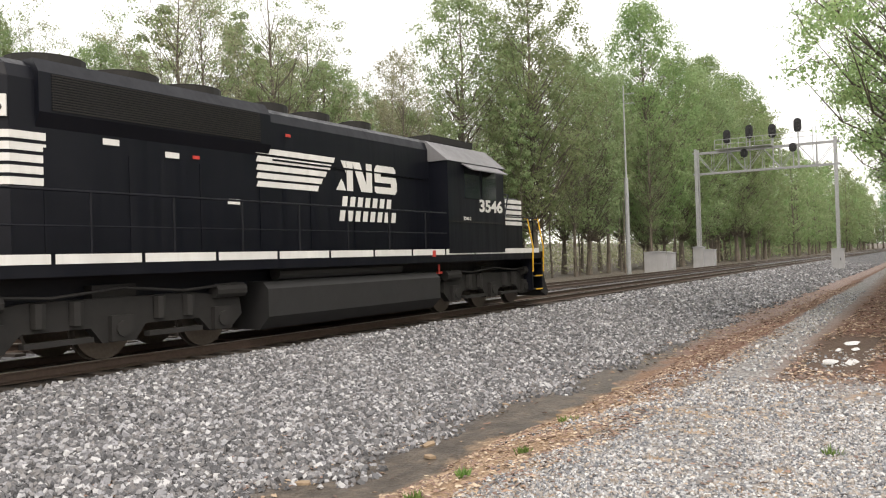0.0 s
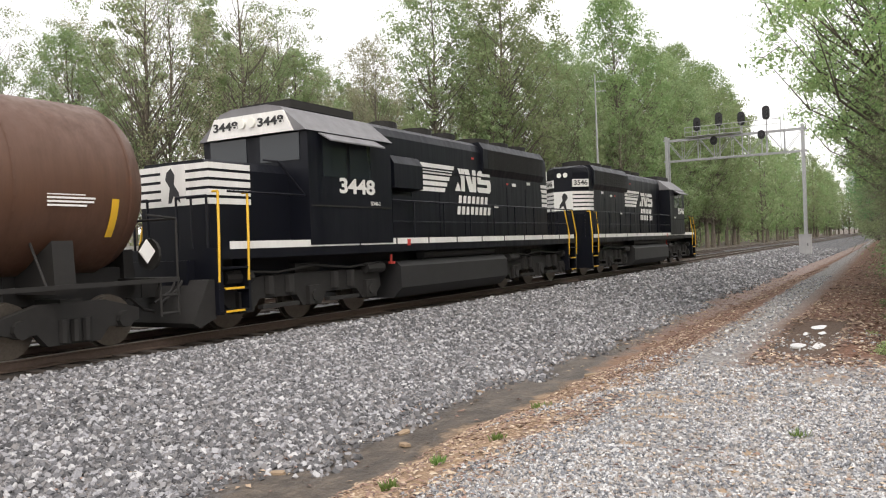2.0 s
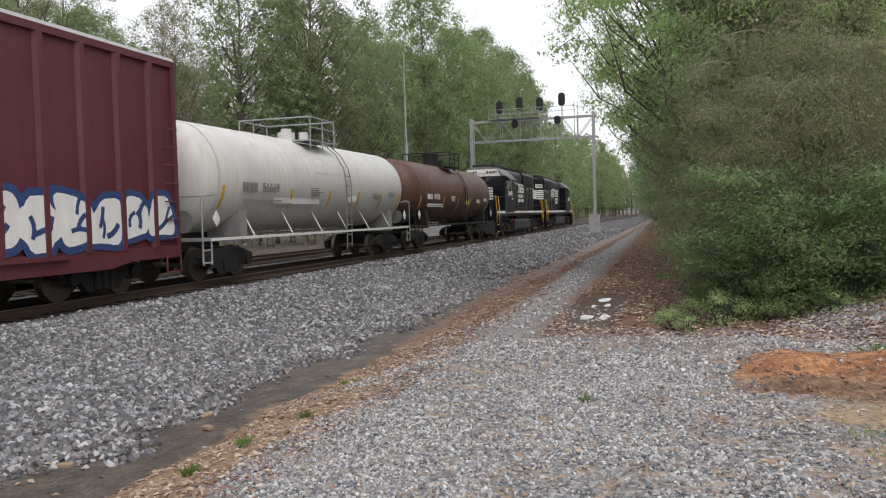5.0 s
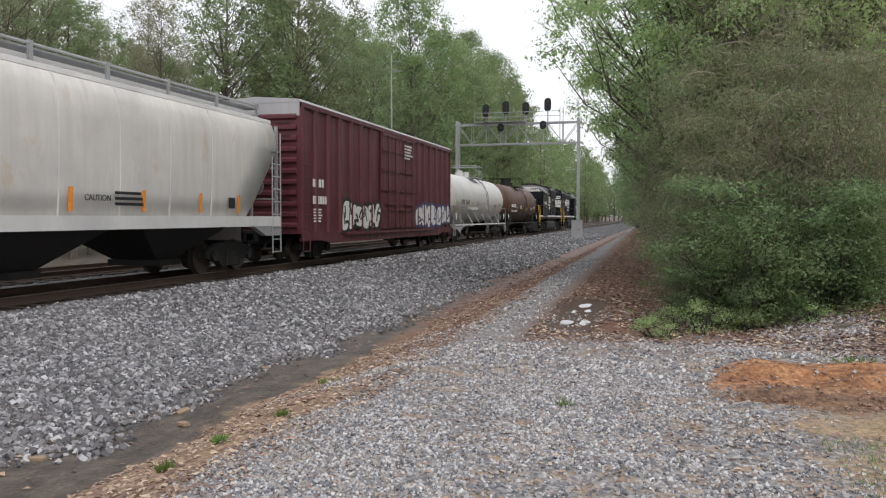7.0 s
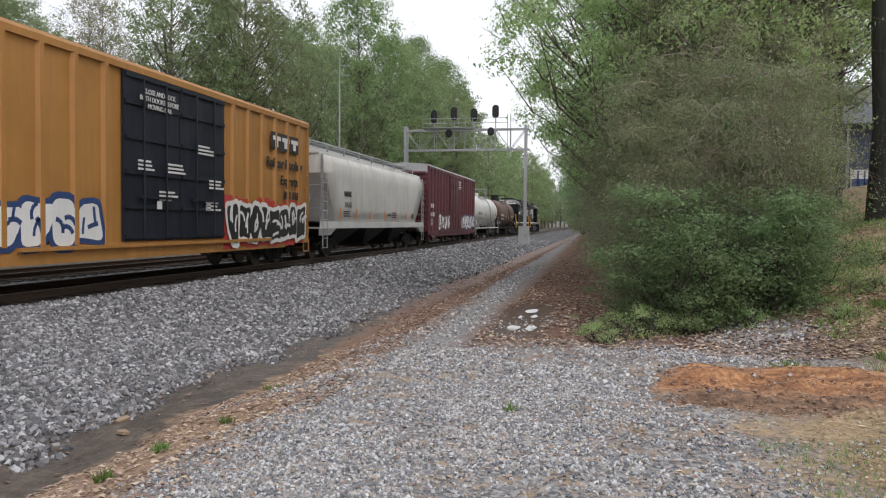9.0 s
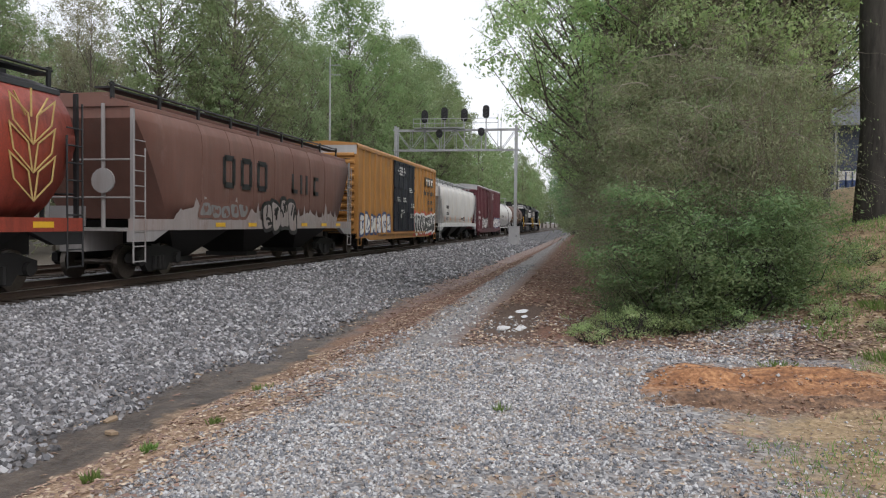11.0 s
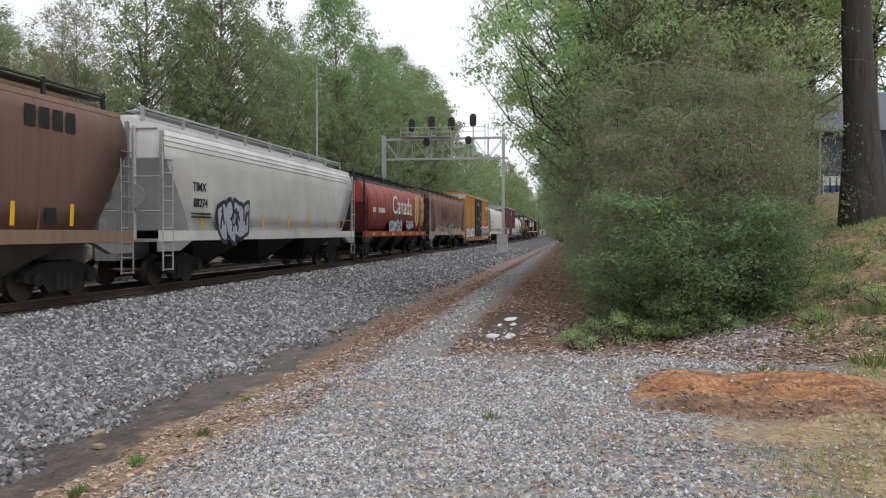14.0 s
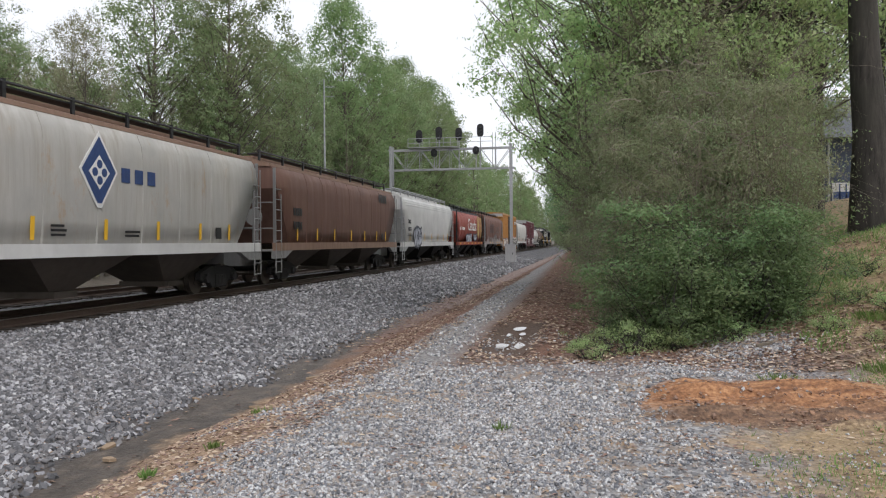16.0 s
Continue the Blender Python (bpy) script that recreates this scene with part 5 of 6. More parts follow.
    # rust-brown hopper
    h = hopper(HOPPER_RUST, ROOF_TAN, ROOF_TAN, "rust-brown covered hopper with tan dusty roof", start(10), 8.55, 7.3, FLAT, 6, 3, GREY_FRAME, DECAL_BLACK)
    bm = bmesh.new()
    bars_of_words(bm, 1, 1.6, -7.0, 2.5, (4,), 0.28, 0.24)
    bars_of_words(bm, 1, 1.6, -7.0, 2.0, (4,), 0.28, 0.24)
    bars_of_words(bm, 1, 1.6, 5.0, 3.55, (4,), 0.42, 0.42)
    plate(bm, 1, 1.58, 5.6, 5.95, 1.62, 1.95)
    part("stencil", bm, DECAL_BLACK, h)
    cars.append(h)
    # stained grey hopper
    h = hopper(HOPPER_GREY, ROOF_TAN, HOPPER_CLEAN, "stained grey covered hopper with blue leaf-shaped emblem", start(11), 8.5, 7.15, FLAT, 7, 3, GREY_FRAME, DECAL_BLACK)
    def lozenge(q, cy, cz, a, b, off):
        prism(q, [(cy - a, cz), (cy - 0.12 * a, cz - 1.25 * b), (cy + 0.12 * a, cz - 1.25 * b), (cy + a, cz), (cy, cz + 1.3 * b)], 1.59, 1.59 + off, "x")
    part("emblem_edge", made(lambda q: lozenge(q, 0.0, 3.12, 0.7, 0.66, 0.012)), WHITE, h)
    part("emblem", made(lambda q: lozenge(q, 0.0, 3.12, 0.62, 0.58, 0.018)), BLUE, h, "deep blue leaf-shaped emblem")
    part("emblem_inset", made(lambda q: prism(q, [(-0.38, 3.08), (0, 2.7), (0.38, 3.08), (0, 3.46)], 1.59, 1.614, "x")), WHITE, h)
    bm = bmesh.new()
    for dy, dz in ((-0.17, 0), (0.17, 0), (0, -0.18), (0, 0.18)):
        tube(bm, (1.6, dy, 3.08 + dz), (1.62, dy, 3.08 + dz), 0.1, 10)
    for i in range(3):
        plate(bm, 1, 1.6, 0.85 + 0.55 * i, 1.2 + 0.55 * i, 2.92, 3.26)
    part("emblem_dots", bm, BLUE, h)
    bm = bmesh.new()
    small_print(bm, 1, 1.58, -1.6, 1.9, 3, 0.6, 0.05, 3)
    small_print(bm, 1, 1.58, 1.0, 1.8, 2, 0.9, 0.05, 4)
    plate(bm, 1, 1.57, 5.6, 5.95, 1.62, 1.95)
    part("stencil", bm, DECAL_BLACK, h)
    cars.append(h)
    return cars


train = build_train()

track_near = build_track(TRACK, -60, 900, 150, "near_track", "main track with worn rails on dark wooden ties")
track_far = build_track(TRACK - 4.3, -60, 900, 150, "far_track", "second parallel track with rusty rails on dark ties")


# ---- scattered stones, litter and grass ----
def scatter_stones(name, label, spots, material, category="stones"):
    """Angular broken stones, eight corners each, joined into one mesh. spots: x, y, size."""
    rng = np.random.default_rng(7)
    n = len(spots)
    base = np.array([(-1, -1, -1), (1, -1, -1), (1, 1, -1), (-1, 1, -1), (-1, -1, 1), (1, -1, 1), (1, 1, 1), (-1, 1, 1)], float) * 0.5
    v = base[None] * (1 + rng.uniform(-0.45, 0.35, (n, 8, 3)))
    size = np.array([s[2] for s in spots])[:, None, None] * rng.uniform(0.6, 1.25, (n, 1, 3))
    v = v * size
    ang = rng.uniform(-3.14, 3.14, (n, 3)) * np.array([0.28, 0.28, 1])
    for k, (i, j) in enumerate(((1, 2), (0, 2), (0, 1))):
        c, s = np.cos(ang[:, k])[:, None], np.sin(ang[:, k])[:, None]
        a, b = v[:, :, i].copy(), v[:, :, j].copy()
        v[:, :, i], v[:, :, j] = a * c - b * s, a * s + b * c
    at = np.array([(x, y, rough_height(x, y) + 0.18 * s) for x, y, s in spots])
    v += at[:, None, :]
    quads = np.array([(3, 2, 1, 0), (4, 5, 6, 7), (0, 1, 5, 4), (1, 2, 6, 5), (2, 3, 7, 6), (3, 0, 4, 7)])
    f = (quads[None] + 8 * np.arange(n)[:, None, None]).reshape(-1, 4)
    return tagged(link_mesh(name, v.reshape(-1, 3).tolist(), f.tolist(), material), label, category, kind="stuff")


def spots_in(seed, count, x0, x1, y0, y1, s0, s1, keep=None):
    rng = random.Random(seed)
    out = []
    while len(out) < count:
        x, y = rng.uniform(x0, x1), rng.uniform(y0, y1)
        if keep is None or rng.random() < keep(x, y):
            out.append((x, y, rng.uniform(s0, s1)))
    return out


def build_stones():
    edge = lambda x, y: max(0.0, min(1.0, (-5.25 - x + 0.7 * noise.noise((x, y * 0.7, 3))) * 1.2))
    s = spots_in(1, 33000, -10.9, -5.0, 3.5, 13, 0.024, 0.066, edge) + spots_in(2, 17000, -10.9, -5.0, 13, 26, 0.035, 0.075, edge) + spots_in(3, 7000, -10.9, -5.3, 26, 50, 0.06, 0.1, edge) + spots_in(6, 6000, -10.9, -5.6, 50, 100, 0.1, 0.15, edge)
    scatter_stones("ballast_stones", "loose angular grey ballast stones on the embankment", s, STONE)
    def apron(x, y):
        reach = 8.2 + 2.2 * max(0.0, min(1.0, (x + 0.6) / 2.0)) + 2.6 * max(0.0, min(1.0, (-1.6 - x) / 1.2))
        near = max(0.05, min(1.0, 1.0 - (y - reach - 2.2 * noise.noise((x * 0.6, y * 0.5, 1))) / 2.2))
        left = max(0.0, min(1.0, (x + 3.5 + 1.5 * noise.noise((x * 0.7, y * 0.7, 8))) * 0.8))
        edge_x = 1.15 + 1.8 * max(0.0, min(1.0, (y - 6.6) / 2.6))
        right = max(0.0, min(1.0, (edge_x - x + 0.9 * noise.noise((x, y, 2)))))
        clay = 0.02 if ((x - 1.75) * 0.8) ** 2 + ((y - 7.95) * 0.85) ** 2 < 1.0 + 0.5 * noise.noise((x * 2, y * 2, 6)) else 1.0
        patch = 1.0 if noise.noise((x * 0.7, y * 0.9, 14)) + 0.4 * noise.noise((x * 3, y * 3, 9)) > -0.05 else 0.25
        return near * left * right * clay * patch
    s = spots_in(4, 40000, -4.6, 3.4, 3.6, 8, 0.005, 0.024, apron) + spots_in(5, 12000, -4.6, 3.4, 8, 14, 0.01, 0.032, apron)
    clump = lambda x, y: 1.0 if noise.noise((x * 1.1, y * 1.6, 20)) > 0.12 else 0.12
    s += spots_in(16, 1600, 0.8, 4.2, 3.8, 7.0, 0.006, 0.018, clump)
    s += [(x - 0.017 * (y - 12), y, q) for x, y, q in spots_in(15, 1500, -2.85, -1.9, 11, 32, 0.015, 0.04)]
    scatter_stones("gravel", "loose blue-grey crushed gravel on the lane", s, STONE_BLUE)


def flakes(name, label, spots, material, category, lift=0.012, tilt=0.5):
    rng = random.Random(9)
    verts, faces = [], []
    for x, y, s in spots:
        z = rough_height(x, y) + lift
        a = rng.uniform(0, 6.28)
        c, n = math.cos(a) * s, math.sin(a) * s
        t1, t2 = rng.uniform(0, tilt) * s, rng.uniform(0, tilt) * s
        k = len(verts)
        verts += [(x - c, y - n, z), (x - n * 0.45, y + c * 0.45, z + t1), (x + c, y + n, z + t2 * 0.4), (x + n * 0.45, y - c * 0.45, z + t2)]
        faces += [(k, k + 1, k + 2, k + 3)]
    return tagged(link_mesh(name, verts, faces, material), label, category, kind="stuff")


def build_litter():
    bankside = lambda x, y: 0.3 + 0.7 * max(0, noise.noise((x * 0.8, y * 0.6, 4)))
    s = spots_in(21, 8500, -4.5, -2.5, 4, 18, 0.012, 0.042, bankside) + spots_in(22, 4500, -5.9, -3.2, 16, 45, 0.03, 0.06)
    s += spots_in(23, 9000, -1.75, 1.6, 10.2, 26, 0.025, 0.055, bankside) + spots_in(24, 2200, -1.9, 0.6, 26, 55, 0.04, 0.07)
    s += spots_in(25, 5000, 1.6, 7.0, 9.6, 19, 0.02, 0.055, bankside) + spots_in(30, 5000, 1.2, 5.0, 9.6, 13.5, 0.02, 0.05) + spots_in(29, 6000, 0.9, 5.0, 4, 10, 0.006, 0.022, bankside) + spots_in(26, 2600, -4.0, 3.0, 4, 10.5, 0.012, 0.035, bankside) + spots_in(28, 1500, -7.0, -5.5, 4, 16, 0.015, 0.045)
    s = [q for q in s if abs(q[0] + 1.25) > 0.34 or abs(q[1] - 13.6) > 2.2]
    s += spots_in(27, 120, -5.8, -4.4, 4, 20, 0.02, 0.06)
    flakes("leaf_litter", "dry rust-brown leaves scattered beside the lane", s, LITTER, "leaves")


def tuft(x, y, h, r, blades, seed, label):
    rng = random.Random(seed)
    z = rough_height(x, y) - 0.01
    verts, faces = [], []
    for _ in range(blades):
        a, q = rng.uniform(0, 6.28), r * rng.random() ** 0.7
        px, py = q * math.cos(a), q * math.sin(a)
        hh, lean = h * rng.uniform(0.5, 1.1), rng.uniform(0.1, 0.6) * h
        b = rng.uniform(0, 6.28)
        w = 0.006 + 0.004 * rng.random()
        k = len(verts)
        dx, dy = w * math.cos(b), w * math.sin(b)
        verts += [(px - dx, py - dy, 0), (px + dx, py + dy, 0), (px + lean * 0.4 * math.cos(a) + dx * 0.7, py + lean * 0.4 * math.sin(a) + dy * 0.7, hh * 0.65), (px + lean * math.cos(a), py + lean * math.sin(a), hh)]
        faces += [(k, k + 1, k + 2), (k, k + 2, k + 3)]
    ob = link_mesh("grass_tuft", verts, faces, GRASS)
    ob.location = (x, y, z)
    return tagged(ob, label, "grass", "grass tufts")


# ---- trees ----
def foliage(name, centres, size, material, parent, seed, droop=0.4, facing=None, slim=0.36):
    """Pointed leaves round the given points; facing gives the way their upper sides look."""
    rng = np.random.default_rng(seed)
    n = len(centres)
    c = np.array(centres)
    if facing is None:
        w = rng.normal(size=(n, 3))
    else:
        w = np.array(facing) + 0.55 * rng.normal(size=(n, 3))
    w /= np.linalg.norm(w, axis=1)[:, None] + 1e-9
    d = rng.normal(size=(n, 3))
    d[:, 2] -= droop
    d -= w * np.sum(d * w, axis=1)[:, None]
    d /= np.linalg.norm(d, axis=1)[:, None] + 1e-9
    u = np.cross(w, d)
    s = (size * rng.uniform(0.55, 1.25, n))[:, None]
    v = np.stack([c - u * s * slim * 0.8, c + d * s * 0.5 + u * s * slim, c + d * s], axis=1).reshape(-1, 3)
    f = np.arange(3 * n).reshape(-1, 3)
    return link_mesh(name, v.tolist(), f.tolist(), material, parent)


OVOID = [(0, 0.45), (0.2, 0.85), (0.4, 1.0), (0.65, 0.93), (0.85, 0.68), (1.0, 0.25)]
BROAD = [(0, 0.5), (0.3, 0.95), (0.6, 1.0), (0.85, 0.7), (1.0, 0.25)]
VASE = [(0, 0.2), (0.4, 0.65), (0.75, 1.0), (1.0, 0.55)]


def make_tree(name, label, seed, h, crown_base, spread, limbs, leaves, leaf, leaf_mat, bark, girth, shape, clump=0.7, twigs=1, flat=0.65, rise=0.75):
    """A tapered trunk, limbs that climb to the crown's outline, and a clump of leaves at the end of each."""
    rng = random.Random(seed)
    t = thing(name, label, "tree")
    bm = bmesh.new()
    path = [Vector((0, 0, -0.4))]
    steps = 9
    for i in range(1, steps + 1):
        path.append(Vector((path[-1].x + rng.uniform(-0.02, 0.02) * h * 0.3, path[-1].y + rng.uniform(-0.02, 0.02) * h * 0.3, h * 0.96 * i / steps)))
    rad = [girth * (1 - 0.93 * (i / steps) ** 0.85) for i in range(steps + 1)]
    rad[0] *= 1.35
    for i in range(steps):
        tube(bm, path[i], path[i + 1], rad[i], 10 if girth > 0.2 else 6, rad[i + 1], False)
    def on_trunk(z):
        q = max(0.0, min(steps - 0.001, z / (h * 0.96) * steps))
        return path[int(q)].lerp(path[int(q) + 1], q - int(q)), rad[int(q)]
    clumps = []
    lobes = [rng.uniform(0.8, 1.15) for _ in range(7)]
    for k in range(limbs):
        f = (k + rng.random()) / limbs
        z = h * (crown_base + (1 - crown_base) * f)
        az = k * 2.4 + rng.uniform(-0.4, 0.4)
        lobe = lobes[int(az * 7 / 6.2832 + 3 * f) % 7]
        out = spread * lobe * float(np.interp(f, [q[0] for q in shape], [q[1] for q in shape])) * rng.uniform(0.12, 1.0) ** 0.5
        root, r_at = on_trunk(max(h * crown_base * 0.75, z - rise * out - 0.3))
        top, _ = on_trunk(z)
        tip = Vector((top.x + math.cos(az) * out, top.y + math.sin(az) * out, z))
        r0 = max(0.012, min(0.07, r_at * 0.4))
        prev = root
        for sgm in (1, 2, 3):
            g = sgm / 3
            q = root.lerp(tip, g) + Vector((0, 0, -0.12 * out * math.sin(math.pi * g))) + Vector((rng.uniform(-1, 1), rng.uniform(-1, 1), rng.uniform(-1, 1))) * 0.05 * out
            if sgm == 3:
                q = tip
            tube(bm, prev, q, r0 * (1.25 - 0.33 * sgm + 0.08), 4, r0 * (0.95 - 0.3 * sgm + 0.02), False)
            if sgm > 1:
                for _ in range(twigs):
                    e = q + Vector((rng.uniform(-1, 1), rng.uniform(-1, 1), rng.uniform(-0.2, 1.0))) * (0.17 * out + 0.25)
                    tube(bm, q, e, r0 * 0.3, 3, 0.005, False)
            prev = q
        clumps.append((tip, Vector((math.cos(az) * 0.5, math.sin(az) * 0.5, 0.35)), rng.uniform(0.65, 1.3)))
    clumps.append((path[-1], Vector((0, 0, 1)), 1.0))
    part("trunk", bm, bark, t, smooth=True)
    nr = np.random.default_rng(seed)
    idx = np.arange(leaves) % len(clumps)
    at = np.array([tuple(c[0]) for c in clumps])[idx]
    way = np.array([tuple(c[1]) for c in clumps])[idx]
    big = np.array([c[2] for c in clumps])[idx][:, None] * clump
    g = nr.normal(size=(leaves, 3))
    g /= np.linalg.norm(g, axis=1)[:, None]
    g *= (nr.random((leaves, 1)) ** 0.45) * np.where(nr.random((leaves, 1)) < 0.12, 1.6, 1.0)
    pts = at + g * big * np.array([1, 1, flat])
    pts[:, 2] = np.maximum(pts[:, 2], 0.3)
    foliage("crown", pts, leaf, leaf_mat, t, seed, 0.4, g * 0.8 + way, 0.45)
    return t


def build_woods():
    rng = random.Random(5)
    tall = make_tree("broadleaf_tree", "tall straight woodland tree in fresh green leaf", 101, 24, 0.16, 4.9, 250, 24000, 0.25, LEAF_FRESH, BARK, 0.27, OVOID, 1.0, 1, 0.8, 1.2)
    dome = make_tree("broadleaf_tree", "broad woodland tree in spring green leaf", 102, 21, 0.2, 4.7, 190, 19000, 0.215, LEAF_SPRING, BARK, 0.27, BROAD, 0.9, 2, 0.7, 1.1)
    airy = make_tree("broadleaf_tree", "open woodland tree with thin spring leaves and bare limbs", 103, 18, 0.28, 4.3, 100, 9000, 0.125, LEAF_SPRING, BARK, 0.21, VASE, 0.75, 3, 0.65, 1.3)
    budding = make_tree("broadleaf_tree", "budding grey-tan woodland tree with fine twigs", 104, 17, 0.22, 3.2, 150, 11500, 0.125, LEAF_PALE, BARK, 0.17, OVOID, 0.6, 3, 0.9, 1.7)
    pole = make_tree("broadleaf_tree", "slender pole-like woodland tree with few leaves", 105, 17, 0.5, 1.9, 36, 3000, 0.22, LEAF_SPRING, BARK, 0.12, OVOID, 0.55)
    far_dome = make_tree("broadleaf_tree", "distant broad woodland tree in spring green", 106, 21, 0.14, 4.6, 60, 3000, 0.5, LEAF_SPRING, BARK, 0.25, BROAD, 1.3, 0)
    far_tall = make_tree("broadleaf_tree", "distant tall woodland tree in fresh green", 107, 24, 0.14, 4.4, 60, 3000, 0.5, LEAF_FRESH, BARK, 0.27, OVOID, 1.3, 0)
    group = "trees of the wood beyond the tracks"
    protos = {"tall": tall, "dome": dome, "airy": airy, "budding": budding, "pole": pole, "far_dome": far_dome, "far_tall": far_tall}
    used = set()
    def put(kind, x, y, h):
        p = protos[kind]
        full = {"tall": 24, "dome": 21, "airy": 18, "budding": 17, "pole": 17, "far_dome": 21, "far_tall": 24}[kind]
        sc = h / full
        wide = sc * rng.uniform(0.85, 1.1)
        if kind not in used:
            used.add(kind)
            p.matrix_basis = Matrix.Translation((x, y, height(x, y))) @ Matrix.Diagonal((wide, wide, sc, 1))
            tagged(p, "", "", group)
            return
        o = p
        c = copy_thing(o, Matrix.Translation((x, y, height(x, y))))
        c.matrix_basis = Matrix.Translation((x, y, height(x, y))) @ Matrix.Rotation(rng.uniform(0, 6.28), 4, "Z") @ Matrix.Diagonal((wide, wide, sc, 1))
    # the trees that stand out against the sky
    for kind, x, y, h in (("tall", -27, 86, 29.5), ("dome", -27, 57, 24.5), ("dome", -31, 53, 22.5), ("tall", -26.5, 97, 25.5), ("budding", -27, 39, 14.5), ("budding", -30, 42, 15), ("airy", -26, 27, 15.5), ("airy", -27.5, 31, 14.5), ("airy", -25.5, 21, 14), ("dome", -27, 68, 20), ("airy", -27, 73, 20), ("tall", -28, 118, 30), ("dome", -26.5, 107, 26), ("tall", -27, 135, 30), ("dome", -26, 126, 26), ("dome", -27, 147, 28)):
        put(kind, x, y, h)
    y = 6.0
    while y < 62:
        put(rng.choice(["airy", "budding", "airy", "pole", "pole", "dome"]), -rng.uniform(25, 30), y + rng.uniform(-1, 1), rng.uniform(10.5, 13.5))
        put(rng.choice(["airy", "pole", "budding"]), -rng.uniform(30, 36), y + rng.uniform(-1, 1), rng.uniform(12, 16))
        put(rng.choice(["dome", "airy", "pole"]), -rng.uniform(36, 48), y + rng.uniform(-1, 1), rng.uniform(14, 18))
        y += 3.2
    while y < 150:
        put(rng.choice(["pole", "dome", "airy", "pole"]), -rng.uniform(24.5, 28), y + rng.uniform(-1, 1), rng.uniform(13, 18))
        put(rng.choice(["dome", "tall", "pole"]), -rng.uniform(28, 34), y + rng.uniform(-1, 1), rng.uniform(18, 23) + (3 if y > 98 else 0))
        y += 4.2
    while y < 420:
        put(rng.choice(["far_dome", "far_tall"]), -rng.uniform(24, 30), y, rng.uniform(21, 28))
        put("far_dome", -rng.uniform(30, 38), y, rng.uniform(17, 22))
        y += 9
    for row in range(3):
        for i in range(13):
            put(rng.choice(["far_dome", "far_tall"]), -36 + i * 4.6 + 1.5 * row, 430 + 14 * row + rng.uniform(-5, 5), rng.uniform(19, 26))
    for i in range(9):
        put(rng.choice(["far_dome", "far_tall"]), -7.5 - 1.1 * i + rng.uniform(-1, 1), 255 + 19 * i, rng.uniform(15, 20))
    # undergrowth and distant wood behind the trunks
    nr = np.random.default_rng(3)
    n = 26000
    yy = 4 + 250 * nr.random(n) ** 1.5
    xx = -26 - 26 * nr.random(n) ** 0.8
    zz = -0.4 + nr.gamma(1.6, 1.5, n)
    foliage("undergrowth", np.stack([xx, yy, np.minimum(zz, 9)], axis=1), 0.38, LEAF_PALE, None, 3)
    tagged(bpy.data.objects["undergrowth"], "thin olive undergrowth among the trunks", "undergrowth", kind="stuff")
    n = 70000
    yy = -30 + 420 * nr.random(n) ** 1.25
    xx = -44 - 20 * nr.random(n)
    top = np.interp(yy, [-30, 20, 45, 60, 90, 400], [9, 11, 12, 17, 20, 20]) * (0.8 + 0.2 * np.sin(yy * 0.55 + xx) * np.sin(yy * 0.23 + 1))
    zz = top * nr.random(n) ** 0.85
    foliage("far_wood", np.stack([xx, yy, zz], axis=1), 0.45, LEAF_SPRING, None, 4)
    n = 9000
    yy = 130 + 320 * nr.random(n)
    far2 = np.stack([-29 - 14 * nr.random(n), yy, 11.0 * nr.random(n) ** 0.9], axis=1)
    tagged(foliage("far_thicket", far2, 1.1, LEAF_SPRING, None, 6), "hazy spring green thicket far along the line", "woodland", kind="stuff")
    tagged(bpy.data.objects["far_wood"], "depth of the wood in hazy spring green", "woodland", kind="stuff")


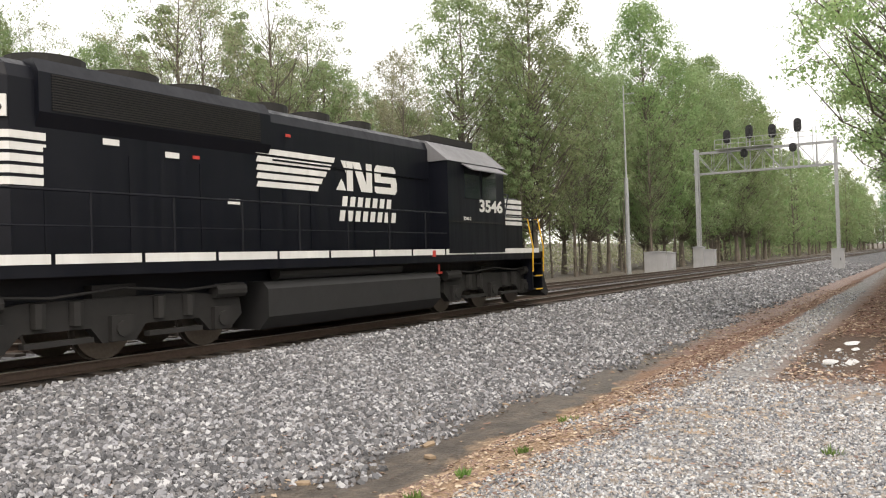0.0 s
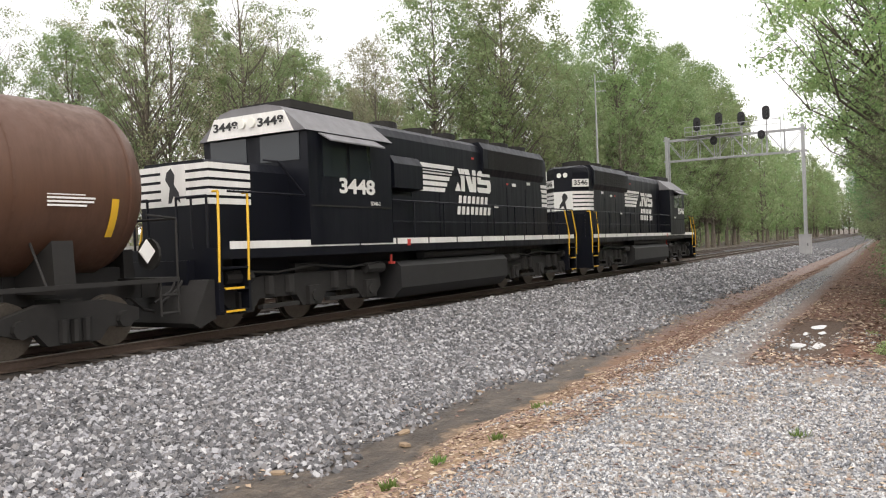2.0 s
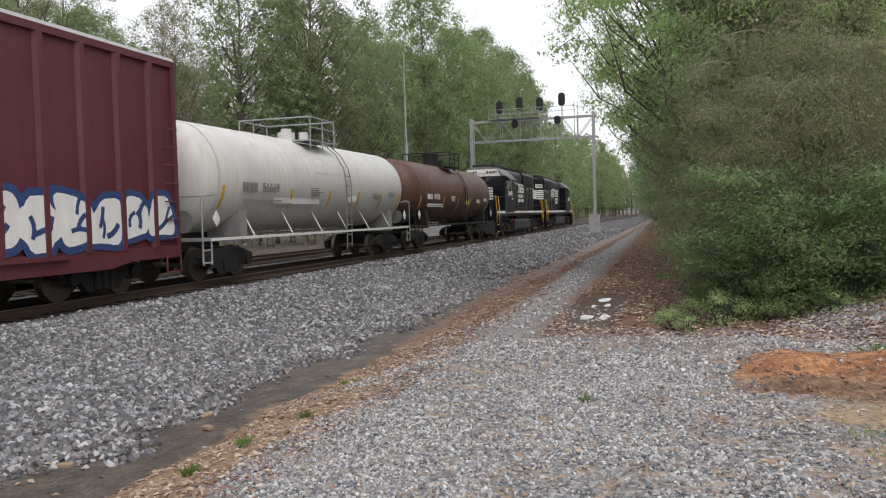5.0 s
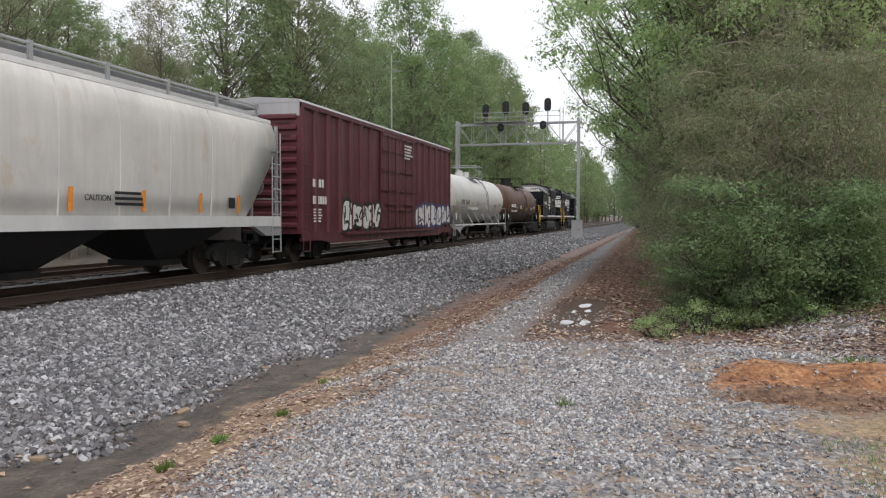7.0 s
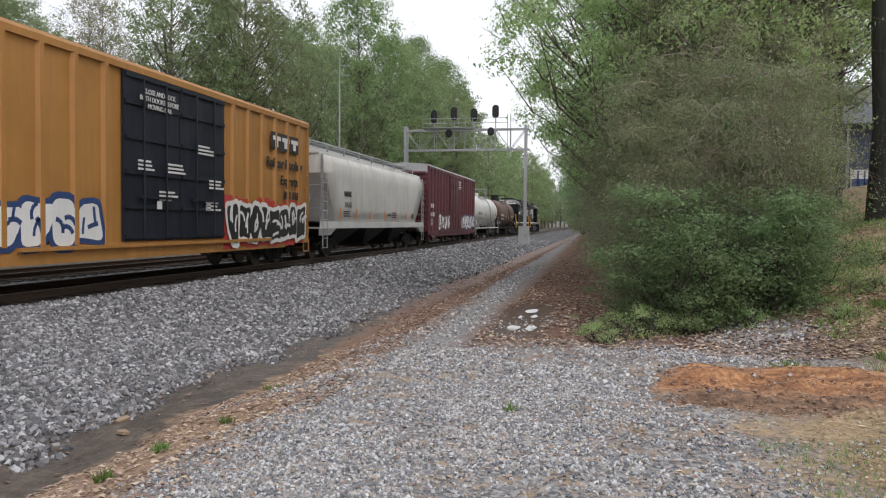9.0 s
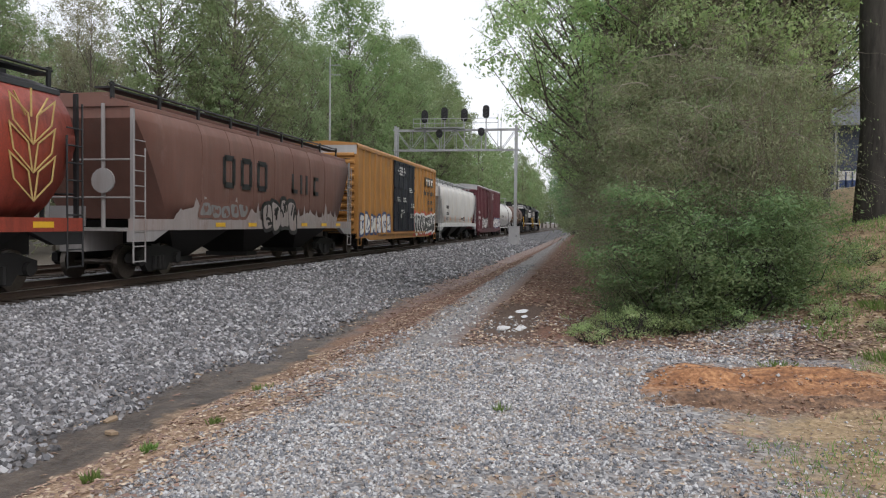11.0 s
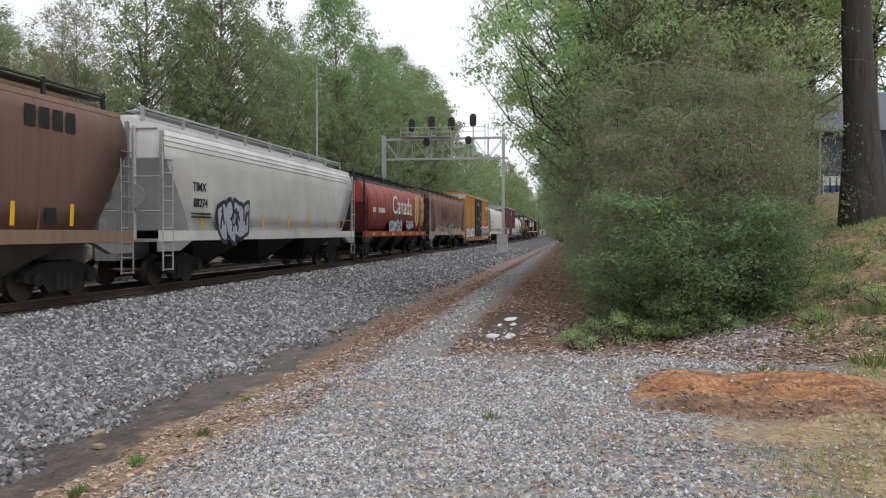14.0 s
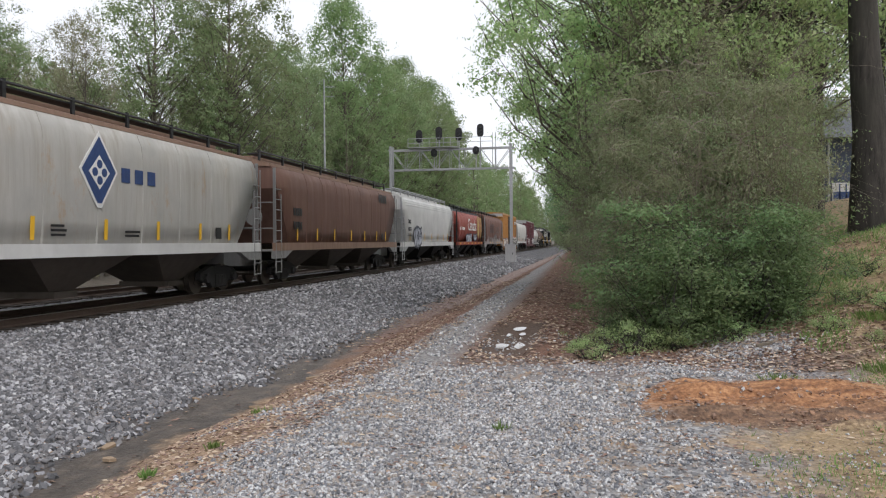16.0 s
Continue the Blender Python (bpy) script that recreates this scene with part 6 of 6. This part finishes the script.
def make_shrub(label, seed, h, r, stems, leaves, leaf, mat, sigma=0.3, bare=0.0, thick=0.018, slim=0.36, arches=0):
    rng = random.Random(seed)
    t = thing("shrub", label, "shrub")
    bm = bmesh.new()
    clumps = []
    for i in range(stems):
        a, q = rng.uniform(0, 6.28), r * 0.35 * rng.random()
        p = Vector((q * math.cos(a), q * math.sin(a), -0.2))
        end = Vector((r * rng.uniform(0.3, 1.0) * math.cos(a), r * rng.uniform(0.3, 1.0) * math.sin(a), h * rng.uniform(0.45, 1.0)))
        prev, r0 = p, thick * (1 + 0.6 * rng.random())
        for s in range(1, 5):
            q2 = p.lerp(end, s / 4) + Vector((rng.uniform(-1, 1), rng.uniform(-1, 1), rng.uniform(-0.5, 0.5))) * 0.16 * r
            tube(bm, prev, q2, r0 * (1.2 - 0.22 * s), 5, r0 * (1.0 - 0.22 * s))
            for _ in range(3):
                e = q2 + Vector((rng.uniform(-1, 1), rng.uniform(-1, 1), rng.uniform(-0.4, 0.6))) * r * 0.38
                bend = q2.lerp(e, 0.5) + Vector((rng.uniform(-1, 1), rng.uniform(-1, 1), rng.uniform(-0.3, 1))) * r * 0.06
                tube(bm, q2, bend, r0 * 0.3, 3, 0.0025)
                tube(bm, bend, e, 0.0025, 3, 0.0015)
                clumps.append((q2, e))
            prev = q2
    part("stem", bm, TWIG if bare else BARK_DARK, t)
    if arches:
        bm = bmesh.new()
        for _ in range(arches):
            a = rng.uniform(0, 6.28)
            q = Vector((r * 0.7 * math.cos(a), r * 0.7 * math.sin(a), h * rng.uniform(0.3, 0.95)))
            way, w = Vector((math.cos(a + rng.uniform(-0.9, 0.9)), math.sin(a + rng.uniform(-0.9, 0.9)), rng.uniform(-0.2, 0.7))), rng.uniform(0.003, 0.006)
            for i in range(6):
                e = q + way * r * 0.17 + Vector((rng.uniform(-1, 1), rng.uniform(-1, 1), rng.uniform(-1, 1))) * 0.05 * r
                tube(bm, q, e, w * (1 - 0.14 * i), 3, w * (0.86 - 0.14 * i), False)
                q, way = e, (way + Vector((rng.uniform(-0.3, 0.3), rng.uniform(-0.3, 0.3), -0.22))).normalized()
        tagged(part("bare_branch", bm, PALE_TWIG, t, "pale bare arching branches"), kind="stuff")
    nr = np.random.default_rng(seed)
    pts, face = [], []
    per = 80
    hubs = [clumps[int(nr.integers(len(clumps)))] for _ in range(max(1, leaves // per))]
    for j in range(leaves):
        a, b = hubs[j % len(hubs)]
        c = a.lerp(b, 0.5 + 0.7 * nr.random())
        g = np.clip(nr.normal(size=3), -1.7, 1.7) * sigma * (0.75 + 0.5 * ((j % len(hubs)) % 7) / 6)
        pts.append((c.x + g[0], c.y + g[1], max(0.02, c.z + g[2] * 0.42 - 0.25 * math.hypot(g[0], g[1]))))
        k = 0.6 / (sigma + 1e-6)
        face.append((g[0] * k + c.x / r * 0.5, g[1] * k + c.y / r * 0.5, 0.55 + g[2] * k))
    foliage("leaves", pts, leaf, mat, t, seed, 0.2, face, slim)
    return t


def build_right_bank():
    rng = random.Random(12)
    ivy = make_shrub("dense dark green ivy-covered shrub at the bank's foot", 201, 3.0, 1.7, 26, 17000, 0.075, LEAF_IVY, 0.22, arches=5)
    low = make_shrub("low bright green weeds at the shrub's foot", 202, 0.6, 0.8, 16, 2600, 0.05, LEAF_OVER, 0.12)
    olive = make_shrub("tangled olive-brown cedar shrub with bare twigs", 203, 6.5, 2.3, 20, 28000, 0.15, LEAF_OLIVE, 0.33, 1.0, 0.007, 0.16, 22)
    olive2 = make_shrub("tangled olive shrub with thin twigs and small leaves", 204, 4.6, 1.9, 18, 19000, 0.12, LEAF_OLIVE, 0.28, 1.0, 0.006, 0.16, 18)
    green = make_shrub("leafy mid-green bank shrub", 205, 5.0, 2.0, 24, 13000, 0.085, LEAF_SPRING, 0.34, arches=6)
    brush = make_shrub("leafless brown brush at the lane's edge", 210, 2.6, 1.3, 34, 3600, 0.05, LEAF_OLIVE, 0.26, 1.0, 0.005, 0.3, 24)
    high = make_tree("broadleaf_tree", "tall bank tree with bare trunk and high airy crown", 211, 15, 0.36, 3.6, 80, 6400, 0.12, LEAF_SPRING, BARK_DARK, 0.16, BROAD, 0.65, 2)
    over = make_tree("broadleaf_tree", "bank-side tree with spring green crown over the lane", 206, 13, 0.26, 4.5, 190, 30000, 0.125, LEAF_OVER, BARK, 0.2, BROAD, 0.7, 2)
    back = make_tree("broadleaf_tree", "bank-side tree with airy green crown", 207, 14, 0.22, 3.7, 100, 9000, 0.15, LEAF_DEEP, BARK_DARK, 0.2, BROAD, 0.7, 1)
    used = set()
    def put(p, x, y, s, turn, sz=None):
        m = Matrix.Translation((x, y, height(x, y) - 0.05)) @ Matrix.Rotation(turn, 4, "Z") @ Matrix.Diagonal((s, s, sz or s, 1))
        if p.name not in used:
            used.add(p.name)
            p.matrix_basis = m
        else:
            c = copy_thing(p, m)
            c.matrix_basis = m
    for p, g in ((brush, "shrubs of the bank"), (high, "trees of the bank"), (ivy, "shrubs of the bank"), (low, "weeds of the bank"), (olive, "shrubs of the bank"), (olive2, "shrubs of the bank"), (green, "shrubs of the bank"), (over, "trees of the bank"), (back, "trees of the bank")):
        tagged(p, "", "", g)
    for x, y, s in ((2.1, 12.9, 0.85), (1.2, 12.5, 0.68), (2.75, 13.7, 0.75), (1.6, 13.3, 0.95), (0.8, 12.9, 0.5)):
        put(ivy, x, y, s, rng.uniform(0, 6), s * 0.78)
    for x, y, s in ((0.75, 13.3, 0.75), (0.65, 14.8, 0.85), (0.6, 16.4, 0.85), (0.7, 18.6, 0.95), (0.9, 12.7, 0.65), (3.2, 14.6, 0.9), (0.6, 21.5, 1.0), (0.65, 25, 1.1), (0.65, 30, 1.2)):
        put(brush, x, y, s, rng.uniform(0, 6))
    for x, y, s in ((1.2, 13.2, 0.9), (2.2, 13.7, 1.0), (2.9, 14.4, 0.9)):
        put(brush, x, y, s, rng.uniform(0, 6), s * rng.uniform(1.6, 2.0))
    for x, y, s in ((4.6, 23.5, 1.0), (6.3, 25.5, 1.0), (7.6, 28.5, 1.05), (3.9, 20.5, 0.9), (10.6, 31, 1.1), (2.8, 24.5, 1.0)):
        put(high, x, y, s, rng.uniform(0, 6))
    for x, y, s in ((0.1, 11.0, 0.5), (0.5, 11.5, 0.7), (0.95, 11.8, 0.6), (-0.1, 12.0, 0.45), (2.0, 12.0, 0.5), (4.4, 12.2, 0.5), (3.6, 10.6, 0.35), (5.2, 13.5, 0.6), (3.3, 11.8, 0.4), (4.0, 13.2, 0.5), (4.9, 11.2, 0.4), (3.0, 12.7, 0.45), (4.6, 14.6, 0.6), (5.6, 15.2, 0.6), (3.7, 9.6, 0.3), (6.0, 13.9, 0.5)):
        put(low, x, y, s, rng.uniform(0, 6))
    for x, y, s in ((1.9, 15.6, 0.75), (3.0, 17.4, 0.7), (1.4, 15.4, 0.6), (2.3, 19.0, 0.95), (1.5, 19.0, 0.8), (3.7, 18.8, 0.65), (3.3, 21.5, 1.0), (4.3, 21.4, 0.7), (4.7, 24.5, 0.95), (2.8, 16.2, 0.55), (1.5, 23, 0.9), (1.5, 27.5, 0.95)):
        put(olive, x, y, s, rng.uniform(0, 6))
    for x, y, s in ((1.25, 13.9, 0.6), (1.7, 14.6, 0.8), (1.2, 16.8, 0.75), (1.05, 19.5, 0.85), (1.1, 22, 0.9), (1.2, 25, 1.0), (3.4, 15.8, 0.55)):
        put(olive2, x, y, s, rng.uniform(0, 6))
    for x, y, s in ((2.5, 15.6, 0.8), (1.9, 17.2, 1.0), (1.4, 20.6, 1.0), (1.3, 30, 1.1), (1.2, 34, 1.1), (1.3, 38, 1.2), (1.15, 43, 1.2), (1.2, 49, 1.3), (1.0, 56, 1.3), (0.95, 64, 1.4), (0.7, 73, 1.4), (0.55, 84, 1.5), (0.4, 97, 1.6), (0.3, 112, 1.8), (-0.8, 132, 2.0), (-2.0, 152, 2.2), (-3.0, 176, 2.4), (-4.6, 206, 2.6), (-6.0, 242, 3.0), (-8.0, 290, 3.4)):
        put(green, x, y, s, rng.uniform(0, 6))
    for x, y, s in ((0.7, 22.5, 1.0), (2.6, 19.5, 0.85), (0.4, 31, 0.95), (3.9, 22.5, 0.9)):
        put(over, x, y, s, rng.uniform(0, 6))
    for x, y, s in ((3.4, 26, 1.0), (5.6, 31, 1.1), (1.8, 38, 1.0), (14.5, 30, 1.0), (1.0, 46, 1.0), (3.6, 42, 1.1), (0.6, 55, 1.0), (0.0, 65, 1.05), (-0.4, 77, 1.05), (-0.6, 90, 1.1), (-1.5, 105, 1.1), (-2, 122, 1.2), (-3, 140, 1.2), (-4, 165, 1.3), (-5, 195, 1.4), (-7, 230, 1.5), (-9, 275, 1.6), (-11, 330, 1.8), (8, 38, 1.0), (10, 56, 1.3), (15, 58, 1.3), (20, 56, 1.3)):
        put(back, x, y, s, rng.uniform(0, 6))
    big = make_tree("pine_tree", "thick dark-barked tree trunk on the bank beside the house", 208, 19, 0.45, 4.0, 40, 3500, 0.14, LEAF_OLIVE, BARK_DARK, 0.42, BROAD, 0.6, 2)
    put(big, 6.15, 18.7, 1.0, 0.3)
    slim = make_tree("pine_tree", "slim dark trunk rising out of the bank shrubs", 209, 16, 0.45, 2.6, 34, 2400, 0.14, LEAF_OLIVE, BARK_DARK, 0.2, BROAD, 0.55, 2)
    for x, y in ((3.4, 19.8), (5.3, 25.5), (7.0, 30.5), (4.9, 21.4)):
        put(slim, x, y, rng.uniform(0.85, 1.15), rng.uniform(0, 6))


# ---- trackside structures ----
def build_gantry():
    y = 78.0
    g = thing("signal_gantry", "galvanised steel signal bridge spanning both tracks", "signal gantry", "", pose(0, y, 0))
    xl, xr, zt, zb = -19.6, -7.5, 10.75, 8.75
    for x, foot in ((xl, -0.5), (xr, -0.4)):
        bm = bmesh.new()
        for dy in (-0.45, 0.45):
            box(bm, x - 0.11, x + 0.11, dy - 0.08, dy + 0.08, foot, 11.15)
        if x == xl:
            for i in range(8):
                tube(bm, (x, -0.45 if i % 2 else 0.45, 0.3 + i * 1.05), (x, 0.45 if i % 2 else -0.45, 1.35 + i * 1.05), 0.03)
        part("mast", bm, GALV, g)
    for z in (zt, zb):
        for dy in (-0.45, 0.45):
            part("chord", made(lambda b: box(b, xl - 0.25, xr + 0.35, dy - 0.06, dy + 0.06, z - 0.065, z + 0.065)), GALV, g)
    n = 8
    for i in range(n):
        a, b2 = xl + (xr - xl) * i / n, xl + (xr - xl) * (i + 1) / n
        za, zb2 = (zb, zt) if i % 2 else (zt, zb)
        for dy in (-0.45, 0.45):
            part("brace", made(lambda b: (tube(b, (a, dy, za), (b2, dy, zb2), 0.032, 5), tube(b, (b2, dy, zb), (b2, dy, zt), 0.026, 5))), GALV, g)
    bm = bmesh.new()
    box(bm, -17.6, -12.6, -1.2, -0.5, zt + 0.1, zt + 0.15)
    for k in range(8):
        x = -17.6 + k * 0.714
        tube(bm, (x, -1.2, zt + 0.1), (x, -1.2, zt + 1.0), 0.03, 5)
    for z in (0.55, 1.0):
        tube(bm, (-17.6, -1.2, zt + z), (-9.2, -1.2, zt + z), 0.028, 5)
    for x in (-9.2, -8.9):
        tube(bm, (x, -1.0, zb), (x, -1.0, zt + 1.4), 0.035, 5)
    part("catwalk", bm, GALV, g, "catwalk with handrail")
    for x, z in ((-16.6, 12.05), (-14.6, 12.3), (-12.6, 12.15), (-10.45, 12.45), (-15.1, 10.35), (-10.9, 10.5)):
        bm = bmesh.new()
        r, hh = 0.33, 0.32 if z > 11 else 0.08
        pts = [(x + r * math.cos(a), z + hh + r * math.sin(a)) for a in np.linspace(0, math.pi, 9)] + [(x + r * math.cos(a), z - hh + r * math.sin(a)) for a in np.linspace(math.pi, 2 * math.pi, 9)]
        prism(bm, pts, -0.62, -0.56)
        box(bm, x - 0.17, x + 0.17, -0.6, -0.3, z - hh - 0.15, z + hh + 0.15)
        for dz in ((-0.32, 0, 0.32) if z > 11 else (0,)):
            tube(bm, (x, -0.62, z + dz), (x, -0.9, z + dz), 0.12, 8)
        head = part("signal_head", bm, DECAL_BLACK, g, "black oval signal head")
        part("bracket", made(lambda b: tube(b, (x, -0.4, zb), (x, -0.4, z - hh), 0.06, 6)), GALV, head)
    c = thing("trackside_cabinet", "white-grey steel equipment box round the gantry's foot", "cabinet", "trackside cabinets", pose(-7.5, y - 0.9, height(-7.5, y)))
    part("body", made(lambda b: box(b, -0.5, 0.5, -0.35, 0.35, 0, 1.75)), SILVER, c, bevel=0.03)
    part("lid", made(lambda b: box(b, -0.54, 0.54, -0.39, 0.39, 1.75, 1.83)), SILVER, c)
    part("door_handle", made(lambda b: box(b, 0.2, 0.26, -0.4, -0.35, 0.8, 1.0)), UNDER, c)


def cabinet(x, y, w, h):
    z = height(x, y) - 0.05
    c = thing("trackside_cabinet", "grey steel equipment cabinet beside the wood", "cabinet", "trackside cabinets", pose(x, y, z))
    part("body", made(lambda b: box(b, -w / 2, w / 2, -0.5, 0.5, 0, h)), SILVER, c, bevel=0.02)
    part("lid", made(lambda b: prism(b, [(-w / 2 - 0.06, h), (w / 2 + 0.06, h), (w / 2 + 0.06, h + 0.06), (0, h + 0.14), (-w / 2 - 0.06, h + 0.06)], -0.56, 0.56)), GALV, c)
    part("door", made(lambda b: box(b, -w / 2 + 0.08, w / 2 - 0.08, -0.53, -0.5, 0.12, h - 0.1)), SILVER, c)


def build_antenna():
    z = height(-21.9, 64)
    a = thing("antenna_mast", "slender galvanised radio mast with small antennas", "antenna mast", "", pose(-21.9, 64, z))
    part("mast", made(lambda b: (tube(b, (0, 0, 0), (0, 0, 8.2), 0.2, 10, 0.17), tube(b, (0, 0, 8.2), (0, 0, 15.9), 0.09, 8, 0.05))), GALV, a)
    for zz, s in ((15.2, 1), (14.4, 1)):
        part("aerial", made(lambda b: (tube(b, (0, 0, zz), (0.9, 0, zz), 0.03, 5), [tube(b, (0.3 + 0.25 * i, -0.4, zz), (0.3 + 0.25 * i, 0.4, zz), 0.018, 4) for i in range(3)])), GALV, a)


def build_house():
    h = thing("house", "dark blue-grey house with pale metal roof behind the trees", "house", "", pose(-0.25, 42, 0))
    part("wall", made(lambda b: box(b, 11.0, 24, 0, 8, 2.6, 6.5)), plain("slate_blue_siding", (0.05, 0.065, 0.1), 0.7, 0, 3), h)
    part("roof", made(lambda b: prism(b, [(-0.5, 6.45), (8.5, 6.45), (4, 9.0)], 10.6, 24.4, "x")), plain("weathered_roof_sheet", (0.11, 0.12, 0.135), 0.6, 0.2, 4), h, "pale grey sheet roof")
    w = part("window", made(lambda b: box(b, 12.1, 13.0, -0.06, 0, 3.35, 4.25)), HOPPER_CLEAN, h, "white framed window")
    part("muntin", made(lambda b: [box(b, 12.1 + 0.3 * i, 12.16 + 0.3 * i, -0.1, -0.06, 3.4, 4.2) for i in range(1, 3)] and [box(b, 12.15, 12.95, -0.1, -0.062, 3.45, 3.8)]), BLUE, w)
    part("corner_board", made(lambda b: box(b, 11.9, 12.0, -0.05, 0, 2.6, 6.4)), GALV, h)


def build_bank_grass():
    rng = random.Random(31)
    verts, faces = [], []
    for _ in range(70000):
        x, y = rng.uniform(0.8, 9.0), rng.uniform(3.8, 22)
        inner = 1.1 + 1.7 * max(0.0, min(1.0, (y - 6.6) / 2.6))
        clay = ((x - 1.75) * 0.8) ** 2 + ((y - 7.95) * 0.85) ** 2 < 1.0
        if noise.noise((x * 0.9, y * 0.9, 11)) + 0.4 * rng.random() < (0.38 if y > 9.2 and x + 0.45 * y < 9.8 else 0.2) or x < inner or clay:
            continue
        z = rough_height(x, y)
        h, a, w = rng.uniform(0.015, 0.06) * (1.0 if y < 9.5 else 1.9), rng.uniform(0, 6.28), 0.004 if y < 9.5 else 0.008
        k = len(verts)
        verts += [(x - w, y, z), (x + w, y, z), (x + 0.5 * h * math.cos(a), y + 0.5 * h * math.sin(a), z + h)]
        faces.append((k, k + 1, k + 2))
    tagged(link_mesh("bank_grass", verts, faces, GRASS), "patchy short grass on the bank", "grass", kind="stuff")


def build_small_things():
    n = 26
    for cx, cy, rx, ry, ph in ((-1.38, 12.55, 0.1, 0.38, 0.4), (-1.1, 12.65, 0.09, 0.34, 2.0), (-1.42, 14.1, 0.07, 0.22, 1.1), (-1.18, 14.25, 0.06, 0.2, 3.0), (-1.3, 15.1, 0.12, 0.35, 5.0)):
        verts = [(cx + rx * math.cos(a) * (1 + 0.2 * math.sin(3 * a + ph)), cy + ry * math.sin(a) * (1 + 0.16 * math.cos(2 * a + ph)), -0.19) for a in np.linspace(0, 2 * math.pi, n, endpoint=False)]
        m, nn, ll, p = nodes_of("rain_water")
        p.inputs["Base Color"].default_value, p.inputs["Roughness"].default_value = (0.24, 0.21, 0.17, 1), 0.02
        tagged(link_mesh("puddle", verts, [tuple(range(n))], m), "still rain puddle in a wheel rut", "puddle")
    for i, (x, y, hh, r, b) in enumerate(((-3.4, 6.75, 0.085, 0.07, 70), (-3.47, 5.75, 0.09, 0.05, 60), (-3.5, 5.05, 0.09, 0.06, 70), (-0.75, 6.7, 0.09, 0.07, 34), (-3.7, 8.6, 0.07, 0.15, 60), (2.0, 9.0, 0.1, 0.2, 90), (3.2, 9.4, 0.12, 0.25, 140), (2.9, 7.0, 0.09, 0.3, 120), (3.3, 8.2, 0.12, 0.25, 140), (2.6, 6.2, 0.08, 0.3, 120), (4.2, 10.4, 0.16, 0.3, 180), (5.0, 12.5, 0.2, 0.35, 200), (4.0, 12.0, 0.15, 0.3, 160))):
        tuft(x, y, hh, r, b, 300 + i, "small fresh green grass tuft on bare ground")
    rng = random.Random(77)
    wood = plain("split_wood", (0.3, 0.22, 0.145), 0.8)
    for x, y, s in ((-4.35, 12.2, 0.4), (-5.3, 8.0, 0.22), (-5.5, 6.0, 0.18), (-4.9, 7.4, 0.16), (-4.5, 10.2, 0.22), (-5.6, 10.5, 0.2), (0.4, 14.0, 0.9), (0.1, 13.2, 0.7), (2.4, 11.4, 0.5)):
        bm = bmesh.new()
        prism(bm, [(-s / 2, -0.04), (s * 0.3, -0.05), (s / 2, 0.01), (s * 0.2, 0.05), (-s * 0.4, 0.03)], 0.0, 0.03, "z")
        o = part("wood_scrap", bm, wood if s < 0.5 else TWIG, None, "weathered splinter of wood lying on the bank", 0.006)
        o.matrix_basis = pose(x, y, rough_height(x, y) + 0.005, rng.uniform(-6, 6), rng.uniform(-6, 6), rng.uniform(0, 180))
        tagged(o, "", "wood scrap", "wood scraps")
    clods = spots_in(55, 260, 0.6, 3.1, 6.8, 8.6, 0.006, 0.035, lambda x, y: math.exp(-((x - 1.75) / 1.2) ** 4 - ((y - 7.7) / 0.9) ** 4))
    scatter_stones("clay_clods", "broken lumps of wet red clay beside the ruts", clods, CLAY, "clay")


build_gantry()
for cx, cy, cw, ch in ((-20.6, 67.5, 1.9, 2.0), (-19.7, 67.8, 1.0, 1.75), (-19.3, 76.6, 0.9, 2.1), (-18.4, 77.0, 0.95, 1.7)):
    cabinet(cx, cy, cw, ch)
build_antenna()
build_house()
build_woods()
build_right_bank()
build_small_things()
build_bank_grass()
build_litter()
build_stones()


# ---- movement ----
def motions():
    for i, car in enumerate(train):
        turn = 180 if i == 1 else 0
        walk(car, [(float(t), pose(TRACK, station(i) + s, 0, 0, 0, turn)) for t, s in enumerate(TRAVEL)])
    for wheel, y, r in WHEELS:
        back = wheel.parent.parent is train[1]
        rows = []
        for k in range(0, 481):
            t = k / 30
            s = float(np.interp(t, range(17), TRAVEL))
            rows.append((t, pose(0, y, r) @ Matrix.Rotation((s / r) * (1 if back else -1), 4, "X")))
        walk(wheel, rows)


motions()
